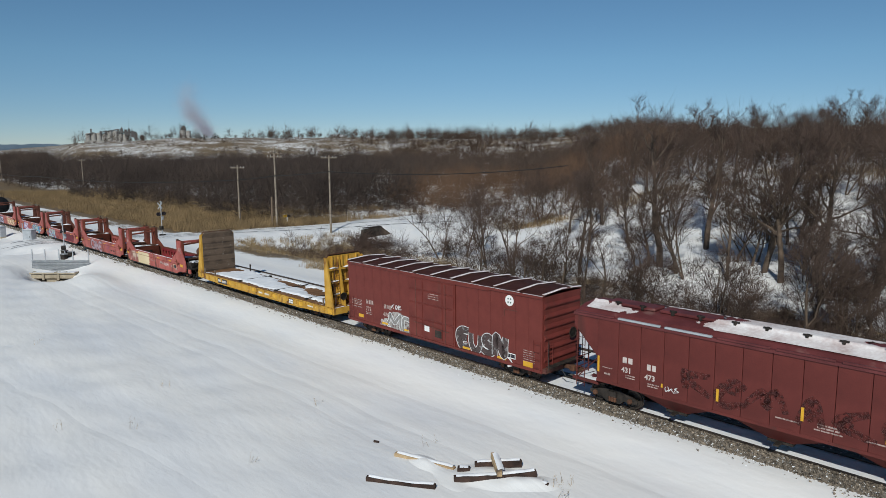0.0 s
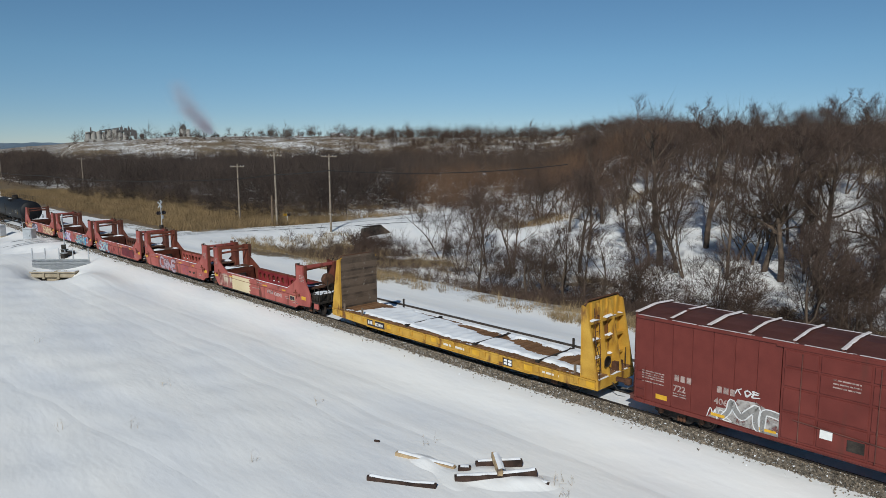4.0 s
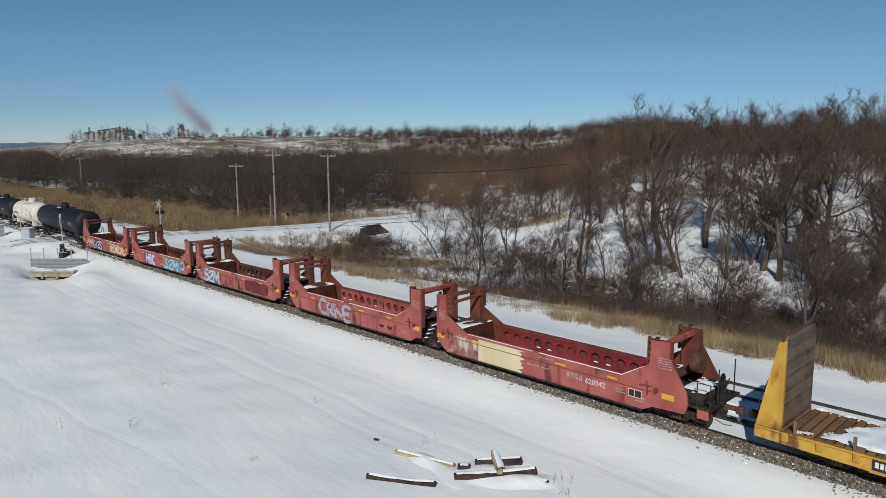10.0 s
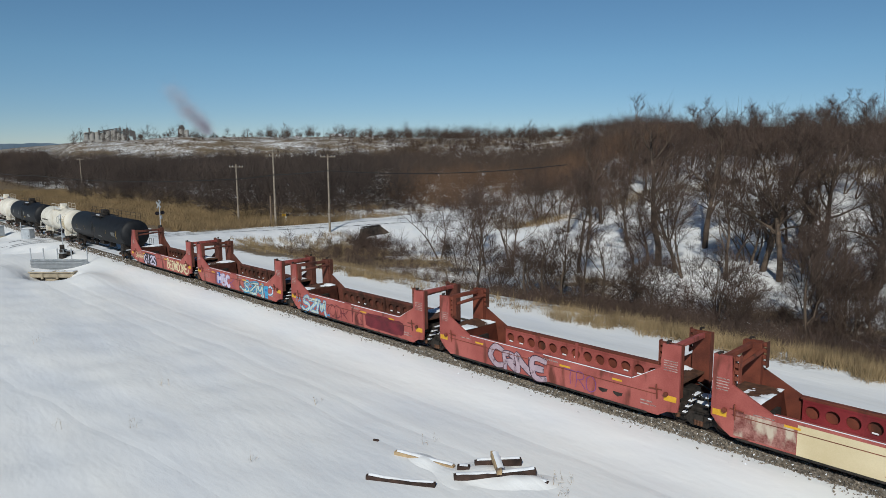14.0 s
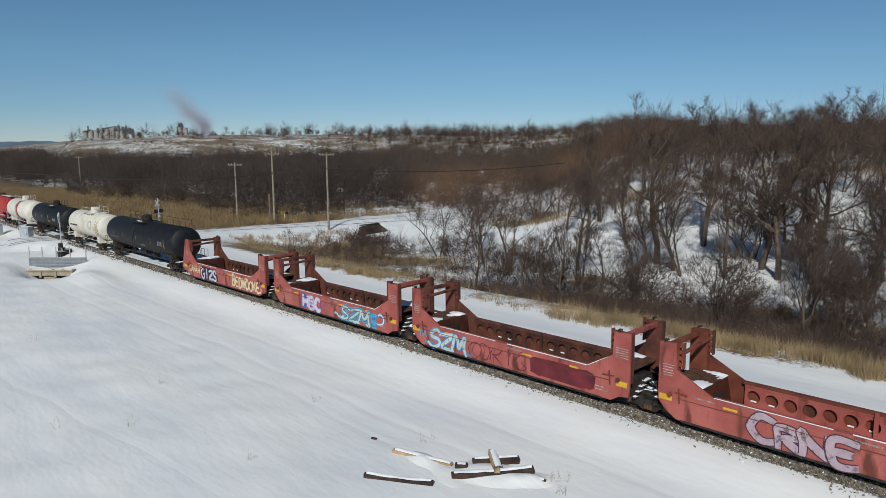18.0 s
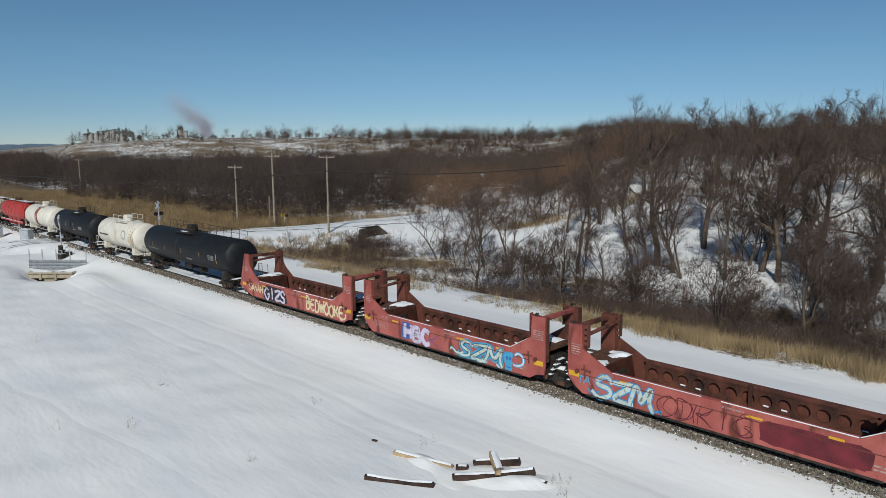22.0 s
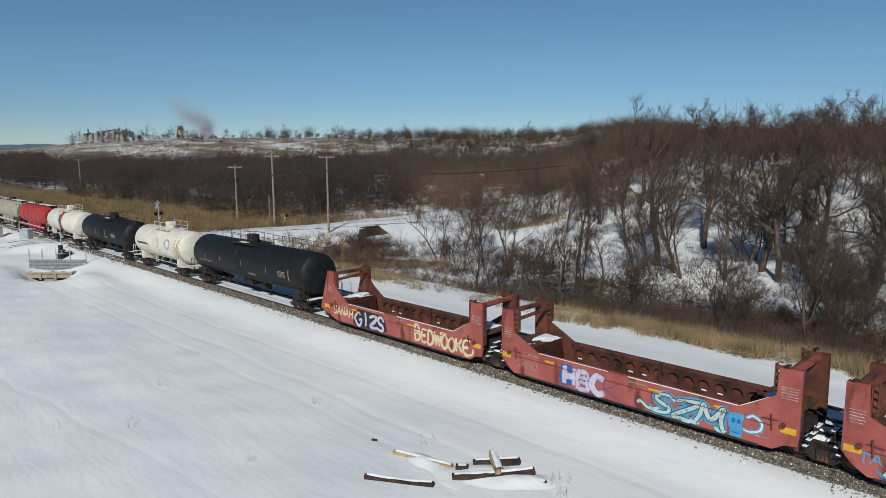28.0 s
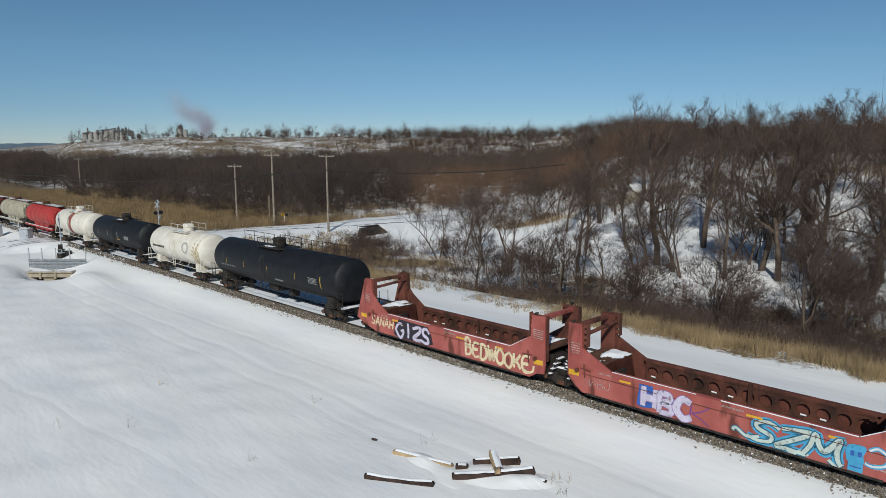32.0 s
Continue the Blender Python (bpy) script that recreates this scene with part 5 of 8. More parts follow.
    sprayed(car, -4.15, -3.5, 1.5, 1.75, f, (3, 4, 6), S_WHITE, S_WHITE, 0.1, 0.0, label="small white tag")
    marks(car, [(-7.35, 1.6, 0.1, 0.72), (-2.0, 1.65, 0.1, 0.5), (1.05, 1.75, 0.1, 0.5), (3.65, 1.7, 0.12, 0.5), (-4.3, 1.62, 0.08, 0.16)], f)
    sprayed(car, -3.4, 4.8, 1.6, 2.7, f, (4, 5, 2, 7, 4, 3), S_FAINT, S_FAINT, 0.26, 0.1, label="faint dark painted-over graffiti")
    CARS.append((car, middle))


hopper_car(21.35)


# ---- the bulkhead flatcar ----
def flatcar(middle):
    car = thing("bulkhead_flatcar", "yellow bulkhead flatcar with a snowy plank deck", "freight car", "cars of the freight train")
    L, Y = 10.2, 1.5
    for s in (-1, 1):
        y = s * Y
        bm = bmesh.new()
        prism(bm, [(-L, 0.62), (-L, 1.06), (L, 1.06), (L, 0.62), (6.5, 0.52), (-6.5, 0.52)], y - 0.05, y + 0.05)
        part("side_sill", bm, YELLOW, car)
        part("sill_flange", boxes((-L, L, y - 0.1, y + 0.1, 1.0, 1.06), (-6.5, 6.5, y - 0.09, y + 0.09, 0.5, 0.55)), YELLOW, car)
        for i in range(17):
            x = -9.2 + i * 1.15
            share("stake_pocket", "pocket", lambda: boxes((-0.11, 0.11, -0.06, 0.06, 0.72, 1.05), (-0.06, 0.06, -0.075, 0.0, 0.78, 1.0), bevel=0.01), YELLOW, car, pose(x, y + s * 0.05, 0))
        share("lower_sill", "lowsill", lambda: boxes((-8.6, 8.6, -0.04, 0.04, 0.3, 0.52)), GRIME, car, pose(0, s * 0.75, 0))
    part("centre_sill", boxes((-L, L, -0.35, 0.35, 0.42, 0.95)), GRIME, car)
    part("deck_base", boxes((-L, L, -1.4, 1.4, 0.96, 1.06)), GRIME, car)
    r = random.Random(3)
    for i in range(64):
        x = -L + 0.16 + i * (2 * L / 64)
        share("deck_plank", "deck_plank", lambda: boxes((-0.125, 0.125, -1.5, 1.5, 1.04, 1.115), bevel=0.01), DECK, car, pose(x, 0, r.uniform(-0.008, 0.012)))
    spots = ((-9.0, 0.3, 1.6, 2.0), (-8.4, 1.0, 1.6, 0.7), (0.2, 0.95, 1.7, 0.4), (1.9, 0.8, 1.5, 0.6), (4.4, 0.75, 1.2, 0.7), (5.6, 0.4, 1.5, 0.85), (7.9, 0.1, 1.0, 0.75), (8.2, 0.9, 0.9, 0.6), (-3.0, 1.3, 2.6, 0.2), (5.4, -1.35, 4.8, 0.38), (-4.0, -1.45, 7.5, 0.34))
    snow_sheet(car, -9.35, 9.3, -1.5, 1.5, 1.118, 0.09, 11, lambda X, Y: np.max([1 - ((X - a) / w) ** 2 - ((Y - b) / h) ** 2 for a, b, w, h in spots], 0) * 0.9 - 0.25 + 0 * X, 0.08)
    snow_sheet(car, -9.4, 9.2, 1.38, 1.56, 1.06, 0.12, 12, lambda X, Y: -0.2 + 0.25 * np.sin(X * 6.5), 0.09)
    for x in (-2.9, 2.6, 6.8):
        part("lashing_bar", boxes((x - 0.035, x + 0.035, -1.4, 1.4, 1.17, 1.23), (x - 0.1, x + 0.1, -1.45, -1.3, 1.1, 1.24), (x - 0.1, x + 0.1, 1.3, 1.45, 1.1, 1.24)), GRIME, car)
    for x, y in ((-7.0, -1.5), (-8.9, -1.5), (-6.5, 1.48), (6.85, 1.48), (9.0, -1.42)):
        part("stake", boxes((x - 0.05, x + 0.05, y - 0.05, y + 0.05, 0.95, 1.55 if y < 0 else 1.75), bevel=0.01), GRIME if y > 0 else PLANK, car)
    # bulkheads: plank wall on the inside, braced frame outside
    for e in (-1, 1):
        bh = part("bulkhead", boxes((min(e * 9.42, e * 9.5), max(e * 9.42, e * 9.5), -1.38, 1.38, 1.1, 4.45)), YELLOW, car, "yellow steel bulkhead frame")
        for y in (-1.46, -0.5, 0.5, 1.46):
            bm = bmesh.new()
            prism(bm, [(e * 9.4, 0.6), (e * 10.28, 0.6), (e * 10.28, 1.0), (e * 9.62, 4.3), (e * 9.4, 4.38)], y - 0.05, y + 0.05)
            part("brace_post", bm, YELLOW, bh)
            if abs(y) > 1:
                part("post_flange", boxes((min(e * 9.36, e * 9.44), max(e * 9.36, e * 9.44), y - 0.07, y + 0.07, 0.65, 4.38)), YELLOW, bh)
        part("top_beam", rods(((e * 9.48, -1.46, 4.34), (e * 9.48, -1.2, 4.56), 0.045), ((e * 9.48, -1.2, 4.56), (e * 9.48, 1.2, 4.56), 0.045), ((e * 9.48, 1.2, 4.56), (e * 9.48, 1.46, 4.34), 0.045), n=6), RUST, bh)
        for y in (-1.0, -0.2, 0.25, 1.0):
            part("stiffener", boxes((min(e * 9.5, e * 9.6), max(e * 9.5, e * 9.6), y - 0.04, y + 0.04, 1.1, 4.45)), YELLOW, bh)
        part("ladder_rail", rods(((e * 9.86, -0.95, 1.1), (e * 9.66, -0.95, 4.2), 0.02), ((e * 9.86, -0.6, 1.1), (e * 9.66, -0.6, 4.2), 0.02), *[((e * (9.86 - 0.2 * q / 8), -0.95, 1.3 + q * 0.36), (e * (9.86 - 0.2 * q / 8), -0.6, 1.3 + q * 0.36), 0.015) for q in range(8)], n=5), RUST, bh)
        for z in (1.7, 2.6, 3.5):
            part("cross_beam", boxes((min(e * 9.5, e * 9.75), max(e * 9.5, e * 9.75), -1.4, 1.4, z, z + 0.12)), YELLOW, bh)
            snow_sheet(bh, min(e * 9.52, e * 9.78), max(e * 9.52, e * 9.78), -1.3, 1.3, z + 0.125, 0.09, int(z * 10), lambda X, Y: -0.1 + 0.35 * np.sin(Y * 5 + z), 0.08)
        for k in range(26):
            z = 1.12 + k * 0.132
            top = min(z + 0.126, 4.55)
            w = 1.38 if top < 4.3 else 1.38 - 0.7 * (top - 4.3)
            part("wall_plank", boxes((min(e * 9.34, e * 9.42), max(e * 9.34, e * 9.42), -w, w + 0.14, z, top)), WALL_PLANK, bh)
        part("end_rail", rods(((e * 10.25, -1.3, 1.0), (e * 10.25, -1.3, 2.0), 0.02), ((e * 10.25, -1.3, 2.0), (e * 9.9, -1.3, 3.0), 0.02), ((e * 10.2, 0.9, 1.2), (e * 10.2, 0.9, 2.1), 0.02), n=5), GRIME, car)
        part("chain_box", boxes((min(e * 9.9, e * 10.15), max(e * 9.9, e * 10.15), 0.2, 0.8, 1.0, 1.5)), RUST, car)
        part("brake_wheel", lathe(bmesh.new(), [(e * 10.18, 0.26), (e * 10.21, 0.26), (e * 10.21, 0.21), (e * 10.18, 0.21)], 14, "x", (0, -0.6, 1.75)), GRIME, car)
        part("end_sill", boxes((min(e * 10.0, e * 10.3), max(e * 10.0, e * 10.3), -1.5, 1.5, 0.62, 1.05)), YELLOW, car)
        snow_sheet(car, min(e * 9.55, e * 10.28), max(e * 9.55, e * 10.28), -1.4, 1.4, 1.06, 0.1, 17, lambda X, Y: -0.05 + 0 * X)
        truck(car, e * 7.6)
        coupler(car, e * 10.3, e)
        hose(car, e * 10.35, e)
    f = -Y - 0.056
    part("number_panel", boxes((-6.45, -4.75, f - 0.004, f + 0.01, 0.6, 0.99)), S_BLACK, car, "black number panel")
    owner_mark(car, -6.36, 0.7, 4, 0.11, 0.2, f - 0.005, S_WHITE)
    lettering("803310", -5.7, 0.69, 0.26, f - 0.006, car, WHITE_PAINT)
    part("data_panel", boxes((4.75, 5.35, f - 0.004, f + 0.01, 0.58, 0.94)), S_BLACK, car, "black data panel with white frames")
    part("data_frame", boxes((4.8, 5.02, f - 0.007, f - 0.004, 0.63, 0.75), (4.8, 5.02, f - 0.007, f - 0.004, 0.79, 0.9), (5.08, 5.3, f - 0.007, f - 0.004, 0.63, 0.75), (5.08, 5.3, f - 0.007, f - 0.004, 0.79, 0.9)), WHITE_PAINT, car)
    bars([(0.4, 2.0, 0.72, 0.12), (7.2, 8.2, 0.75, 0.1)], f, car, TANK_WHITE)
    marks(car, [(-4.7, 0.72, 0.55, 0.26), (-0.6, 0.72, 0.4, 0.25), (2.6, 0.66, 0.5, 0.28), (6.1, 0.64, 0.5, 0.28), (9.7, 0.7, 0.45, 0.28)], f)
    CARS.append((car, middle))


flatcar(-16.72)


# ---- the articulated well cars ----
def holed_plate(bm, x0, x1, z0, z1, y, n, r, thick=0.03):
    """A plate in x and z with a row of n round holes."""
    step = (x1 - x0) / n
    for i in range(n):
        a, b = x0 + i * step, x0 + (i + 1) * step
        cx, cz, k = (a + b) / 2, (z0 + z1) / 2, 16
        inner, outer = [], []
        for j in range(k):
            t = 2 * math.pi * (j + 0.5) / k
            c, s = math.cos(t), math.sin(t)
            m = 1 / max(abs(c) / (step / 2), abs(s) / ((z1 - z0) / 2))
            outer.append((cx + c * m, cz + s * m))
            inner.append((cx + c * r, cz + s * r))
        vo = [bm.verts.new((p, y, q)) for p, q in outer]
        vi = [bm.verts.new((p, y, q)) for p, q in inner]
        vd = [bm.verts.new((p, y + thick, q)) for p, q in inner]
        for j in range(k):
            q = (j + 1) % k
            bm.faces.new((vo[j], vo[q], vi[q], vi[j]))
            bm.faces.new((vi[j], vi[q], vd[q], vd[j]))
        for cxx, czz in ((a, z0), (b, z0), (b, z1), (a, z1)):
            near = sorted(range(k), key=lambda j: (outer[j][0] - cxx) ** 2 + (outer[j][1] - czz) ** 2)[:2]
            p = bm.verts.new((cxx, y, czz))
            bm.faces.new((p, vo[near[0]], vo[near[1]]))
    bmesh.ops.remove_doubles(bm, verts=bm.verts, dist=0.002)
    bmesh.ops.recalc_face_normals(bm, faces=bm.faces)
    return bm


def well_car(k, outside, inside, plate, last=False, first=False):
    car = thing("well_car", "faded red articulated container well car, empty, with graffiti", "freight car", "cars of the freight train")
    Y = 1.45
    left = [(-7.02, 1.0), (-6.7, 0.62), (-6.2, 0.3)]
    lo, ro = -7.03, 7.0
    if last:
        left = [(-7.74, 0.95), (-7.0, 0.62), (-6.2, 0.42), (-5.8, 0.3)]
    right = [(6.1, 0.3), (6.5, 0.55), (6.95, 0.62), (7.0, 1.0)]
    if first:
        right = [(5.6, 0.3), (6.1, 0.55), (7.5, 0.62), (7.62, 1.0)]
    up_right = [(7.0, 3.43), (6.22, 3.4), (6.15, 2.36), (4.85, 1.57)]
    if first:
        up_right = [(7.55, 1.5), (6.78, 2.75), (6.75, 3.43), (5.95, 3.4), (5.9, 2.36), (4.6, 1.57)]
    up_left = [(-4.7, 1.57), (-6.25, 2.36), (-6.3, 3.46), (-7.0, 3.43)]
    if last:
        up_left = [(-4.71, 1.57), (-5.74, 2.2), (-6.2, 2.7), (-6.22, 3.52), (-6.85, 3.5), (-7.45, 1.75)]
    outline = left + right + up_right + up_left
    for s in (-1, 1):
        bm = bmesh.new()
        prism(bm, outline, s * Y - 0.05, s * Y + 0.05)
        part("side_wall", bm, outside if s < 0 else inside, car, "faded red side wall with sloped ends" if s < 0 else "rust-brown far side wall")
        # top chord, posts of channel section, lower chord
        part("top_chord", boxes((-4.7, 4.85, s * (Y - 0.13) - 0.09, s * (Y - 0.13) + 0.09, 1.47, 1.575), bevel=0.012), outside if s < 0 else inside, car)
        part("bottom_chord", boxes((-6.0, 5.6, s * (Y - 0.06) - 0.12, s * (Y - 0.06) + 0.1, 0.24, 0.33)), GRIME, car)
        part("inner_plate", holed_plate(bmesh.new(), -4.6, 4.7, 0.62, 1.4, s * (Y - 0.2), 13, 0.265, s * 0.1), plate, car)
        if s > 0:
            for i in range(13):
                x = -4.6 + 9.3 / 13 * (i + 0.5)
                if (i * 7 + k) % 5 in (1, 3):
                    part("snow", rods(((x - 0.12, Y - 0.13, 0.81), (x + 0.1, Y - 0.13, 0.8), 0.035), n=6), SNOW, car)
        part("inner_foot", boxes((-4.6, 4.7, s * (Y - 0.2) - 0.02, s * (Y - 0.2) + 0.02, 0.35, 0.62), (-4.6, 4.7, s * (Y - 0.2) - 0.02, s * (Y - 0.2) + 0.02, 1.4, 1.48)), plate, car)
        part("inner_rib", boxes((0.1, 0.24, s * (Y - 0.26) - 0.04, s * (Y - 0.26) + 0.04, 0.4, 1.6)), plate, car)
        for x0, x1 in ((up_left[-1][0] if not last else -6.85, -6.22), (up_right[1][0] if not first else 5.95, ro if not first else 6.78)):
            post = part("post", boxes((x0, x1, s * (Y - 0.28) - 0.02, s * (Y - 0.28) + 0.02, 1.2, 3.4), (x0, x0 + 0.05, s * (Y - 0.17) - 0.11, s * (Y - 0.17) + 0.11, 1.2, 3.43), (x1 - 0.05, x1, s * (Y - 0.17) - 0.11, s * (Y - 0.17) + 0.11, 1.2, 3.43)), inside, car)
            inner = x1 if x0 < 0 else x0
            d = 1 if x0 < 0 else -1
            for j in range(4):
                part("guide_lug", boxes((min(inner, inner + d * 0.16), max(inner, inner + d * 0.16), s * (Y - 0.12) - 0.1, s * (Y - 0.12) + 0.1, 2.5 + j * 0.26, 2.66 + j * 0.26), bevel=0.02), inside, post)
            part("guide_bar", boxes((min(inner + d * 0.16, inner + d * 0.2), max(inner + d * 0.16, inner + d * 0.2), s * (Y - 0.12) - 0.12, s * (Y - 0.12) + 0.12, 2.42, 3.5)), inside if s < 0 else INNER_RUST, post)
            part("hook", rods(((x0 + 0.2, s * Y, 3.43), (x0 + 0.2, s * Y, 3.53), 0.06), ((x0 + 0.2, s * Y, 3.53), (x0 + 0.35, s * Y, 3.55), 0.05), n=6), GRIME, post)
    # beams between the posts, platforms, end plates
    ends = ((-1, lo if not last else -7.0), (1, ro if not first else 6.8))
    for d, xo in ends:
        x = xo - d * 0.35
        part("cross_beam", boxes((x - 0.1, x + 0.1, -1.36, 1.36, 3.18, 3.38), bevel=0.015), outside if d > 0 else inside, car)
        part("cross_pipe", rods(((x - d * 0.45, -1.3, 2.95), (x - d * 0.45, 1.3, 3.1), 0.09), n=10), inside, car)
        px = xo - d * 0.2
        part("end_platform", boxes((min(px, px - d * 1.5), max(px, px - d * 1.5), -1.2, 1.2, 1.62, 1.7)), RUST, car)
        snow_sheet(car, min(px - d * 0.5, px - d * 1.55), max(px - d * 0.5, px - d * 1.55), -1.2, 1.2, 1.705, 0.1, 20 + k, lambda X, Y: 0.0 + 0.3 * np.sin(Y * 2.3 + k) + 0.2 * np.sin(X * 5 + k), 0.08)
        bm = bmesh.new()
        xi = px - d * 1.5
        v = [bm.verts.new(p) for p in ((xi, -1.22, 1.66), (xi, 1.22, 1.66), (xi - d * 0.25, 1.22, 0.4), (xi - d * 0.25, -1.22, 0.4))]
        bm.faces.new(v)
        bmesh.ops.solidify(bm, geom=bm.faces[:], thickness=0.05)
        part("end_plate", bm, inside, car)
        # no hole cut: a dark block paints the shade inside the end plate
        part("opening", boxes((min(xi - d * 0.02, xi - d * 0.24), max(xi - d * 0.02, xi - d * 0.24), -0.4, 0.4, 0.6, 1.25)), GRIME, car)
        part("under_frame", boxes((min(xo, xi), max(xo, xi), -0.45, 0.45, 0.72, 1.3)), GRIME, car)
        part("side_bracket", rods(((xo - d * 0.75, -Y - 0.05, 1.42), (xo - d * 1.3, -Y - 0.12, 1.42), 0.025), ((xo - d * 0.95, -Y - 0.05, 1.0), (xo - d * 0.95, -Y - 0.14, 1.65), 0.03), ((xo - d * 0.55, -Y - 0.04, 1.3), (xo - d * 0.55, -Y - 0.16, 1.3), 0.1), n=8), inside, car)
        part("bolster", boxes((min(xo + d * 0.05, xo + d * 0.7), max(xo + d * 0.05, xo + d * 0.7), -0.9, 0.9, 0.62, 0.86)), GRIME, car)
        part("hose_rack", rods(((xo, -0.7, 1.0), (xo + d * 0.6, -0.55, 0.85), 0.03), ((xo, 0.2, 1.5), (xo + d * 0.6, 0.3, 1.2), 0.03), ((xo, -0.2, 1.25), (xo + d * 0.6, -0.3, 1.0), 0.025), n=6), WIRE, car, kind="stuff")
        for j, (ya, yb, z) in enumerate(((-1.32, -0.62, 0.62), (-1.28, -0.7, 0.86), (-1.2, -0.55, 1.1), (-1.05, -0.3, 1.34))):
            xa = xo + d * (0.12 + 0.09 * j)
            step = part("crossover_step", boxes((xa - 0.1, xa + 0.1, ya, yb, z - 0.04, z), bevel=0.008), GRIME, car)
            if (j + k) % 3 != 1 or d > 0:
                part("snow", boxes((xa - 0.09, xa + 0.08, ya + 0.05, yb - 0.06 - 0.05 * j, z, z + 0.05), bevel=0.02), SNOW, step)
        part("step_hanger", rods(((xo + d * 0.1, -1.2, 0.4), (xo + d * 0.4, -0.95, 1.5), 0.022), ((xo + d * 0.1, -0.7, 0.5), (xo + d * 0.45, -0.5, 1.5), 0.022), n=5), GRIME, car)
        snow_sheet(car, min(xo, xo + d * 0.65), max(xo, xo + d * 0.65), -0.9, 0.9, 0.87, 0.1, 40 + k, lambda X, Y: 0.05 + 0.5 * np.sin(Y * 7 + k), 0.07)
    part("floor", boxes((-5.2, 5.2, -1.25, 1.25, 0.28, 0.34), *[(x - 0.12, x + 0.12, -1.25, 1.25, 0.34, 0.5) for x in (-4.5, -1.5, 1.5, 4.5)]), inside, car)
    snow_sheet(car, -5.0, 5.0, -1.2, 1.2, 0.345, 0.06, 60 + k, lambda X, Y: -0.05 + 0.1 * np.sin(X + k), 0.25)
    # rim of snow on the near edge
    rim = [(a, b) for a, b in ((up_left[0], up_left[1]), ((4.85 if not first else 4.6, 1.57), (6.1 if not first else 5.85, 2.33)))]
    part("snow", rods(((-4.7, -Y, 1.585), (-0.3 - 0.2 * k, -Y, 1.583), 0.018), ((0.1, -Y, 1.583), (4.8, -Y, 1.583), 0.024), ((rim[1][0][0], -Y, 1.6), (rim[1][1][0] - 0.2, -Y, 2.2), 0.02), n=6), SNOW, car)
    part("weld_bar", boxes((-6.2, 6.0, -Y - 0.062, -Y - 0.05, 1.17, 1.2)), inside, car)
    if not last:
        truck(car, -7.675)
    else:
        truck(car, -6.75)
        coupler(car, -7.75, -1)
        hose(car, -7.75, -1)
        for y in (-0.9, 0.2, 0.9):
            part("end_rail", rods(((-7.6, y, 1.2), (-7.6, y, 2.3), 0.02), n=5), GRIME, car)
    if first:
        truck(car, 7.0)
        part("end_deck", boxes((6.8, 8.5, -1.4, 1.4, 0.95, 1.05)), GRIME, car)
        part("end_drum", lathe(bmesh.new(), [(6.9, 0.1), (6.95, 0.42), (7.35, 0.42), (7.4, 0.1)], 16, "x", (0, 0.3, 2.3)), RUST, car)
        snow_sheet(car, 7.1, 8.1, -1.2, 0.9, 1.5, 0.12, 71, lambda X, Y: 0.1 * np.sin(Y * 4) - 0.05)
        part("end_box", boxes((7.05, 8.15, -1.25, 0.95, 1.05, 1.5), bevel=0.03), GRIME, car)
        part("brake_wheel", lathe(bmesh.new(), [(8.45, 0.28), (8.48, 0.28), (8.48, 0.23), (8.45, 0.23)], 16, "x", (0, -0.3, 2.0)), GRIME, car)
        for y, z in ((-0.6, 2.5), (0.9, 2.6), (-0.3, 2.0)):
            part("end_rail", rods(((8.45, y, 1.05), (8.45, y, z), 0.028), n=6), GRIME, car)
        part("corner_rail", rods(((8.45, -1.3, 1.05), (8.45, -1.3, 2.0), 0.025), ((8.45, -1.3, 2.0), (7.9, -1.3, 2.0), 0.02), ((7.9, -1.3, 2.0), (7.9, -1.3, 1.05), 0.025), n=6), GRIME, car)
        for y0, z0, y1, z1 in ((-1.2, 1.2, -0.6, 1.6), (-0.3, 1.7, 0.8, 1.5), (0.1, 1.1, 0.9, 1.7)):
            part("brake_pipe", rods(((8.3, y0, z0), (8.4, (y0 + y1) / 2, max(z0, z1) + 0.1), 0.03), ((8.4, (y0 + y1) / 2, max(z0, z1) + 0.1), (8.25, y1, z1), 0.03), n=6), GRIME, car)
        coupler(car, 8.5, 1)
        hose(car, 8.5, 1)
        part("truck_guard", boxes((8.0, 8.45, -1.45, -1.35, 0.6, 0.95)), outside, car)
    f = -Y - 0.053
    marks(car, [((-6.95 if not last else -7.3), 1.02, 0.55, 0.24), (6.35 if not first else 6.5, 1.02, 0.55, 0.24), (-4.3, 1.27, 0.55, 0.09), (1.1, 1.27, 0.6, 0.09), (3.9, 1.3, 0.5, 0.09)], f)
    bars([(-6.85, -6.35, 2.5 - 0.11 * j, 0.04) for j in range(5)] + [(6.3, 6.9, 2.7 - 0.1 * j, 0.04) for j in range(5)] + [(0.15, 1.0, 1.38, 0.07), (5.3, 5.9, 0.75, 0.06), (-5.4, -4.6, 1.38, 0.05), (5.3, 6.0, 0.62, 0.05)], f if not first else f, car, S_RUB)
    CARS.append((car, -37.28 - 15.35 * k))
    return car, f


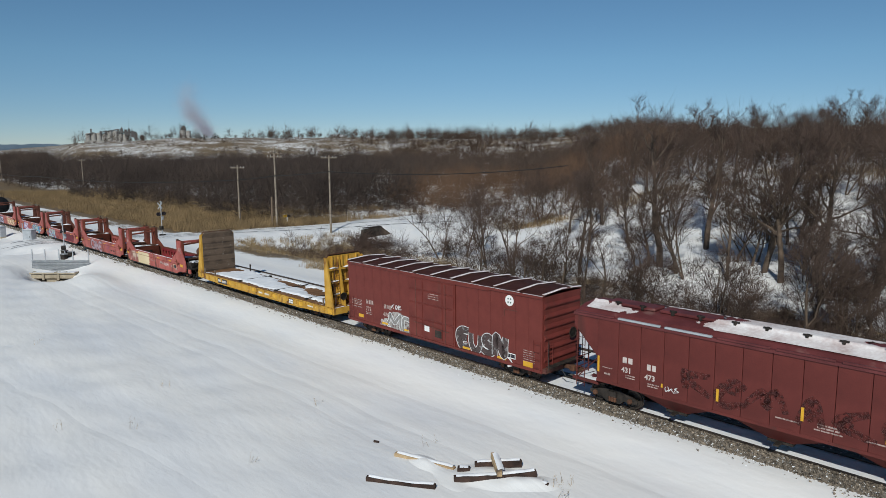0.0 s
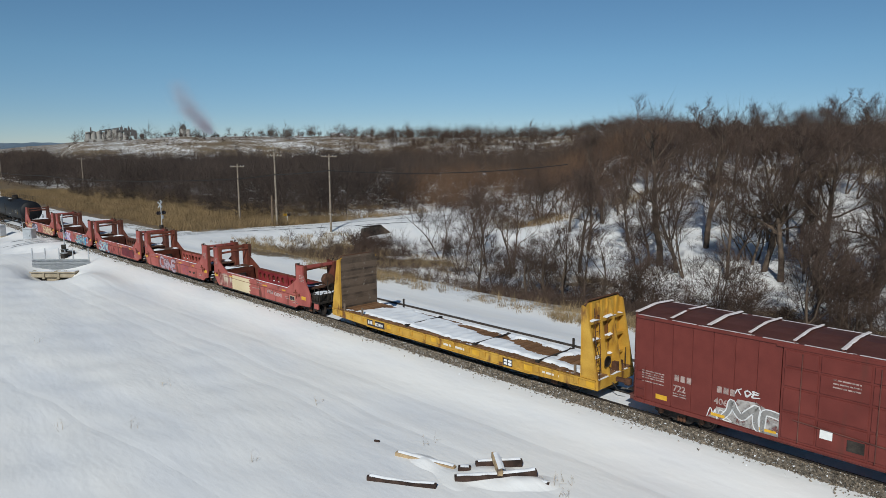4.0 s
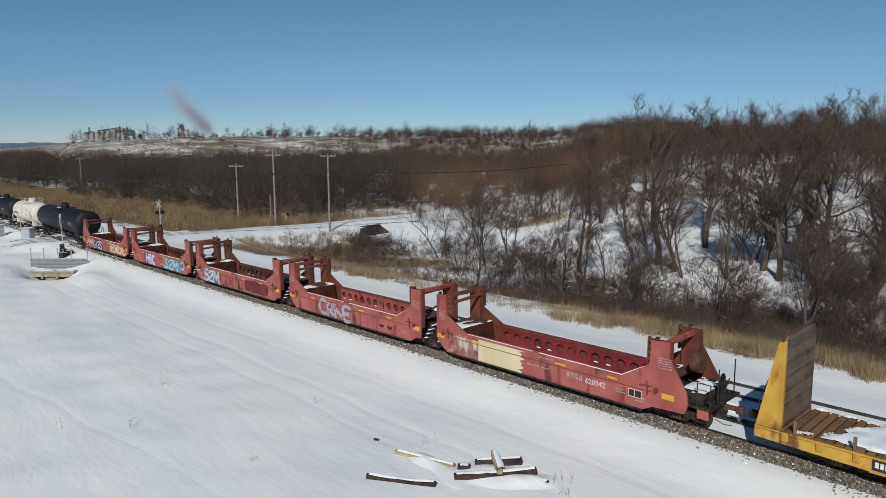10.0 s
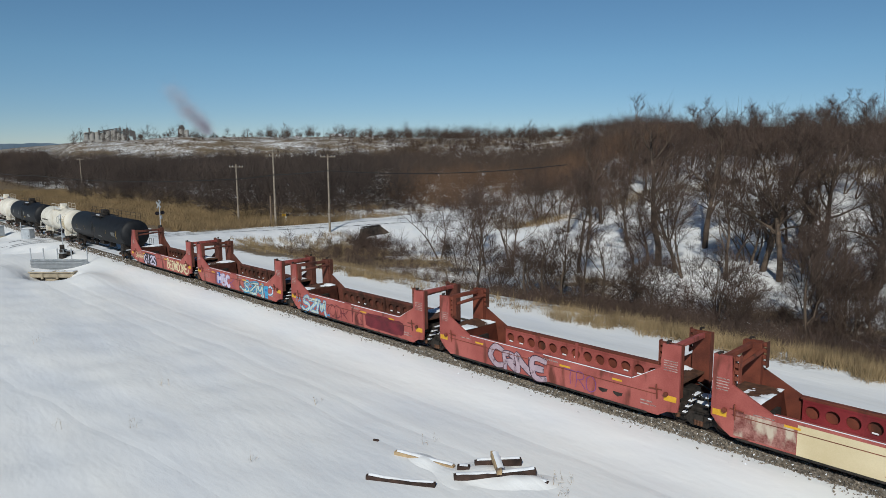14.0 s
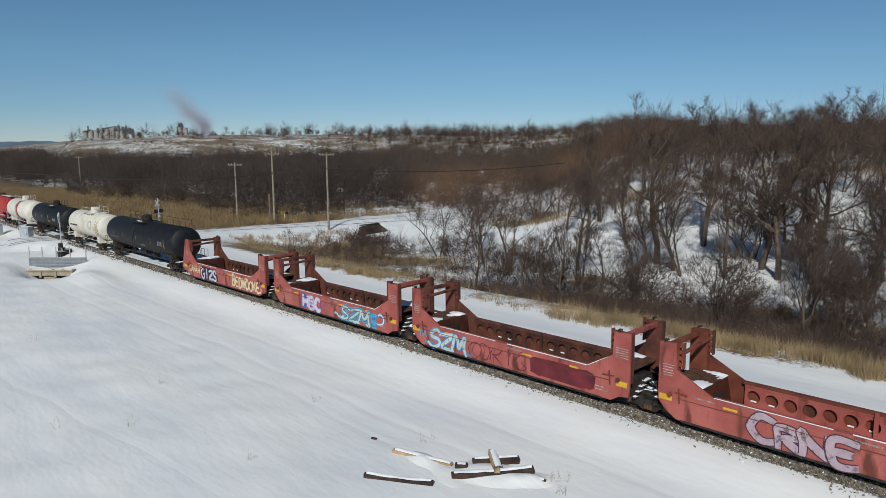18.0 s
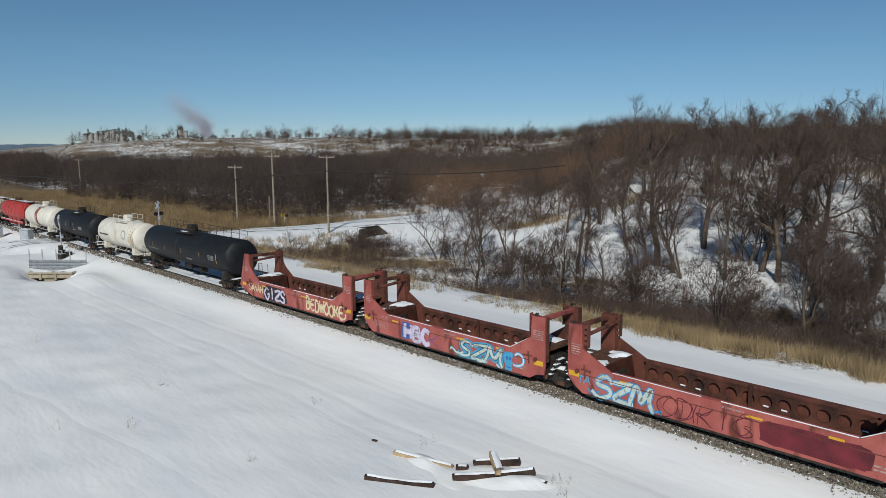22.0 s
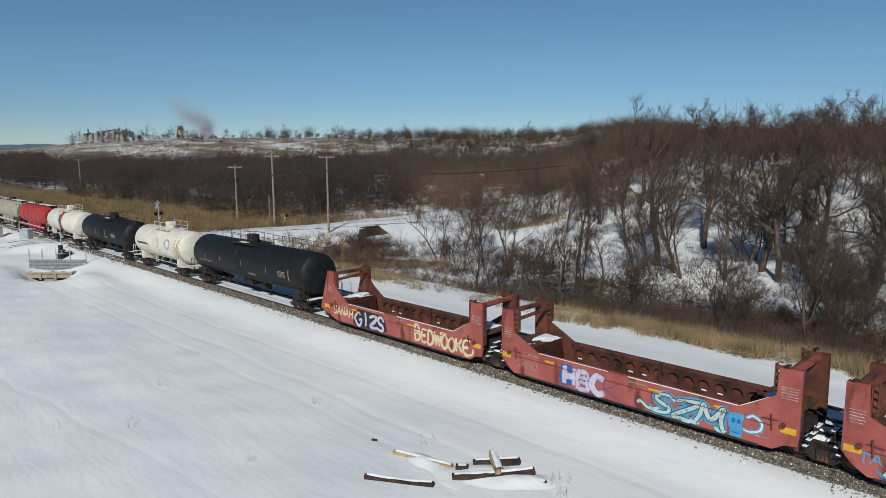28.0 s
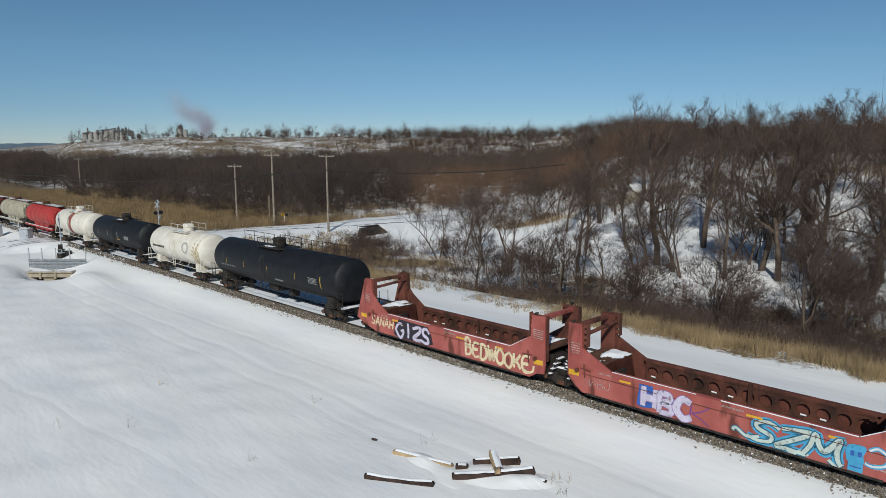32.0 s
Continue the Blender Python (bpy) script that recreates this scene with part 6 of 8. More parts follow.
FADED_WHITE = material("faded_white", (0.4, 0.3, 0.28), (0.66, 0.6, 0.57), 0.65, 0, 4, 30, 0, 0)
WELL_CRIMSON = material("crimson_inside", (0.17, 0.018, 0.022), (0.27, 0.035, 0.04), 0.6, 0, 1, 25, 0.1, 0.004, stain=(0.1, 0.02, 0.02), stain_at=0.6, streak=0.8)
DIRTY_RED = material("dirty_red", (0.16, 0.045, 0.038), (0.4, 0.2, 0.17), 0.75, 0, 3.5, 14, 0.15, 0.004, stain=(0.5, 0.42, 0.33), stain_at=0.49, stain_scale=2.2, streak=0.5)
car, f = well_car(0, WELL_RED, WELL_RUST, WELL_CRIMSON, first=True)
edge = [(-0.95 + 0.13 * math.sin(q * 2.3) + 0.07 * math.sin(q * 5.1), 0.33 + 1.14 * q / 14) for q in range(15)]
part("primer_patch", prism(bmesh.new(), [(-3.85, 0.33), *edge, (-3.85, 1.47)], f - 0.002, f + 0.002), CREAM, car, "cream primer patch")
part("scuffed_patch", boxes((-6.1, -3.87, f - 0.002, f + 0.002, 0.4, 1.35)), DIRTY_RED, car, "scuffed and stained patch")
owner_mark(car, 1.75, 0.8, 4, 0.17, 0.27, f - 0.001, S_RUB)
lettering("620042", 2.75, 0.77, 0.36, f - 0.002, car, FADED_WHITE)
bars([(-0.6, 0.7, 0.9, 0.05), (4.3, 4.8, 0.9, 0.05), (4.3, 4.8, 0.78, 0.05)], f - 0.001, car, S_RUB)
part("data_panel", boxes((4.95, 5.6, f - 0.004, f, 0.75, 1.1)), CREAM, car)
part("data_inset", boxes((4.98, 5.25, f - 0.007, f - 0.003, 0.78, 1.07), (5.28, 5.57, f - 0.007, f - 0.003, 0.78, 1.07)), S_BLACK, car)
car, f = well_car(1, WELL_RED, WELL_RUST, WELL_RED)
piece(car, -3.3, 0.35, 0.3, 1.5, f, "CRNE", S_PINK, S_PLUM, 0.26, 0.05, -0.1, 1.1, 0.07, label="fat pale pink graffiti letters with dark outlines")
piece(car, 1.35, 2.1, 0.5, 1.35, f, "T", S_PURPLE, S_PURPLE, 0.05)
piece(car, 2.0, 3.1, 0.4, 1.3, f, "RO", S_PURPLE, S_PURPLE, 0.045, overlap=1.1)
for x in (3.2, 3.95):
    bm = bmesh.new()
    prism(bm, [(x, 0.8), (x + 0.05, 0.68), (x + 0.25, 0.6), (x + 0.45, 0.68), (x + 0.5, 0.8)], f - 0.003, f)
    part("rust_spot", bm, GRIME, car)
car, f = well_car(2, WELL_RED, BROWN_INSIDE, INNER_RUST)
piece(car, -6.5, -5.75, 0.75, 1.2, f, "TA", S_CYAN, S_CYAN, 0.14)
piece(car, -5.6, -2.75, 0.32, 1.42, f, "SZM", S_MINT, S_SKY, 0.17, 0.06, 0.05, 1.12, 0.06, label="mint graffiti letters with bright blue outlines")
part("graffiti", ribbon_mesh([(-5.3, 0.6), (-5.7, 0.45), (-5.9, 0.62)], 0.1, f - 0.004), S_SKY, car)
part("graffiti", ribbon_mesh([(-2.9, 0.5), (-2.6, 0.42), (-2.35, 0.5), (-2.35, 0.36)], 0.1, f - 0.004), S_SKY, car)
piece(car, -2.5, 1.35, 0.35, 1.42, f, "CDKIG", S_MAROON, S_MAROON, 0.045, skew=0.12, overlap=1.1, wander=0.09, label="dark red outlined graffiti letters")
piece(car, -2.35, 1.4, 0.42, 1.35, f - 0.001, "CDKIG", S_MAROON, S_MAROON, 0.035, skew=0.1, overlap=0.8, wander=0.09, label="dark red outlined graffiti letters")
edge = []
for q in range(28):
    c, n = math.cos(q * math.pi / 14), math.sin(q * math.pi / 14)
    edge.append((3.45 + 1.85 * math.copysign(abs(c) ** 0.35, c) + 0.08 * math.sin(q * 2.7), 0.9 + 0.45 * math.copysign(abs(n) ** 0.35, n) + 0.03 * math.sin(q * 3.9)))
part("maroon_patch", prism(bmesh.new(), edge, f - 0.003, f), material("patch_maroon", (0.06, 0.012, 0.016), (0.2, 0.025, 0.036), 0.6, 0, 1.1, 20, 0.05, 0.003), car, "dark maroon overpainted patch")
car, f = well_car(3, WELL_RED, BROWN_INSIDE, INNER_RUST)
piece(car, -6.1, -4.75, 0.65, 1.15, f, "HABU", S_RUB, S_RUB, 0.07, label="thin pale tag")
part("blue_patch", prism(bmesh.new(), [(-3.45, 0.5), (-3.2, 0.42), (-2.75, 0.5), (-2.6, 1.1), (-2.75, 1.44), (-3.35, 1.43)], f - 0.003, f), S_BLUE, car, "blue spray-painted block")
piece(car, -3.25, -1.0, 0.42, 1.42, f - 0.003, "HBC", S_LILAC, S_VIOLET, 0.3, 0.035, 0.0, 0.98, label="fat lilac graffiti letters")
piece(car, -1.2, -0.25, 0.4, 1.3, f, "K", S_PURPLE, S_PURPLE, 0.07, overlap=1.0)
piece(car, 1.25, 4.3, 0.3, 1.42, f, "SZM", S_MINT, S_DEEP, 0.15, 0.05, 0.2, 1.1, 0.05, S_CYAN, label="pale mint graffiti letters with teal outlines")
for pts in ([(1.6, 0.62), (1.15, 0.5), (0.75, 0.72), (0.62, 0.6)], [(2.5, 0.5), (2.8, 0.36), (3.1, 0.55), (3.3, 0.42)], [(3.95, 0.5), (4.2, 0.35), (4.4, 0.5)]):
    part("graffiti", ribbon_mesh(pts, 0.2, f - 0.0035), S_DEEP, car)
    part("graffiti", ribbon_mesh(pts, 0.11, f - 0.006), S_MINT, car)
r = random.Random(6)
bm = bmesh.new()
lobe(bm, 4.75, 0.98, 0.62, 0.62, 0, f - 0.012, r)
head = part("graffiti", bm, S_CYAN, car, "cyan spray-painted round figure")
part("graffiti_line", boxes((4.55, 5.0, f - 0.014, f - 0.012, 0.36, 0.72)), S_CYAN, head)
part("graffiti_line", boxes((4.6, 4.72, f - 0.016, f - 0.0135, 0.9, 1.08), (4.82, 4.94, f - 0.016, f - 0.0135, 0.9, 1.08), (4.6, 4.95, f - 0.016, f - 0.0145, 0.5, 0.54)), S_BLUE, head, kind="stuff")
for k, col, w in ((0.0, S_CYAN, 0.16), (0.002, S_WHITE, 0.07)):
    part("graffiti", ribbon_mesh([(5.05, 0.75), (5.3, 0.7), (5.65, 0.85), (5.7, 1.15), (5.4, 1.35), (5.15, 1.2)], w, f - 0.004 - k), col, car)
car, f = well_car(4, WELL_RED, BROWN_INSIDE, INNER_RUST, last=True)
piece(car, -6.3, -4.15, 0.72, 1.35, f, "SANAH", S_CREAM, S_CREAM, 0.16, overlap=0.9, skew=0.15)
part("black_patch", prism(bmesh.new(), [(-4.15, 0.5), (-3.9, 0.36), (-1.2, 0.36), (-0.75, 0.5), (-0.9, 1.0), (-1.2, 1.42), (-3.6, 1.46), (-4.0, 1.2)], f - 0.003, f), S_BLACK, car, "black sprayed background")
piece(car, -3.95, -1.0, 0.42, 1.42, f - 0.003, "GIZS", S_LILAC, S_BLACK, 0.2, 0.03, 0.0, 1.0, 0.07)
piece(car, 1.7, 6.15, 0.42, 1.42, f, "BEDWOOKE", S_CREAM, S_CREAM, 0.17, skew=0.05, overlap=0.95, wander=0.05)
part("graffiti", ribbon_mesh([(5.7, 0.6), (6.0, 0.5), (6.3, 0.62), (6.35, 0.9)], 0.12, f - 0.004), S_CREAM, car)


# ---- the tank cars ----
def tank_car(a0, a1, paint, label, radius=1.5, centre=2.65, rail=True, dome=0.0, band=None, near_rail=None, plate_mat=None):
    car = thing("tank_car", label, "freight car", "cars of the freight train")
    L, mid = (a1 - a0) / 2, (a0 + a1) / 2
    prof = [(-L, 0.02)] + [(-L + 0.55 * (1 - math.cos(t)), radius * math.sin(t)) for t in np.linspace(0.2, 1.57, 7)] + [(L - 0.55 * (1 - math.cos(t)), radius * math.sin(t)) for t in np.linspace(1.57, 0.2, 7)] + [(L, 0.02)]
    part("tank", lathe(bmesh.new(), prof, 40, "x", (0, 0, centre)), paint, car, smooth=True)
    for x in np.linspace(-L + 1.6, L - 1.6, 6) if paint is TANK_WHITE else ():
        share("weld_seam", ("seam", radius), lambda: lathe(bmesh.new(), [(-0.03, radius + 0.002), (0.03, radius + 0.002)], 40, "x"), paint, car, pose(x, 0, centre))
    if band:
        b = lathe(bmesh.new(), [(-0.65, radius + 0.01), (0.65, radius + 0.01)], 40, "x", (0.2, 0, centre))
        part("band", b, band, car, "red-brown painted band", smooth=True)
    top = centre + radius
    # hatch box, walkway and railings
    part("dome", lathe(bmesh.new(), [(top - 0.15, 0.5), (top + 0.25, 0.5), (top + 0.3, 0.42)], 18, "z", (dome, 0, 0)), GRIME if paint is not TANK_WHITE else TANK_WHITE, car)
    part("valve_box", boxes((dome - 0.45, dome + 0.45, -0.35, 0.35, top + 0.28, top + 0.62), bevel=0.05), GRIME if paint is not TANK_WHITE else TANK_WHITE, car)
    part("walkway", boxes((dome - 1.6, dome + 1.6, 0.5, 1.0, top - 0.1, top - 0.05), (dome - 1.6, dome + 1.6, -1.0, -0.5, top - 0.1, top - 0.05)), GRIME if paint is not TANK_WHITE else TANK_WHITE, car)
    rail_mat = GRIME if paint is not TANK_WHITE else TANK_WHITE
    spans = [(dome - 1.5, dome + 1.5)]
    if near_rail:
        spans += list(near_rail)
    for x0, x1 in spans:
        for y in ((-1.0, 1.0) if (x0, x1) == spans[0] else (0.75,)):
            bars_ = []
            z0, z1 = centre + math.sqrt(max(radius ** 2 - y * y, 0)) - 0.05, top + 0.62
            n = max(2, int((x1 - x0) / 1.3) + 1)
            for x in np.linspace(x0, x1, n):
                bars_.append(((x, y, z0), (x, y, z1), 0.022))
            bars_.append(((x0, y, z1), (x1, y, z1), 0.022))
            bars_.append(((x0, y, (z0 + z1) / 2 + 0.1), (x1, y, (z0 + z1) / 2 + 0.1), 0.016))
            part("safety_railing", rods(*bars_, n=5), rail_mat, car)
    snow_sheet(car, dome - 0.9, dome + 0.2, -0.8, -0.4, top - 0.04, 0.08, 5, lambda X, Y: -0.2 + 0 * X, 0.08)
    ladder(car, dome, -radius - 0.02, 0.9, centre + 0.9, rail_mat, rungs=9)
    for e in (-1, 1):
        tx = e * (L - 1.5)
        part("saddle", boxes((tx - 0.35, tx + 0.35, -1.15, 1.15, 0.8, centre - radius * 0.72)), GRIME if paint is not TANK_WHITE else TANK_WHITE, car)
        part("stub_sill", boxes((min(tx, e * (L + 0.35)), max(tx, e * (L + 0.35)), -0.3, 0.3, 0.65, 1.0)), rail_mat, car)
        part("end_platform", boxes((min(e * (L - 0.25), e * (L + 0.35)), max(e * (L - 0.25), e * (L + 0.35)), -1.45, 1.45, 0.98, 1.04)), rail_mat, car)
        for y in (-1.4, 1.4):
            part("end_railing", rods(((e * (L + 0.3), y, 1.0), (e * (L + 0.3), y, 2.05), 0.022), ((e * (L + 0.3), y, 2.05), (e * (L - 0.3), y, 2.05), 0.022), ((e * (L - 0.3), y, 1.0), (e * (L - 0.3), y, 2.05), 0.022), n=5), rail_mat, car)
        truck(car, tx)
        coupler(car, e * (L + 0.35), e)
        hose(car, e * (L + 0.4), e)
    part("side_grab_rail", rods(((-L + 1.0, -1.42, 1.15), (L - 1.0, -1.42, 1.15), 0.025), *[((x, -1.42, 1.15), (x, -1.1, 1.5), 0.02) for x in np.linspace(-L + 1.2, L - 1.2, 6)], n=5), rail_mat, car)
    part("brake_gear", boxes((-1.6, -0.2, -0.5, 0.5, 0.75, centre - radius + 0.1)), GRIME, car)
    part("outlet", boxes((1.0, 1.5, -0.3, 0.3, 0.55, centre - radius + 0.1)), GRIME, car)
    snow_sheet(car, L - 0.2, L + 0.33, -1.4, 1.4, 1.045, 0.07, 13, lambda X, Y: -0.1 + 0.2 * np.sin(Y * 3))
    CARS.append((car, mid))
    return car


def curved_plate(car, x0, x1, t0, t1, radius, centre, mat, name, lift=0.012):
    """A plate that lies on the shell between two angles below level on the near side, in degrees."""
    bm = bmesh.new()
    rows = [[bm.verts.new((x, -math.cos(radians(t)) * (radius + lift), centre + math.sin(radians(t)) * (radius + lift))) for t in np.linspace(t0, t1, 6)] for x in (x0, x1)]
    for j in range(5):
        bm.faces.new((rows[0][j], rows[1][j], rows[1][j + 1], rows[0][j + 1]))
    return part(name, bm, mat, car)


WORN_YELLOW = material("worn_yellow", (0.3, 0.2, 0.04), (0.5, 0.34, 0.06), 0.6, 0, 3, 20, 0, 0)
DULL_PRINT = material("dull_print", (0.13, 0.13, 0.13), (0.26, 0.26, 0.25), 0.6, 0, 3, 20, 0, 0)
PALE_PRINT = material("pale_print", (0.3, 0.3, 0.28), (0.45, 0.45, 0.42), 0.6, 0, 3, 20, 0, 0)
car = tank_car(-126.5, -108.4, BLACK, "black tank car with railings along its top", 1.52, 2.66, dome=-0.6, near_rail=[(-7.4, -2.6), (1.2, 8.4)])
for x in (-6.4, -3.6, 0.0, 3.8):
    curved_plate(car, x, x + 0.05, -12, 6, 1.52, 2.66, WORN_YELLOW, "reflector")
curved_plate(car, 6.95, 7.03, -22, 10, 1.52, 2.66, WORN_YELLOW, "reflector")
for i in range(5):
    curved_plate(car, 5.5, 6.6 - 0.1 * (i % 2), -13 + 3.4 * i, -11.2 + 3.4 * i, 1.52, 2.66, DULL_PRINT, "small_print")
for i in range(8):
    curved_plate(car, -7.4 + 0.3 * i, -7.2 + 0.3 * i, -18, -14, 1.52, 2.66, DULL_PRINT, "small_print")
curved_plate(car, 0.9, 2.0, -30, -24, 1.52, 2.66, DULL_PRINT, "reflector")
car = tank_car(-140.3, -128.7, TANK_WHITE, "cream tank car with rust stains", 1.5, 2.6, dome=0.3)
for i in range(9):
    curved_plate(car, -4.6 + 0.3 * i, -4.37 + 0.3 * i, -8, -1, 1.5, 2.6, GRIME, "stencil")
for i in range(12):
    t = i * math.pi / 6
    x, a = 2.6 + 0.55 * math.cos(t), 8 + 17 * math.sin(t)
    curved_plate(car, x - 0.13, x + 0.13, a - 4, a + 4, 1.5, 2.6, PALE_PRINT, "round_emblem")
RUST_STAIN = spray("rust_stain", (0.56, 0.44, 0.26), 0.6)
for i in range(9):
    curved_plate(car, 3.9 + 0.16 * i, 4.02 + 0.16 * i + 0.05 * (i % 3), -62 + 7 * (i % 4), 5 + 13 * ((i * 5) % 4), 1.5, 2.6, RUST_STAIN, "rust_stain", 0.006 + 0.001 * i)
car = tank_car(-157.3, -142.6, BLACK, "black tank car with a short top railing", 1.5, 2.62, dome=0.0)
for x in (-5.0, -2.0, 1.0):
    curved_plate(car, x, x + 0.1, -12, 10, 1.5, 2.62, PALE_PRINT, "reflector")
curved_plate(car, 3.0, 4.2, -14, 0, 1.5, 2.62, DULL_PRINT, "stencil_panel")
curved_plate(car, 0.8, 1.6, -22, -16, 1.5, 2.62, WORN_YELLOW, "reflector")
BROWN_BAND = material("band_brown", (0.2, 0.06, 0.05), (0.3, 0.1, 0.08), 0.6, 0, 1.5, 20, 0.05, 0.003)
tank_car(-171.8, -159.8, TANK_WHITE, "white tank car with a red-brown middle band", 1.52, 2.6, dome=0.0, band=BROWN_BAND)


def round_hopper(a0, a1, paint, label):
    """A covered hopper with rounded sides."""
    car = thing("round_hopper_car", label, "freight car", "cars of the freight train")
    L, mid = (a1 - a0) / 2, (a0 + a1) / 2
    sec = [(math.cos(t) * 1.5, 2.7 + math.sin(t) * 1.45) for t in np.linspace(-0.75, math.pi + 0.75, 20)]
    bm = bmesh.new()
    rings = []
    for x, k in ((-L, 0.75), (-L + 0.8, 0.97), (-L + 1.2, 1.0), (L - 1.2, 1.0), (L - 0.8, 0.97), (L, 0.75)):
        rings.append([bm.verts.new((x, y * k, 2.9 + (z - 2.9) * k)) for y, z in sec])
    for a, b in zip(rings, rings[1:]):
        for j in range(len(sec)):
            q = (j + 1) % len(sec)
            bm.faces.new((a[j], a[q], b[q], b[j]))
    bm.faces.new(rings[0])
    bm.faces.new(rings[-1])
    bmesh.ops.recalc_face_normals(bm, faces=bm.faces)
    part("body", bm, paint, car)
    for x in np.linspace(-L + 1.5, L - 1.5, 6):
        bm = bmesh.new()
        for (y0, z0), (y1, z1) in zip(sec, sec[1:]):
            rod(bm, (x, y0 * 1.01, z0), (x, y1 * 1.01, z1 + 0.01), 0.035, n=5)
        part("hoop", bm, paint, car)
    part("side_sill", boxes((-L, L, -1.45, -1.3, 1.1, 1.3), (-L, L, 1.3, 1.45, 1.1, 1.3)), paint, car)
    part("walkway", boxes((-L, L, -0.5, 0.5, 4.16, 4.24)), RUST, car)
    part("hatch_ring", lathe(bmesh.new(), [(4.2, 0.5), (4.55, 0.5), (4.65, 0.3)], 14, "z", (-0.5, 0, 0)), RUST, car)
    part("hatch_rail", rods(((-1.3, -0.5, 4.2), (-1.3, -0.5, 4.95), 0.03), ((0.4, -0.5, 4.2), (0.4, -0.5, 4.95), 0.03), ((-1.3, -0.5, 4.95), (0.4, -0.5, 4.95), 0.03), n=5), RUST, car)
    snow_sheet(car, -L + 0.4, L - 0.4, -0.5, 0.5, 4.245, 0.05, 8, lambda X, Y: 0.1 * np.sin(X * 2) - 0.02)
    snow_sheet(car, -L + 0.2, L - 0.2, -1.5, -1.28, 1.305, 0.08, 9, lambda X, Y: -0.15 + 0.1 * np.sin(X * 3), 0.1)
    for x in (-2.4, 0.0, 2.4):
        bm = bmesh.new()
        prism(bm, [(x - 1.2, 1.7), (x + 1.2, 1.7), (x + 0.4, 0.6), (x - 0.4, 0.6)], -1.0, 1.0)
        part("hopper_bay", bm, paint, car)
    for e in (-1, 1):
        part("end_platform", boxes((min(e * (L - 0.8), e * (L + 0.2)), max(e * (L - 0.8), e * (L + 0.2)), -1.4, 1.4, 0.95, 1.05)), GRIME, car)
        part("stub_sill", boxes((min(e * (L - 2.5), e * (L + 0.2)), max(e * (L - 2.5), e * (L + 0.2)), -0.3, 0.3, 0.7, 1.4)), GRIME, car)
        ladder(car, e * (L + 0.1), -0.9, 1.0, 4.0, GRIME, axis="y")
        truck(car, e * (L - 1.5))
        coupler(car, e * (L + 0.2), e)
    CARS.append((car, mid))


TANK_RED = material("bright_red", (0.33, 0.03, 0.025), (0.45, 0.05, 0.04), 0.5, 0, 1, 20, 0.08, 0.004, stain=(0.2, 0.03, 0.02), stain_at=0.62, streak=0.8)
BEIGE = material("beige_paint", (0.3, 0.27, 0.2), (0.42, 0.38, 0.29), 0.6, 0, 1, 20, 0.08, 0.004, stain=(0.2, 0.16, 0.11), stain_at=0.6, streak=0.8)
DARK_RED = material("dark_red", (0.08, 0.02, 0.02), (0.13, 0.035, 0.03), 0.6, 0, 1, 20, 0.08, 0.004)
round_hopper(-187.0, -173.6, TANK_RED, "bright red round-sided hopper car with snowy sills")
round_hopper(-202.6, -188.9, BEIGE, "beige round-sided hopper car with roof hatch")
round_hopper(-218.0, -204.4, DARK_RED, "dark red round-sided hopper car")


# ---- the road, its crossing and the signals ----
ROAD = [(-88, 95), (-91, 70), (-93.5, 50), (-95.5, 32), (-97.5, 16), (-99.5, 0), (-103, -8), (-109, -16), (-118, -24), (-140, -34)]


def road_point(t):
    """Point and heading along the road's middle, t from 0 to 1."""
    u = t * (len(ROAD) - 1)
    i = min(int(u), len(ROAD) - 2)
    p = [Vector(ROAD[max(min(k, len(ROAD) - 1), 0)]) for k in (i - 1, i, i + 1, i + 2)]
    u -= i
    q = 0.5 * (2 * p[1] + (p[2] - p[0]) * u + (2 * p[0] - 5 * p[1] + 4 * p[2] - p[3]) * u * u + (3 * p[1] - p[0] - 3 * p[2] + p[3]) * u ** 3)
    return q


def road_height(x, y):
    d = abs(y - float(track_y(x)) - (SECOND / 2 if y > 2 else 0))
    h = ground_height(x, y) + 0.07
    near_rails = float(smooth(9.0, 4.0, d))
    return h * (1 - near_rails) + (float(track_z(x)) - 0.03) * near_rails


def road_strip(name, s0, s1, t0, t1, lift, mat, label, parent=None, step=110, ragged=0.0, kind="", bank=0.0):
    verts, faces = [], []
    r = random.Random(int(s0 * 100) + 7)
    for i in range(step + 1):
        t = t0 + (t1 - t0) * i / step
        a, b = road_point(t), road_point(min(t + 0.004, 1))
        if (b - a).length < 1e-6:
            b = a + (a - road_point(t - 0.004))
        w = (b - a).normalized()
        side = Vector((-w.y, w.x))
        across = [s0 + (s1 - s0) * k / 4 + (r.uniform(-ragged, ragged) if k in (0, 4) else 0) for k in range(5)]
        if bank:
            across = [s0 - bank - 0.5, s0 - bank * 0.5] + across + [s1 + bank * 0.5, s1 + bank + 0.5]
        m = len(across)
        for k, s in enumerate(across):
            q = a + side * s
            z = road_height(q.x, q.y) + lift
            if bank and k in (0, 1, m - 2, m - 1):
                g = ground_height(q.x, q.y)
                z = g - 0.12 if k in (0, m - 1) else 0.5 * z + 0.5 * g
            verts.append((q.x, q.y, z))
    for i in range(step):
        for k in range(m - 1):
            faces.append((i * m + k, i * m + k + 1, (i + 1) * m + k + 1, (i + 1) * m + k))
    ob = raw(name, verts, faces, mat, parent, kind)
    return tagged(ob, label)


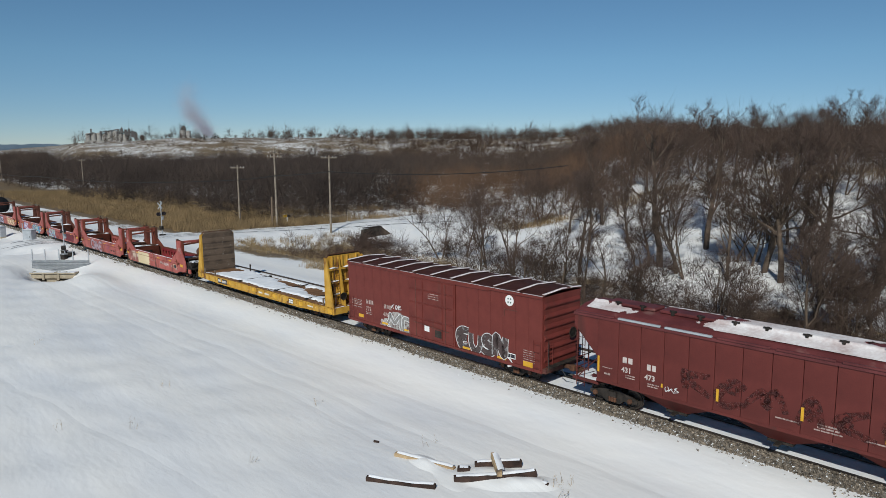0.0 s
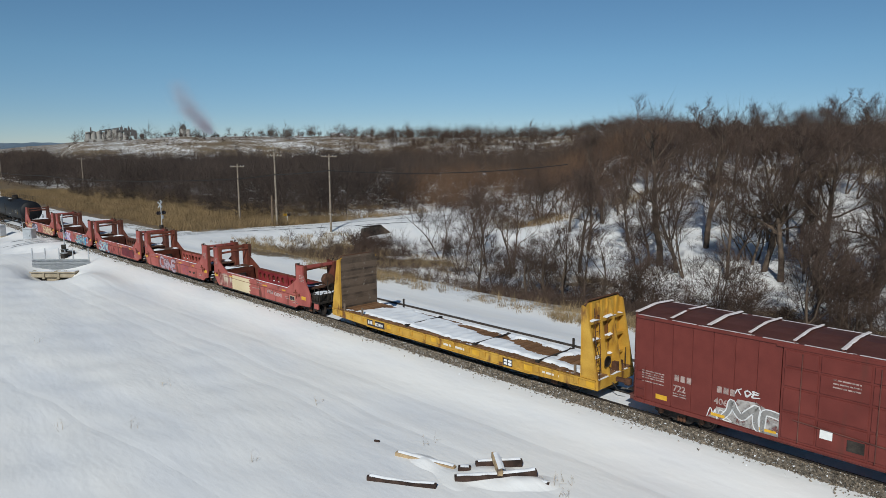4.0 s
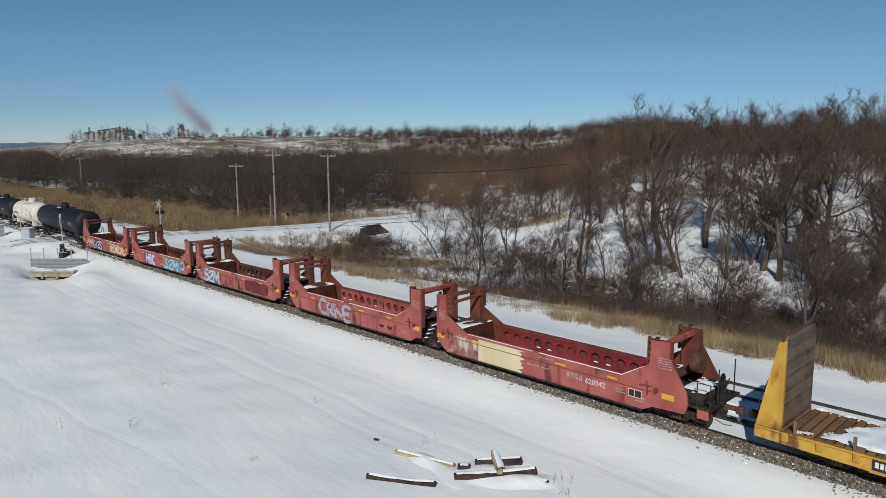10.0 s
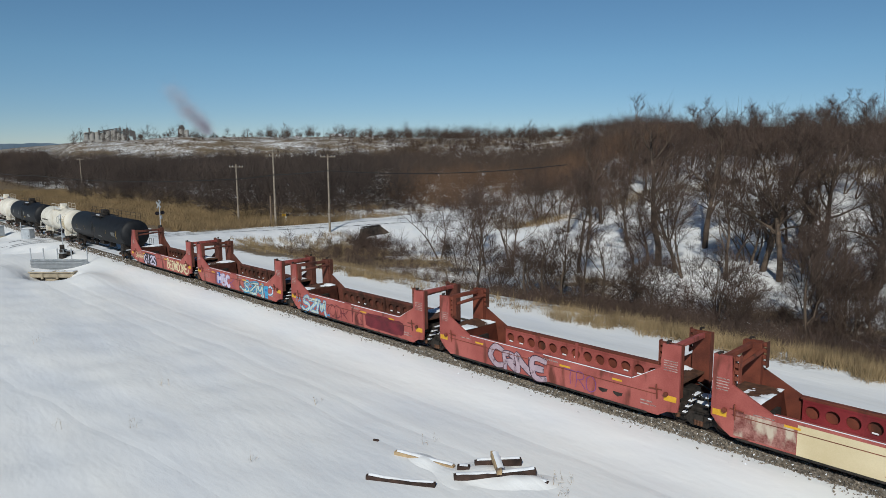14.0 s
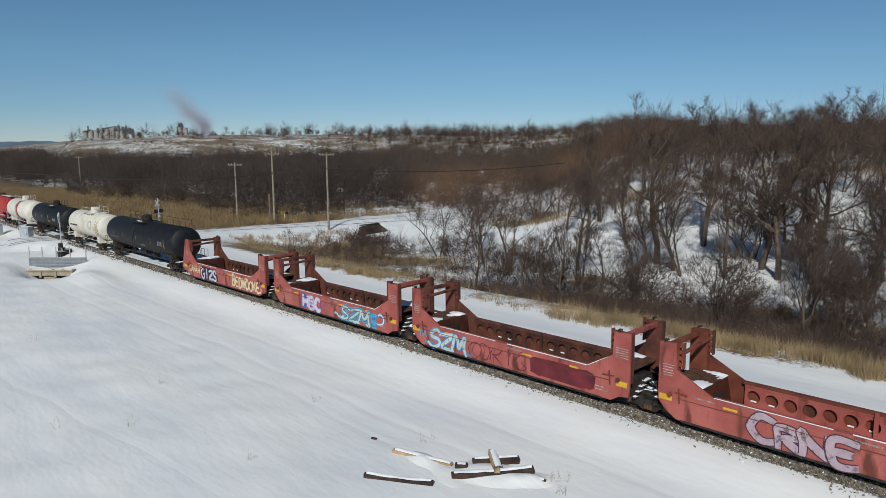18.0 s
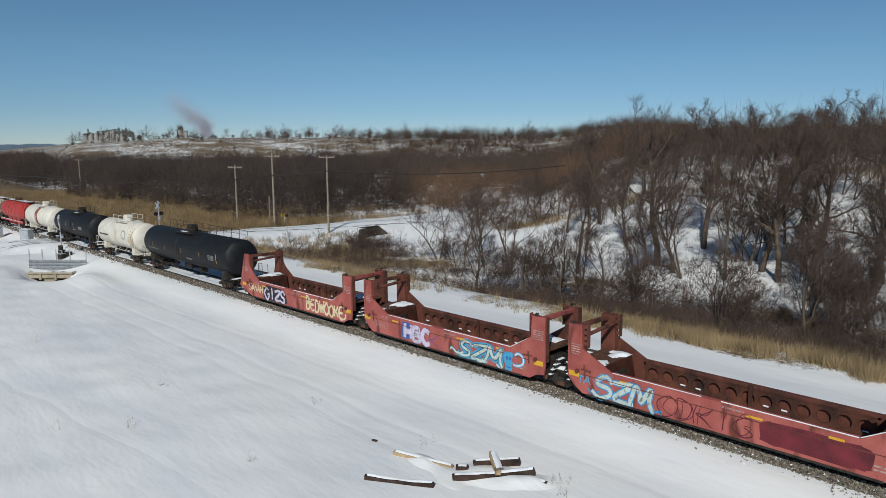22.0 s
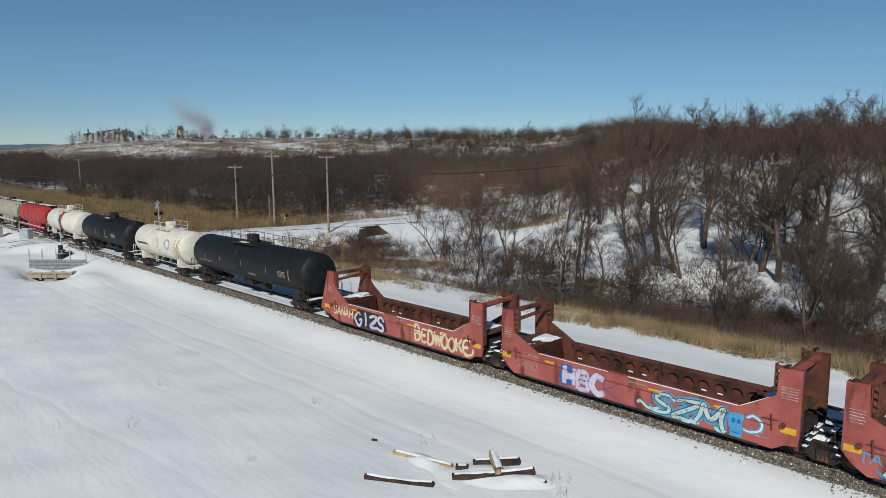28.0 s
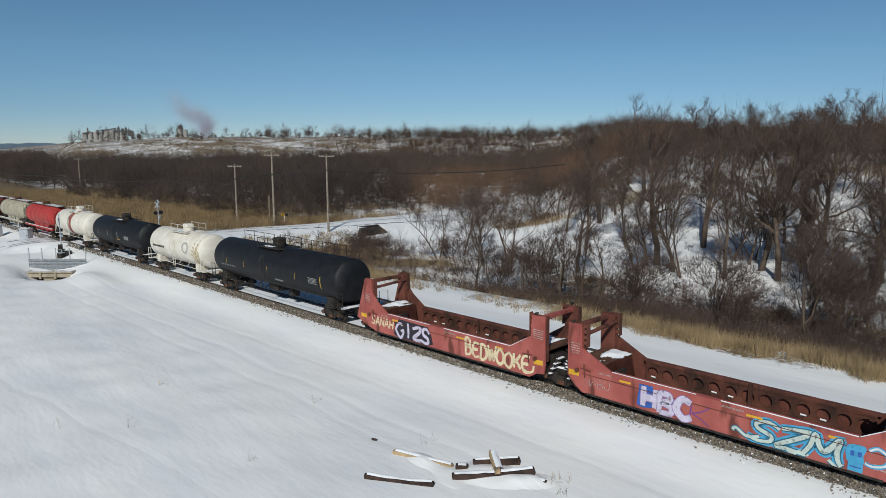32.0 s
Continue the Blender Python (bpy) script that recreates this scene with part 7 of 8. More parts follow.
ROAD_SNOW = material("packed_snow", (0.68, 0.7, 0.72), (0.84, 0.84, 0.84), 0.6, 0, 0.5, 6, 0.4, 0.05, stain=(0.3, 0.28, 0.25), stain_at=0.7, stain_scale=0.7)
ASPHALT = material("wet_asphalt", (0.05, 0.05, 0.052), (0.2, 0.2, 0.21), 0.6, 0, 0.8, 10, 0.2, 0.01, stain=(0.7, 0.72, 0.75), stain_at=0.5, stain_scale=0.9)
road = road_strip("road", -3.4, 3.4, 0.0, 1.0, 0.0, ROAD_SNOW, "snow-packed country road over the railway crossing", kind="structure", bank=2.2)
road.data.polygons.foreach_set("use_smooth", [True] * len(road.data.polygons))
for s, start, end in ((-1.9, 0.02, 0.66), (-0.4, 0.42, 0.63), (1.0, 0.05, 0.69), (2.2, 0.5, 0.64)):
    road_strip("wheel_track", s - 0.15, s + 0.15, start, end, 0.016, ASPHALT, "bare wheel track", road, ragged=0.14)
RUBBER = material("crossing_panel", (0.05, 0.045, 0.04), (0.16, 0.14, 0.12), 0.8, 0, 2, 20, 0.3, 0.01, stain=(0.65, 0.67, 0.7), stain_at=0.56)
crossing = thing("crossing_surface", "dark crossing panels laid between the rails, partly snowy", "crossing", m=pose(-99.5, float(track_y(-99.5)), float(track_z(-99.5))))
for x in (-3.6, -1.2, 1.2):
    for y0, y1 in ((-0.66, 0.0), (0.02, 0.66), (-1.5, -0.86), (0.86, 1.5)):
        part("panel", boxes((x, x + 2.36, y0, y1, -0.16, 0.0), bevel=0.015), RUBBER, crossing)


def crossing_signal(x, y, turn, label, height=5.0):
    z = ground_height(x, y)
    s = thing("crossing_signal", label, "crossing signal", "railway crossing signals", pose(x, y, z, 0, 0, turn))
    part("mast", rods(((0, 0, -0.2), (0, 0, height), 0.065), n=10), GALVANISED, s)
    part("base", boxes((-0.35, 0.35, -0.35, 0.35, -0.2, 0.25), bevel=0.05), GRIME, s)
    for a in (45, -45):
        bm = boxes((-0.62, 0.62, -0.015, 0.015, -0.11, 0.11))
        ob = part("crossbuck_blade", bm, WHITE_PAINT, s)
        ob.matrix_basis = pose(0, -0.09 - (0.012 if a > 0 else 0.045), height - 0.55, 0, a, 0)
    part("light_arm", rods(((-0.75, -0.05, height - 1.75), (0.75, -0.05, height - 1.75), 0.04), n=8), GRIME, s)
    for dx in (-0.55, 0.55):
        for sy in (-1, 1):
            bm = lathe(bmesh.new(), [(sy * 0.1, 0.26), (sy * 0.13, 0.27), (sy * 0.14, 0.02)], 16, "y", (dx, 0, height - 1.75))
            lathe(bm, [(sy * 0.13, 0.12), (sy * 0.3, 0.13)], 12, "y", (dx, 0, height - 1.75))
            part("lamp", bm, S_BLACK, s, "unlit black-hooded lamp")
    part("junction_box", boxes((-0.15, 0.15, 0.05, 0.3, height - 2.6, height - 2.1), bevel=0.02), GALVANISED, s)
    part("bell", lathe(bmesh.new(), [(height, 0.12), (height + 0.1, 0.1), (height + 0.16, 0.03)], 12, "z"), GALVANISED, s)
    part("gate_gear", boxes((-0.2, 0.2, -0.35, 0.15, 0.9, 1.45), bevel=0.03), GRIME, s)
    return s


crossing_signal(-100.2, 11.9, -62, "galvanised crossing signal with white crossbuck and dark lamps")
crossing_signal(-88.0, -4.3, -15, "crossing signal seen edge-on beside the barrier", 4.9)
for dx, dy, h in ((-0.9, 0.2, 0.7), (0.7, -0.3, 0.6), (0.2, 0.6, 0.5)):
    x, y = -88.0 + dx, -4.3 + dy
    c = thing("junction_cabinet", "small dark trackside cabinet in the snow", "cabinet", "trackside cabinets", pose(x, y, ground_height(x, y), 0, 0, 20))
    part("case", boxes((-0.35, 0.35, -0.25, 0.25, -0.1, h), bevel=0.03), GRIME, c)
    part("lid", boxes((-0.4, 0.4, -0.3, 0.3, h, h + 0.06), bevel=0.02), GALVANISED, c)


def cabinet(x, y, w, h, turn, label):
    c = thing("relay_cabinet", label, "cabinet", "trackside cabinets", pose(x, y, ground_height(x, y), 0, 0, turn))
    part("plinth", boxes((-w / 2 - 0.1, w / 2 + 0.1, -0.5, 0.5, -0.2, 0.2)), CONCRETE, c)
    part("case", boxes((-w / 2, w / 2, -0.42, 0.42, 0.2, h), bevel=0.03), GALVANISED, c)
    part("roof", boxes((-w / 2 - 0.08, w / 2 + 0.08, -0.5, 0.5, h, h + 0.09), bevel=0.02), GALVANISED, c)
    d = part("door", boxes((-w / 2 + 0.08, w / 2 - 0.08, -0.445, -0.42, 0.35, h - 0.1), bevel=0.008), GALVANISED, c)
    part("handle", boxes((w / 2 - 0.25, w / 2 - 0.2, -0.48, -0.445, h / 2, h / 2 + 0.2)), GRIME, d)
    snow_sheet(c, -w / 2, w / 2, -0.45, 0.45, h + 0.095, 0.08, 3, lambda X, Y: -0.2 + 0 * X, 0.12)
    part("mast", rods(((-w / 2 - 0.35, 0, -0.2), (-w / 2 - 0.35, 0, h + 0.9), 0.06), n=8), GALVANISED, c)


cabinet(-104.9, -4.2, 1.5, 1.9, 30, "grey steel relay cabinet beside the crossing")
cabinet(-117.5, -5.2, 1.2, 1.7, 20, "grey steel trackside cabinet with mast")


# ---- barrier and culvert headwall in the field ----
def barrier():
    z = -2.9
    b = thing("steel_barrier", "corrugated galvanised barrier with tall posts above the culvert", "barrier", m=pose(-82.7, -6.1, z, 0, 0, 45.6))
    bm = bmesh.new()
    prof = [(0.0, -0.39), (0.05, -0.32), (0.05, -0.14), (0.0, -0.07), (0.0, -0.02), (0.05, 0.05), (0.05, 0.23), (0.0, 0.3), (0.0, 0.35), (0.05, 0.42), (0.05, 0.6), (0.0, 0.67), (0.0, 0.72), (0.05, 0.79), (0.05, 0.97), (0.0, 1.04), (0.0, 1.09), (0.05, 1.16), (0.05, 1.34), (0.0, 1.42)]
    rows = [[bm.verts.new((x, -y, h)) for y, h in prof] for x in (-3.25, 3.2)]
    for j in range(len(prof) - 1):
        bm.faces.new((rows[0][j], rows[1][j], rows[1][j + 1], rows[0][j + 1]))
    bmesh.ops.solidify(bm, geom=bm.faces[:], thickness=0.012)
    part("corrugated_panel", bm, GALVANISED, b)
    for x in (-3.2, -1.75, -0.2, 1.35, 3.1):
        part("post", boxes((x - 0.05, x + 0.05, 0.02, 0.1, -0.4, 2.6)), GALVANISED, b)
    w = thing("culvert_headwall", "tan concrete culvert headwall with stepped beam above a gully", "headwall", m=pose(-80.3, -7.4, -3.75, 0, 0, 46))
    part("beam", boxes((-2.35, 2.35, -0.35, 0.35, 0.75, 1.25), bevel=0.04), CONCRETE, w)
    part("beam_cap", boxes((-2.45, 2.45, -0.5, 0.4, 1.25, 1.42), bevel=0.03), CONCRETE, w)
    for x in (-1.0, 0.6):
        part("rib", boxes((x - 0.12, x + 0.12, -0.45, -0.3, 0.6, 1.3), bevel=0.02), CONCRETE, w)
    part("pier", boxes((-0.9, 0.3, -0.1, 0.5, -0.6, 0.75), bevel=0.04), CONCRETE, w)
    # solid dark block standing in for the shade under the beam
    part("dark_opening", boxes((-2.1, 2.2, 0.15, 0.6, -0.8, 0.76)), GRIME, w)
    r = random.Random(4)
    for k in range(9):
        x, y = r.uniform(-1.4, 1.0), r.uniform(-1.1, -0.2)
        bm = bmesh.new()
        bmesh.ops.create_icosphere(bm, subdivisions=1, radius=r.uniform(0.12, 0.28))
        for v in bm.verts:
            v.co *= r.uniform(0.75, 1.2)
        ob = part("rubble", bm, CONCRETE, w)
        ob.matrix_basis = pose(x, y, 0.35)
    snow_sheet(w, -2.4, 2.4, -0.45, 0.38, 1.425, 0.1, 31, lambda X, Y: -0.1 + 0.15 * np.sin(X * 2), 0.12)


barrier()


# ---- the creek bridge under the road ----
bridge = thing("road_culvert", "dark weathered culvert wall under the snowy road", "culvert", m=pose(-88.6, 40.5, -4.6, 0, 0, 93))
part("wall", prism(bmesh.new(), [(-1.2, 0.0), (3.2, 0.0), (3.2, 2.1), (-0.6, 1.9)], -0.3, 0.3), material("dark_concrete", (0.03, 0.026, 0.022), (0.075, 0.065, 0.055), 0.9, 0, 1, 12, 0.3, 0.02), bridge)
part("wing_wall", prism(bmesh.new(), [(3.2, 0.0), (3.2, 2.1), (5.2, 0.8), (5.2, 0.0)], -0.3, 0.3), BARK, bridge)
part("cap", boxes((-0.6, 3.3, -0.4, 0.4, 2.1, 2.2), bevel=0.03), GRIME, bridge)
# dark slab on the wall, painted as the culvert mouth's shade
part("opening", boxes((-0.4, 2.0, -0.33, -0.28, 0.0, 1.5)), GRIME, bridge)


# ---- utility poles, wires, road sign ----
def utility_pole(x, y, h, arms, turn, label):
    p = thing("utility_pole", label, "utility pole", "utility poles along the road", pose(x, y, ground_height(x, y), 0, 0, turn))
    part("pole", rods(((0, 0, -0.4), (-0.06, 0.04, h), 0.19, 0.12), n=10), POLE_WOOD, p)
    for z in arms:
        arm = part("crossarm", boxes((-1.25, 1.25, -0.16, -0.06, z - 0.07, z + 0.07), bevel=0.01), POLE_WOOD, p)
        for dx in (-1.15, -0.6, 0.6, 1.15):
            part("insulator", lathe(bmesh.new(), [(z + 0.07, 0.03), (z + 0.12, 0.06), (z + 0.2, 0.055), (z + 0.25, 0.02)], 8, "z", (dx, -0.11, 0)), GALVANISED, arm)
        part("arm_brace", rods(((-0.7, -0.12, z - 0.06), (0, -0.14, z - 0.65), 0.02), ((0.7, -0.12, z - 0.06), (0, -0.14, z - 0.65), 0.02), n=5), GRIME, p)
    return p


utility_pole(-99.7, 30.6, 13.2, (12.9, 11.6), 40, "weathered wooden utility pole with two crossarms")
utility_pole(-91.5, 35.7, 12.6, (12.2,), 40, "tall weathered wooden utility pole by the road")
utility_pole(-111.5, 30.0, 10.2, (9.7,), 40, "weathered wooden utility pole in tan grass")
utility_pole(-233.0, 39.0, 10.8, (10.3,), 40, "distant wooden utility pole above the grass")
utility_pole(-318.0, 33.0, 12.2, (11.5,), 40, "distant wooden utility pole above the grass")
stump = thing("pole_stub", "short dark pole stub bolted beside a utility pole", "utility pole", m=pose(-100.6, 30.3, ground_height(-100.6, 30.3)))
part("stub", rods(((0, 0, -0.3), (0, 0, 5.0), 0.17, 0.15), n=8), PLANK, stump)


def cable(pts, sag, r, label):
    bm = bmesh.new()
    for (a, b), s in zip(zip(pts, pts[1:]), sag):
        a, b = Vector(a), Vector(b)
        prev = a
        for i in range(1, 13):
            u = i / 12
            q = a.lerp(b, u) - Vector((0, 0, 4 * s * u * (1 - u)))
            rod(bm, prev, q, r, n=4)
            prev = q
    c = thing("overhead_cable", label, "cable")
    part("cable", bm, WIRE, c)


cable([(-560, 20, 0.5), (-318, 25, 1.0), (-233, 27, 1.3), (-111.5, 29.8, 4.9), (-99.7, 30.4, 6.0), (-91.5, 35.5, 6.8), (-70, 70, 7.5)], (1.2, 0.7, 1.0, 0.05, 0.1, 0.9), 0.09, "sagging black cable between the utility poles")
sign = thing("road_sign", "small yellow warning sign on a pale post", "road sign", m=pose(-103.0, 34.5, ground_height(-103, 34.5), 0, 0, 45))
part("post", boxes((-0.07, 0.07, -0.05, 0.05, -0.2, 1.5)), WHITE_PAINT, sign)
part("plate", boxes((-0.6, 0.0, -0.09, -0.06, 1.4, 1.85), bevel=0.01), MARK_YELLOW, sign)
part("back_plate", boxes((0.05, 0.6, -0.09, -0.06, 1.4, 1.85), bevel=0.01), GRIME, sign)


# ---- timbers in the field ----
TIMBER = material("dark_timber", (0.02, 0.013, 0.011), (0.075, 0.045, 0.035), 0.9, 0, 3, 30, 0.5, 0.01)
CUT_WOOD = material("sawn_wood", (0.3, 0.2, 0.11), (0.5, 0.37, 0.22), 0.85, 0, 3, 30, 0.3, 0.006, stain=(0.14, 0.1, 0.07), stain_at=0.58)


def timber(x0, y0, x1, y1, w, h, mat, label, lift=0.0, lift1=None, cover=True, bow=0.0, name="timber"):
    """A beam that lies from one point to the other, half sunk and capped with snow."""
    a, b = Vector((x0, y0, ground_height(x0, y0) + lift)), Vector((x1, y1, ground_height(x1, y1) + (lift if lift1 is None else lift1)))
    d = b - a
    L = d.length
    m = Matrix.Translation(a) @ d.to_track_quat("X", "Z").to_matrix().to_4x4()
    t = thing(name, label, "timber", "timbers lying in the snow", m)
    bm = bmesh.new()
    n = 10
    rings = []
    r = random.Random(int(x0 * 13 + y1 * 7))
    for i in range(n + 1):
        u = i / n
        cx, cz = L * u, -bow * 4 * u * (1 - u)
        k = 1 + r.uniform(-0.05, 0.05)
        rings.append([bm.verts.new((cx, sy * w / 2 * k, cz + sz * k)) for sy, sz in ((-1, -0.1), (1, -0.1), (1, h * 0.85), (0.8, h), (-0.8, h), (-1, h * 0.85))])
    for p, q in zip(rings, rings[1:]):
        for j in range(6):
            bm.faces.new((p[j], p[(j + 1) % 6], q[(j + 1) % 6], q[j]))
    bm.faces.new(rings[0])
    bm.faces.new(rings[-1])
    bmesh.ops.recalc_face_normals(bm, faces=bm.faces)
    part("beam", bm, mat, t)
    for x in (-0.006, L + 0.006):
        part("end_grain", boxes((x - 0.006, x + 0.006, -w / 2 * 0.92, w / 2 * 0.92, 0.0, h * 0.92)), CUT_WOOD if mat is CUT_WOOD else TIMBER, t)
    if cover:
        xs, ys = np.linspace(0.08, L - 0.06, 26), np.linspace(-w / 2 + 0.05, w / 2 + 0.1, 8)
        X, Yg = np.meshgrid(xs, ys, indexing="ij")
        U = X / L
        Z = h - bow * 4 * U * (1 - U) + 0.04 * np.clip((Yg + w / 2 - 0.045) * 12, 0, 1) * (1 + 0.3 * waves(X, Yg, int(L * 50) % 90, 0.8)) - np.clip(Yg - w / 2, 0, 1) * (h * 4.0)
        raw("snow_cap", [tuple(v) for v in np.stack([X, Yg, Z], -1).reshape(-1, 3)], [(i * 8 + j, (i + 1) * 8 + j, (i + 1) * 8 + j + 1, i * 8 + j + 1) for i in range(25) for j in range(7)], SNOW, t)
        for p in t.children[-1].data.polygons:
            p.use_smooth = True
    return t


timber(-19.0, -12.15, -16.84, -10.67, 0.18, 0.17, TIMBER, "dark old railway tie half buried in snow", 0.0, bow=0.07)
timber(-19.9, -10.0, -17.45, -9.1, 0.22, 0.16, CUT_WOOD, "pale sawn timber under a cap of snow", -0.03, -0.05)
timber(-16.75, -9.78, -14.75, -7.44, 0.24, 0.25, TIMBER, "dark creosoted railway tie capped with snow", 0.0, 0.1, bow=0.06)
timber(-17.2, -9.15, -16.85, -8.85, 0.26, 0.24, TIMBER, "dark timber end poking out of snow", 0.0)
timber(-16.9, -8.5, -15.75, -7.1, 0.2, 0.16, TIMBER, "dark creosoted railway tie under snow", 0.14)
timber(-16.6, -7.8, -15.55, -8.6, 0.2, 0.14, CUT_WOOD, "pale sawn block lying across dark ties", 0.42, 0.34)
timber(-14.4, -7.75, -14.05, -7.6, 0.18, 0.1, TIMBER, "dark timber end poking out of snow", 0.0)
timber(-21.65, -9.75, -21.45, -9.66, 0.07, 0.07, TIMBER, "dark timber end poking out of snow", 0.02, cover=False)
def drift(x, y):
    """Snow blown against the timbers."""
    h = -0.06
    for cx, cy, a, b, top in ((-16.45, -8.75, 0.55, 0.5, 0.38), (-15.75, -8.1, 0.5, 0.4, 0.3), (-17.2, -9.6, 0.4, 0.3, 0.2), (-15.0, -8.35, 0.3, 0.3, 0.26), (-14.55, -7.85, 0.35, 0.3, 0.3),
                              (-15.45, -8.95, 0.3, 0.25, 0.12), (-16.55, -10.1, 0.5, 0.25, 0.12), (-14.2, -7.4, 0.5, 0.4, 0.14), (-18.6, -9.55, 0.55, 0.28, 0.36)):
        h += 0.62 * top * math.exp(-((x - cx) / (1.5 * a)) ** 2 - ((y - cy) / (1.5 * b)) ** 2)
    return ground_height(x, y) + h


gx, gy = np.meshgrid(np.linspace(-20.5, -13.2, 75), np.linspace(-11.2, -6.2, 52), indexing="ij")
mound = raw("snow_mound", [(x, y, drift(x, y)) for x, y in zip(gx.ravel(), gy.ravel())], [(i * 52 + j, (i + 1) * 52 + j, (i + 1) * 52 + j + 1, i * 52 + j + 1) for i in range(74) for j in range(51)], SNOW_GROUND)
mound.data.polygons.foreach_set("use_smooth", [True] * len(mound.data.polygons))
tagged(mound, "smooth snow drifted over the timbers", "snow mound", kind="structure")


def weeds(n, seed):
    """Dead stalks that stick out of the snowy field."""
    r = np.random.RandomState(seed)
    tris = []
    spots = [(-30.5, -16.5), (-19.7, -8.4), (-13.9, -7.3), (-13.6, -7.0), (-13.2, -7.9), (-48.8, -16.3), (-23.5, -14.5), (-35, -13.5), (-27, -9), (-33, -19)]
    for i in range(n):
        x, y = spots[i % len(spots)] if i < 80 else (r.uniform(-60, -8), r.uniform(-20, -5))
        x, y = x + r.normal() * 0.16, y + r.normal() * 0.16
        p = np.array([x, y, ground_height(x, y) - 0.03])
        q = p + np.array([r.normal() * 0.1, r.normal() * 0.1, r.uniform(0.15, 0.6)])
        tris.append(blade(p, q, 0.018, r))
        for _ in range(3):
            m = p + (q - p) * r.uniform(0.4, 1)
            tris.append(blade(m, m + np.array([r.normal() * 0.1, r.normal() * 0.1, r.uniform(0.02, 0.14)]), 0.012, r))
    tagged(tri_soup("weeds", np.array(tris), STRAW, "stuff"), "sparse dead weed stalks in the snow", "weeds")


weeds(45, 71)


# ---- fallen trunks by the creek ----
def fallen(x0, y0, x1, y1, r0, label):
    z0, z1 = ground_height(x0, y0) + r0 + 0.25, ground_height(x1, y1) + r0 + 0.35
    f = thing("fallen_trunk", label, "fallen trunk", "fallen trunks by the creek")
    part("trunk", rods(((x0, y0, z0), ((x0 + x1) / 2, (y0 + y1) / 2, (z0 + z1) / 2 + 0.15), r0, r0 * 0.8), (((x0 + x1) / 2, (y0 + y1) / 2, (z0 + z1) / 2 + 0.15), (x1, y1, z1), r0 * 0.8, r0 * 0.5), n=8), BARK, f)
    part("snow", rods(((x0, y0, z0 + r0 * 0.75), ((x0 + x1) / 2, (y0 + y1) / 2, (z0 + z1) / 2 + 0.15 + r0 * 0.6), r0 * 0.55), n=6), SNOW, f)
    k = Vector(((x0 + x1) / 2, (y0 + y1) / 2, (z0 + z1) / 2 + 0.2))
    for a, b in ((0.5, 1.2), (-0.6, 0.8), (0.2, -1.1)):
        part("limb", rods((k, k + Vector((a * 2, b, 1.0 + abs(a))), r0 * 0.4, r0 * 0.12), n=5), BARK, f)


fallen(-39.5, 25.0, -34.0, 28.0, 0.16, "fallen grey trunk with snow on top")
fallen(-32.5, 25.5, -25.0, 27.0, 0.18, "fallen grey trunk with snow on top")
fallen(-43.0, 27.0, -38.0, 26.0, 0.14, "fallen grey trunk with snow on top")
fallen(-24.0, 30.0, -18.5, 28.0, 0.15, "fallen grey trunk with snow on top")


# ---- the cement works and its smoke on the horizon ----
def on_horizon(head, dist, z=None):
    x, y = -math.sin(radians(head)) * dist, math.cos(radians(head)) * dist - 26.4
    return x, y, ground_height(x, y) if z is None else z


def silos(name, label, head, dist, base, rows, extras):
    x, y, z = on_horizon(head, dist, base)
    s = thing(name, label, "silo", "industrial silos on the ridge", pose(x, y, z, 0, 0, head))
    for dx, r, h in rows:
        part("silo", lathe(bmesh.new(), [(-25, r), (h, r), (h + r * 0.3, r * 0.35)], 20, "z", (dx, 0, 0)), FAR_CONCRETE, s)
    for x0, x1, h0, h1, d in extras:
        part("gallery", boxes((x0, x1, -d, d, h0, h1)), FAR_CONCRETE, s)
    return s


works = silos("cement_works", "grey cement works with silos and towers on the ridge", 72.25, 1400, 12.0,
      [(-37, 4.5, 16), (-28, 4.5, 17), (-19, 4.5, 17), (-11, 4.0, 16), (-2, 6, 20), (8, 6, 20.5), (16, 5, 20), (25, 5.5, 15)],
      [(-44, -8, -25, 4, 7), (-6, 40, -25, 3, 8), (44, 150, -25, 3, 6)])
for x0, x1, h0, h1, d in ((-33, -30.5, 15, 25, 1.2), (-18, -14, 16, 21, 2), (-9, -6, 14, 22, 2), (11, 15, 18, 25, 3), (16, 21, 18, 26, 3), (23, 28, 12, 24, 3), (29, 33, 12, 25, 3), (34, 39, 10, 22, 3), (39, 44, 4, 20, 3), (10, 42, 17, 20.5, 2)):
    part("tower" if h1 - h0 > 6 else "gallery", boxes((x0, x1, -d - 4, d - 4, h0, h1)), FAR_STEEL, works)
for x, h in ((19, 29), (31, 27.5), (36, 26)):
    part("stack", rods(((x, -3, 15), (x, -3, h), 0.7), n=8), FAR_STEEL, works)
part("conveyor", rods(((-14, -5, 19), (14, -5, 24.5), 0.9), ((-40, -5, 14), (-28, -5, 18.5), 0.8), n=6), FAR_STEEL, works)
grain = silos("grain_silos", "pair of pale concrete silos on the ridge", 66.95, 1400, 17.0, [(-5, 5, 18), (4.5, 4.5, 17)], [(-12, 10, -25, 1, 4)])
part("headhouse", boxes((-9, 1, -3, 3, 17, 24), (-6, -1, -3, 3, 24, 27)), FAR_STEEL, grain)
part("leg_tower", boxes((-11, -9.3, -2, 0, -10, 20)), FAR_STEEL, grain)
water_tower = thing("water_tower", "small round water tank on a mast", "water tower", m=pose(*on_horizon(70.1, 1400, 9.5)))
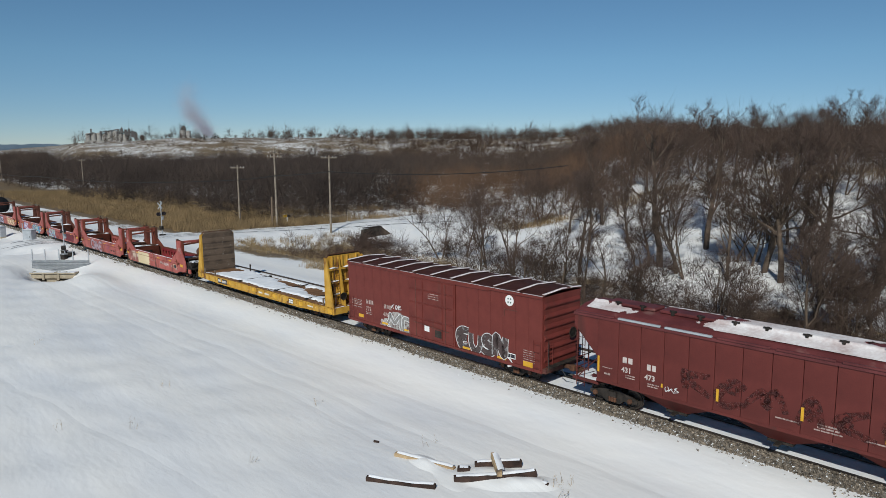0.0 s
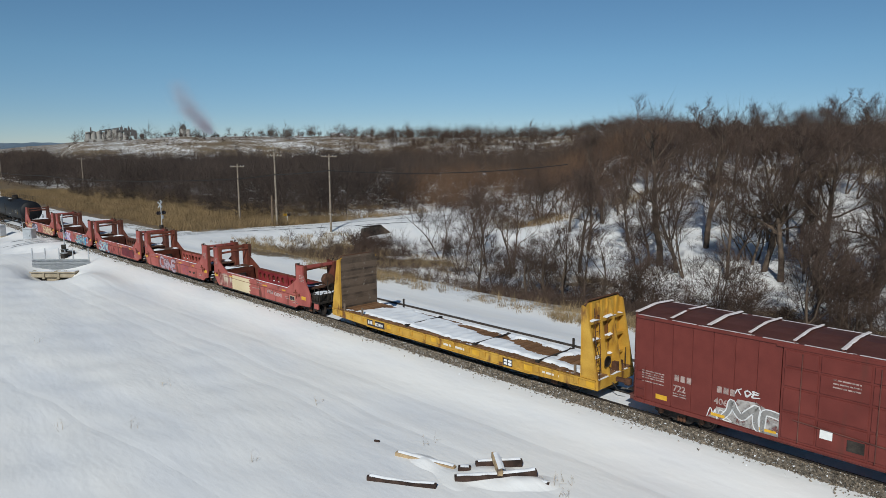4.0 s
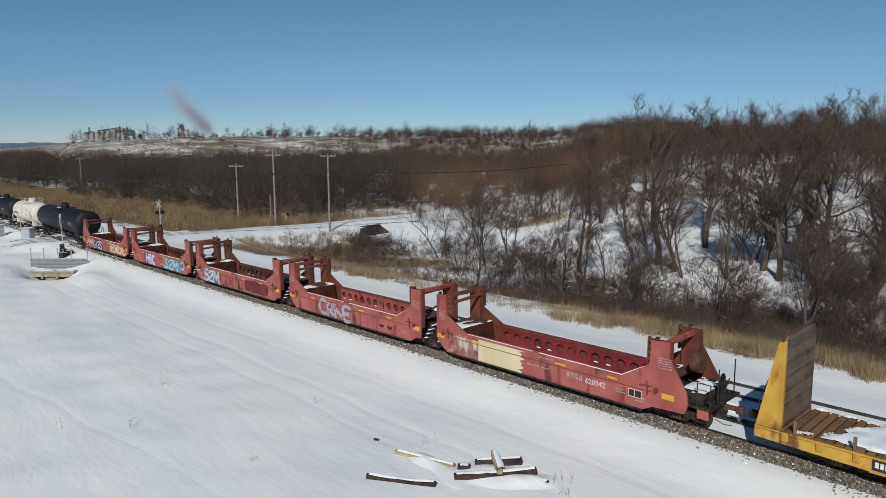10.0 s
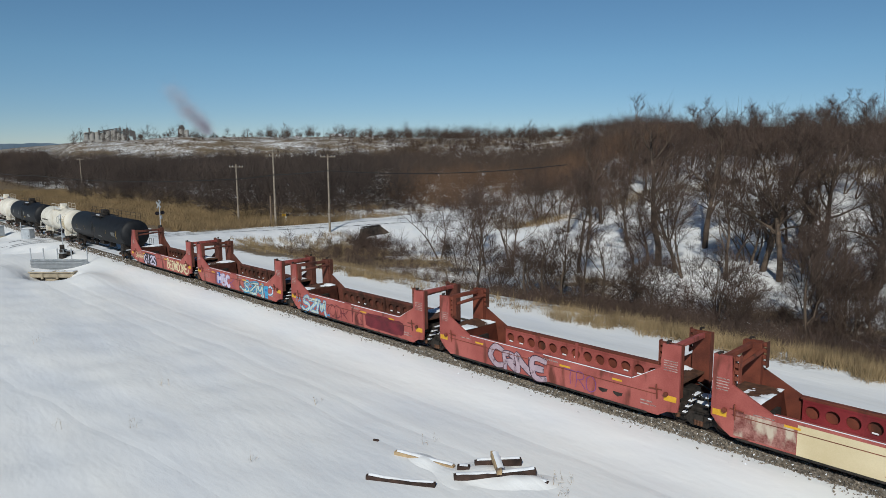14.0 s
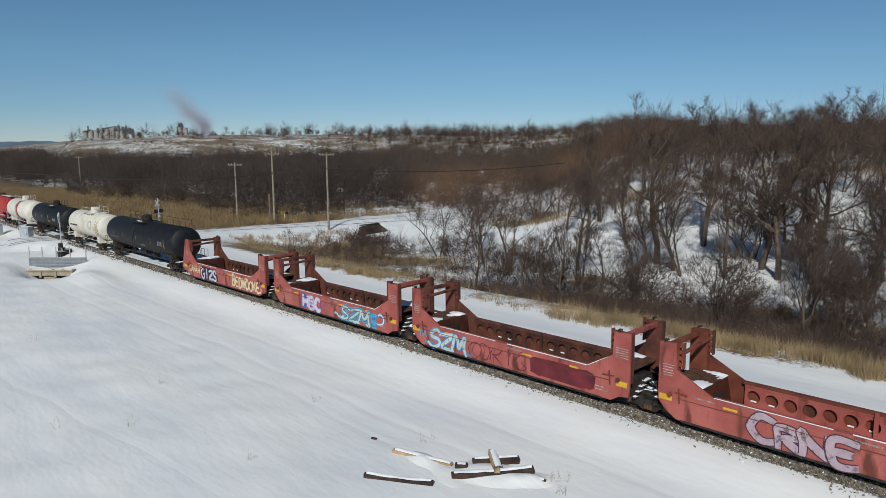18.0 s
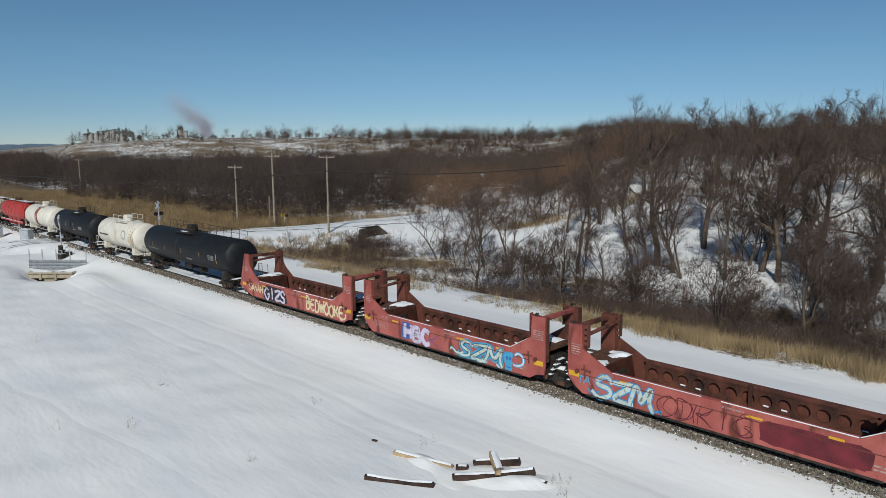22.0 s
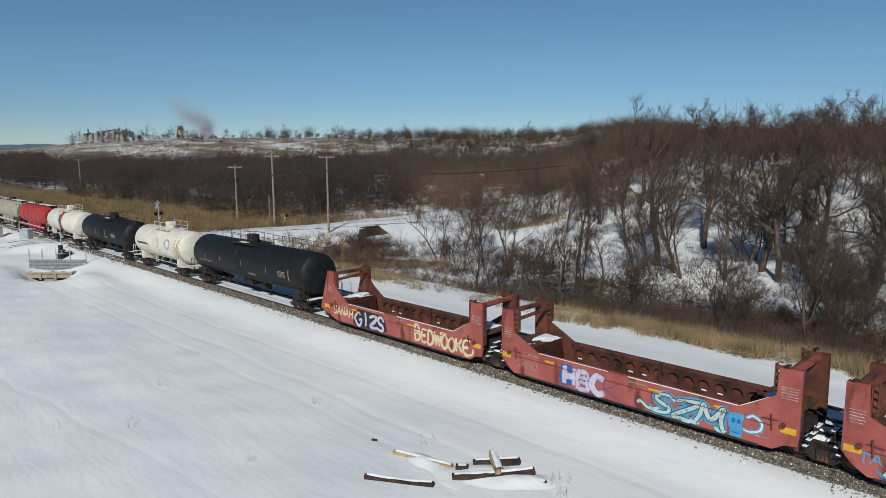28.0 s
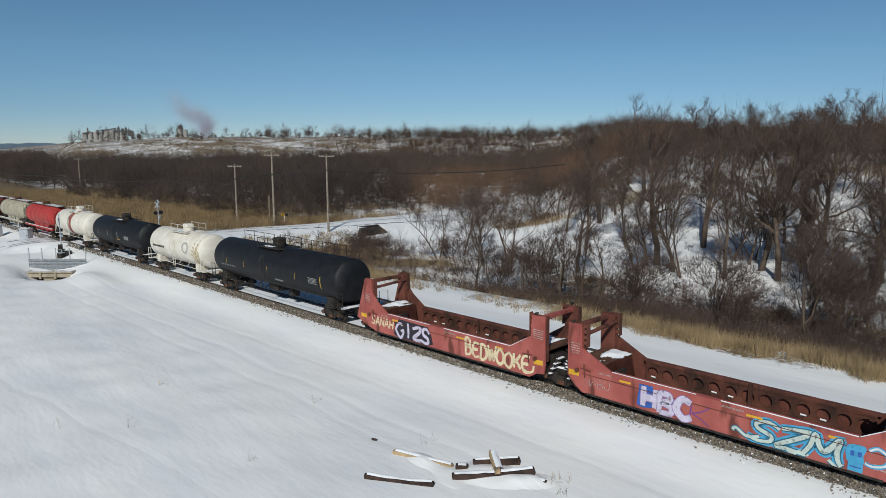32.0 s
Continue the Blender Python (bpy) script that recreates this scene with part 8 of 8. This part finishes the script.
part("tank", lathe(bmesh.new(), [(9, 0.5), (10, 3), (13, 4.2), (16, 3), (17, 0.5)], 16, "z"), FAR_STEEL, water_tower)
part("mast", rods(((0, 0, -20), (0, 0, 10), 1.0), n=8), FAR_STEEL, water_tower)
for head, w, h, label in ((55.0, 22, 7, "long pale farm shed on the skyline"), (52.4, 15, 6, "small pale shed on the skyline"), (58.3, 12, 5, "small grey shed on the skyline")):
    x, y, z = on_horizon(head, 980)
    shed = thing("farm_shed", label, "shed", "sheds on the ridge", pose(x, y, z, 0, 0, head))
    part("wall", boxes((-w / 2, w / 2, -5, 5, -3, h * 0.6)), FAR_CONCRETE, shed)
    part("roof", prism(bmesh.new(), [(-w / 2 - 0.5, h * 0.6), (w / 2 + 0.5, h * 0.6), (w / 2 - 2, h), (-w / 2 + 2, h)], -5.6, 5.6), SNOW, shed)

# far country beyond the plain, distance haze painted into its blue
FAR_HAZE_BLUE = material("far_country_haze_blue", (0.1, 0.15, 0.21), (0.15, 0.2, 0.26), 1.0, 0, 0.004, 0.03, 0, 0)
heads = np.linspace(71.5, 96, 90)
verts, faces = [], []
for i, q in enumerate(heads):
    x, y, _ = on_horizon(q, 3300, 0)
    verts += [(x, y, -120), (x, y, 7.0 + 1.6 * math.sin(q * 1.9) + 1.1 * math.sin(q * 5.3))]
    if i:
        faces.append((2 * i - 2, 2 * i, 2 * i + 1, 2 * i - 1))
tagged(raw("backdrop", verts, faces, FAR_HAZE_BLUE, kind="structure"), "low backdrop strip of lowland with painted blue haze", "backdrop")

# smoke: loose flakes in puffs; each row is seconds and, foot to top, how far along and up each puff stands
SMOKE = bpy.data.materials.new("grey_mauve_smoke")
SMOKE.use_nodes = True
sn = SMOKE.node_tree.nodes
sn.remove(sn["Principled BSDF"])
lit, thin, half = sn.new("ShaderNodeBsdfDiffuse"), sn.new("ShaderNodeBsdfTranslucent"), sn.new("ShaderNodeMixShader")
for k, shader in enumerate((lit, thin)):
    shader.inputs[0].default_value = (0.7, 0.69, 0.76, 1)
    SMOKE.node_tree.links.new(shader.outputs[0], half.inputs[k + 1])
SMOKE.node_tree.links.new(half.outputs[0], sn["Material Output"].inputs["Surface"])
PUFF_SIZE = (7, 9.5, 12, 12, 12, 13)
PUFF_WAY = ((0, (8, 21), (-9, 38), (-24, 58), (-29, 74), (-38, 94), (-26, 122)),
            (10, (8, 28), (-11, 47), (-29, 67), (-43, 84), (-53, 106), (-72, 113)),
            (20, (6, 20), (1, 38), (-18, 52), (-31, 69), (-50, 82), (-60, 101)),
            (30, (4, 20), (8, 38), (-6, 56), (-31, 58), (-42, 74), (-58, 98)),
            (32, (4, 20), (9, 39), (-5, 57), (-31, 60), (-42, 76), (-58, 98)))
PUFFS = []
plume = thing("smoke_plume", "thin grey-mauve smoke plume drifting over the ridge", "smoke", m=pose(*on_horizon(65.4, 1500, 9.0), 0, 0, 65.4))
r = np.random.RandomState(8)
for k in range(16):
    i, u = int(k / 16 * 5), k / 16 * 5 - int(k / 16 * 5)
    size = PUFF_SIZE[i] * (1 - u) + PUFF_SIZE[i + 1] * u
    n = int(9000 - 490 * k)
    c = r.normal(size=(n, 1, 3)) * size * np.array([0.95, 0.7, 0.8]) * (0.75 + 0.5 * r.rand(n, 1, 1))
    ob = tri_soup("puff", c + r.normal(size=(n, 3, 3)) * 0.24, SMOKE, parent=plume)
    off = r.normal(size=2) * size * 0.25
    rows = []
    for t, *spots in PUFF_WAY:
        (x0, z0), (x1, z1) = spots[i], spots[i + 1]
        rows.append((t, (x0 + (x1 - x0) * u + off[0], 0, z0 + (z1 - z0) * u + off[1])))
    PUFFS.append((ob, rows))


# ---- how the train runs ----
RUN = [-30.03, -24.79, -19.65, -14.59, -9.63, -4.76, -0.00, 4.64, 9.17, 13.56, 17.82, 21.94, 25.92, 29.75, 33.43, 36.96, 40.34, 43.56, 46.64, 49.57, 52.34, 54.97, 57.43, 59.74, 61.89, 63.87, 65.67, 67.30, 68.75, 70.02, 71.11, 72.03, 72.79]


def run(t):
    """Metres that the train has gone at t seconds, nought at six seconds."""
    i = min(max(int(t), 0), 31)
    u = t - i
    p = [RUN[max(i - 1, 0)], RUN[i], RUN[i + 1], RUN[min(i + 2, 32)]]
    if i == 0:
        p[0] = 2 * RUN[0] - RUN[1]
    if i == 31:
        p[3] = 2 * RUN[32] - RUN[31]
    return 0.5 * (2 * p[1] + (p[2] - p[0]) * u + (2 * p[0] - 5 * p[1] + 4 * p[2] - p[3]) * u * u + (3 * p[1] - p[0] - 3 * p[2] + p[3]) * u ** 3)


def car_pose(x, half=6.0):
    """A car whose middle is at x, on the line."""
    y0, y1 = float(track_y(x - half)), float(track_y(x + half))
    return pose(x, (y0 + y1) / 2, float(track_z(x)), 0, -math.degrees(math.atan(GRADE)), math.degrees(math.atan2(y1 - y0, 2 * half)))


def motions():
    times = [i * 0.5 for i in range(65)]
    for ob, middle in CARS:
        walk(ob, [(t, car_pose(middle + run(t))) for t in times])
    # each wheelset turns as it rolls, about fifty degrees from row to row
    turn, last, rows = 0.0, run(0), [(0.0, 0.0)]
    for i in range(1, 961):
        t = i / 30
        if (run(t) - last) / 0.42 > 0.9 or i == 960:
            turn += (run(t) - last) / 0.42
            last = run(t)
            rows.append((t, math.degrees(turn)))
    for ob, x in WHEELS:
        walk(ob, [(t, pose(x, 0, 0.42, 0, a, 0)) for t, a in rows])
    for ob, rows in PUFFS:
        walk(ob, [(t, pose(*place)) for t, place in rows])


motions()
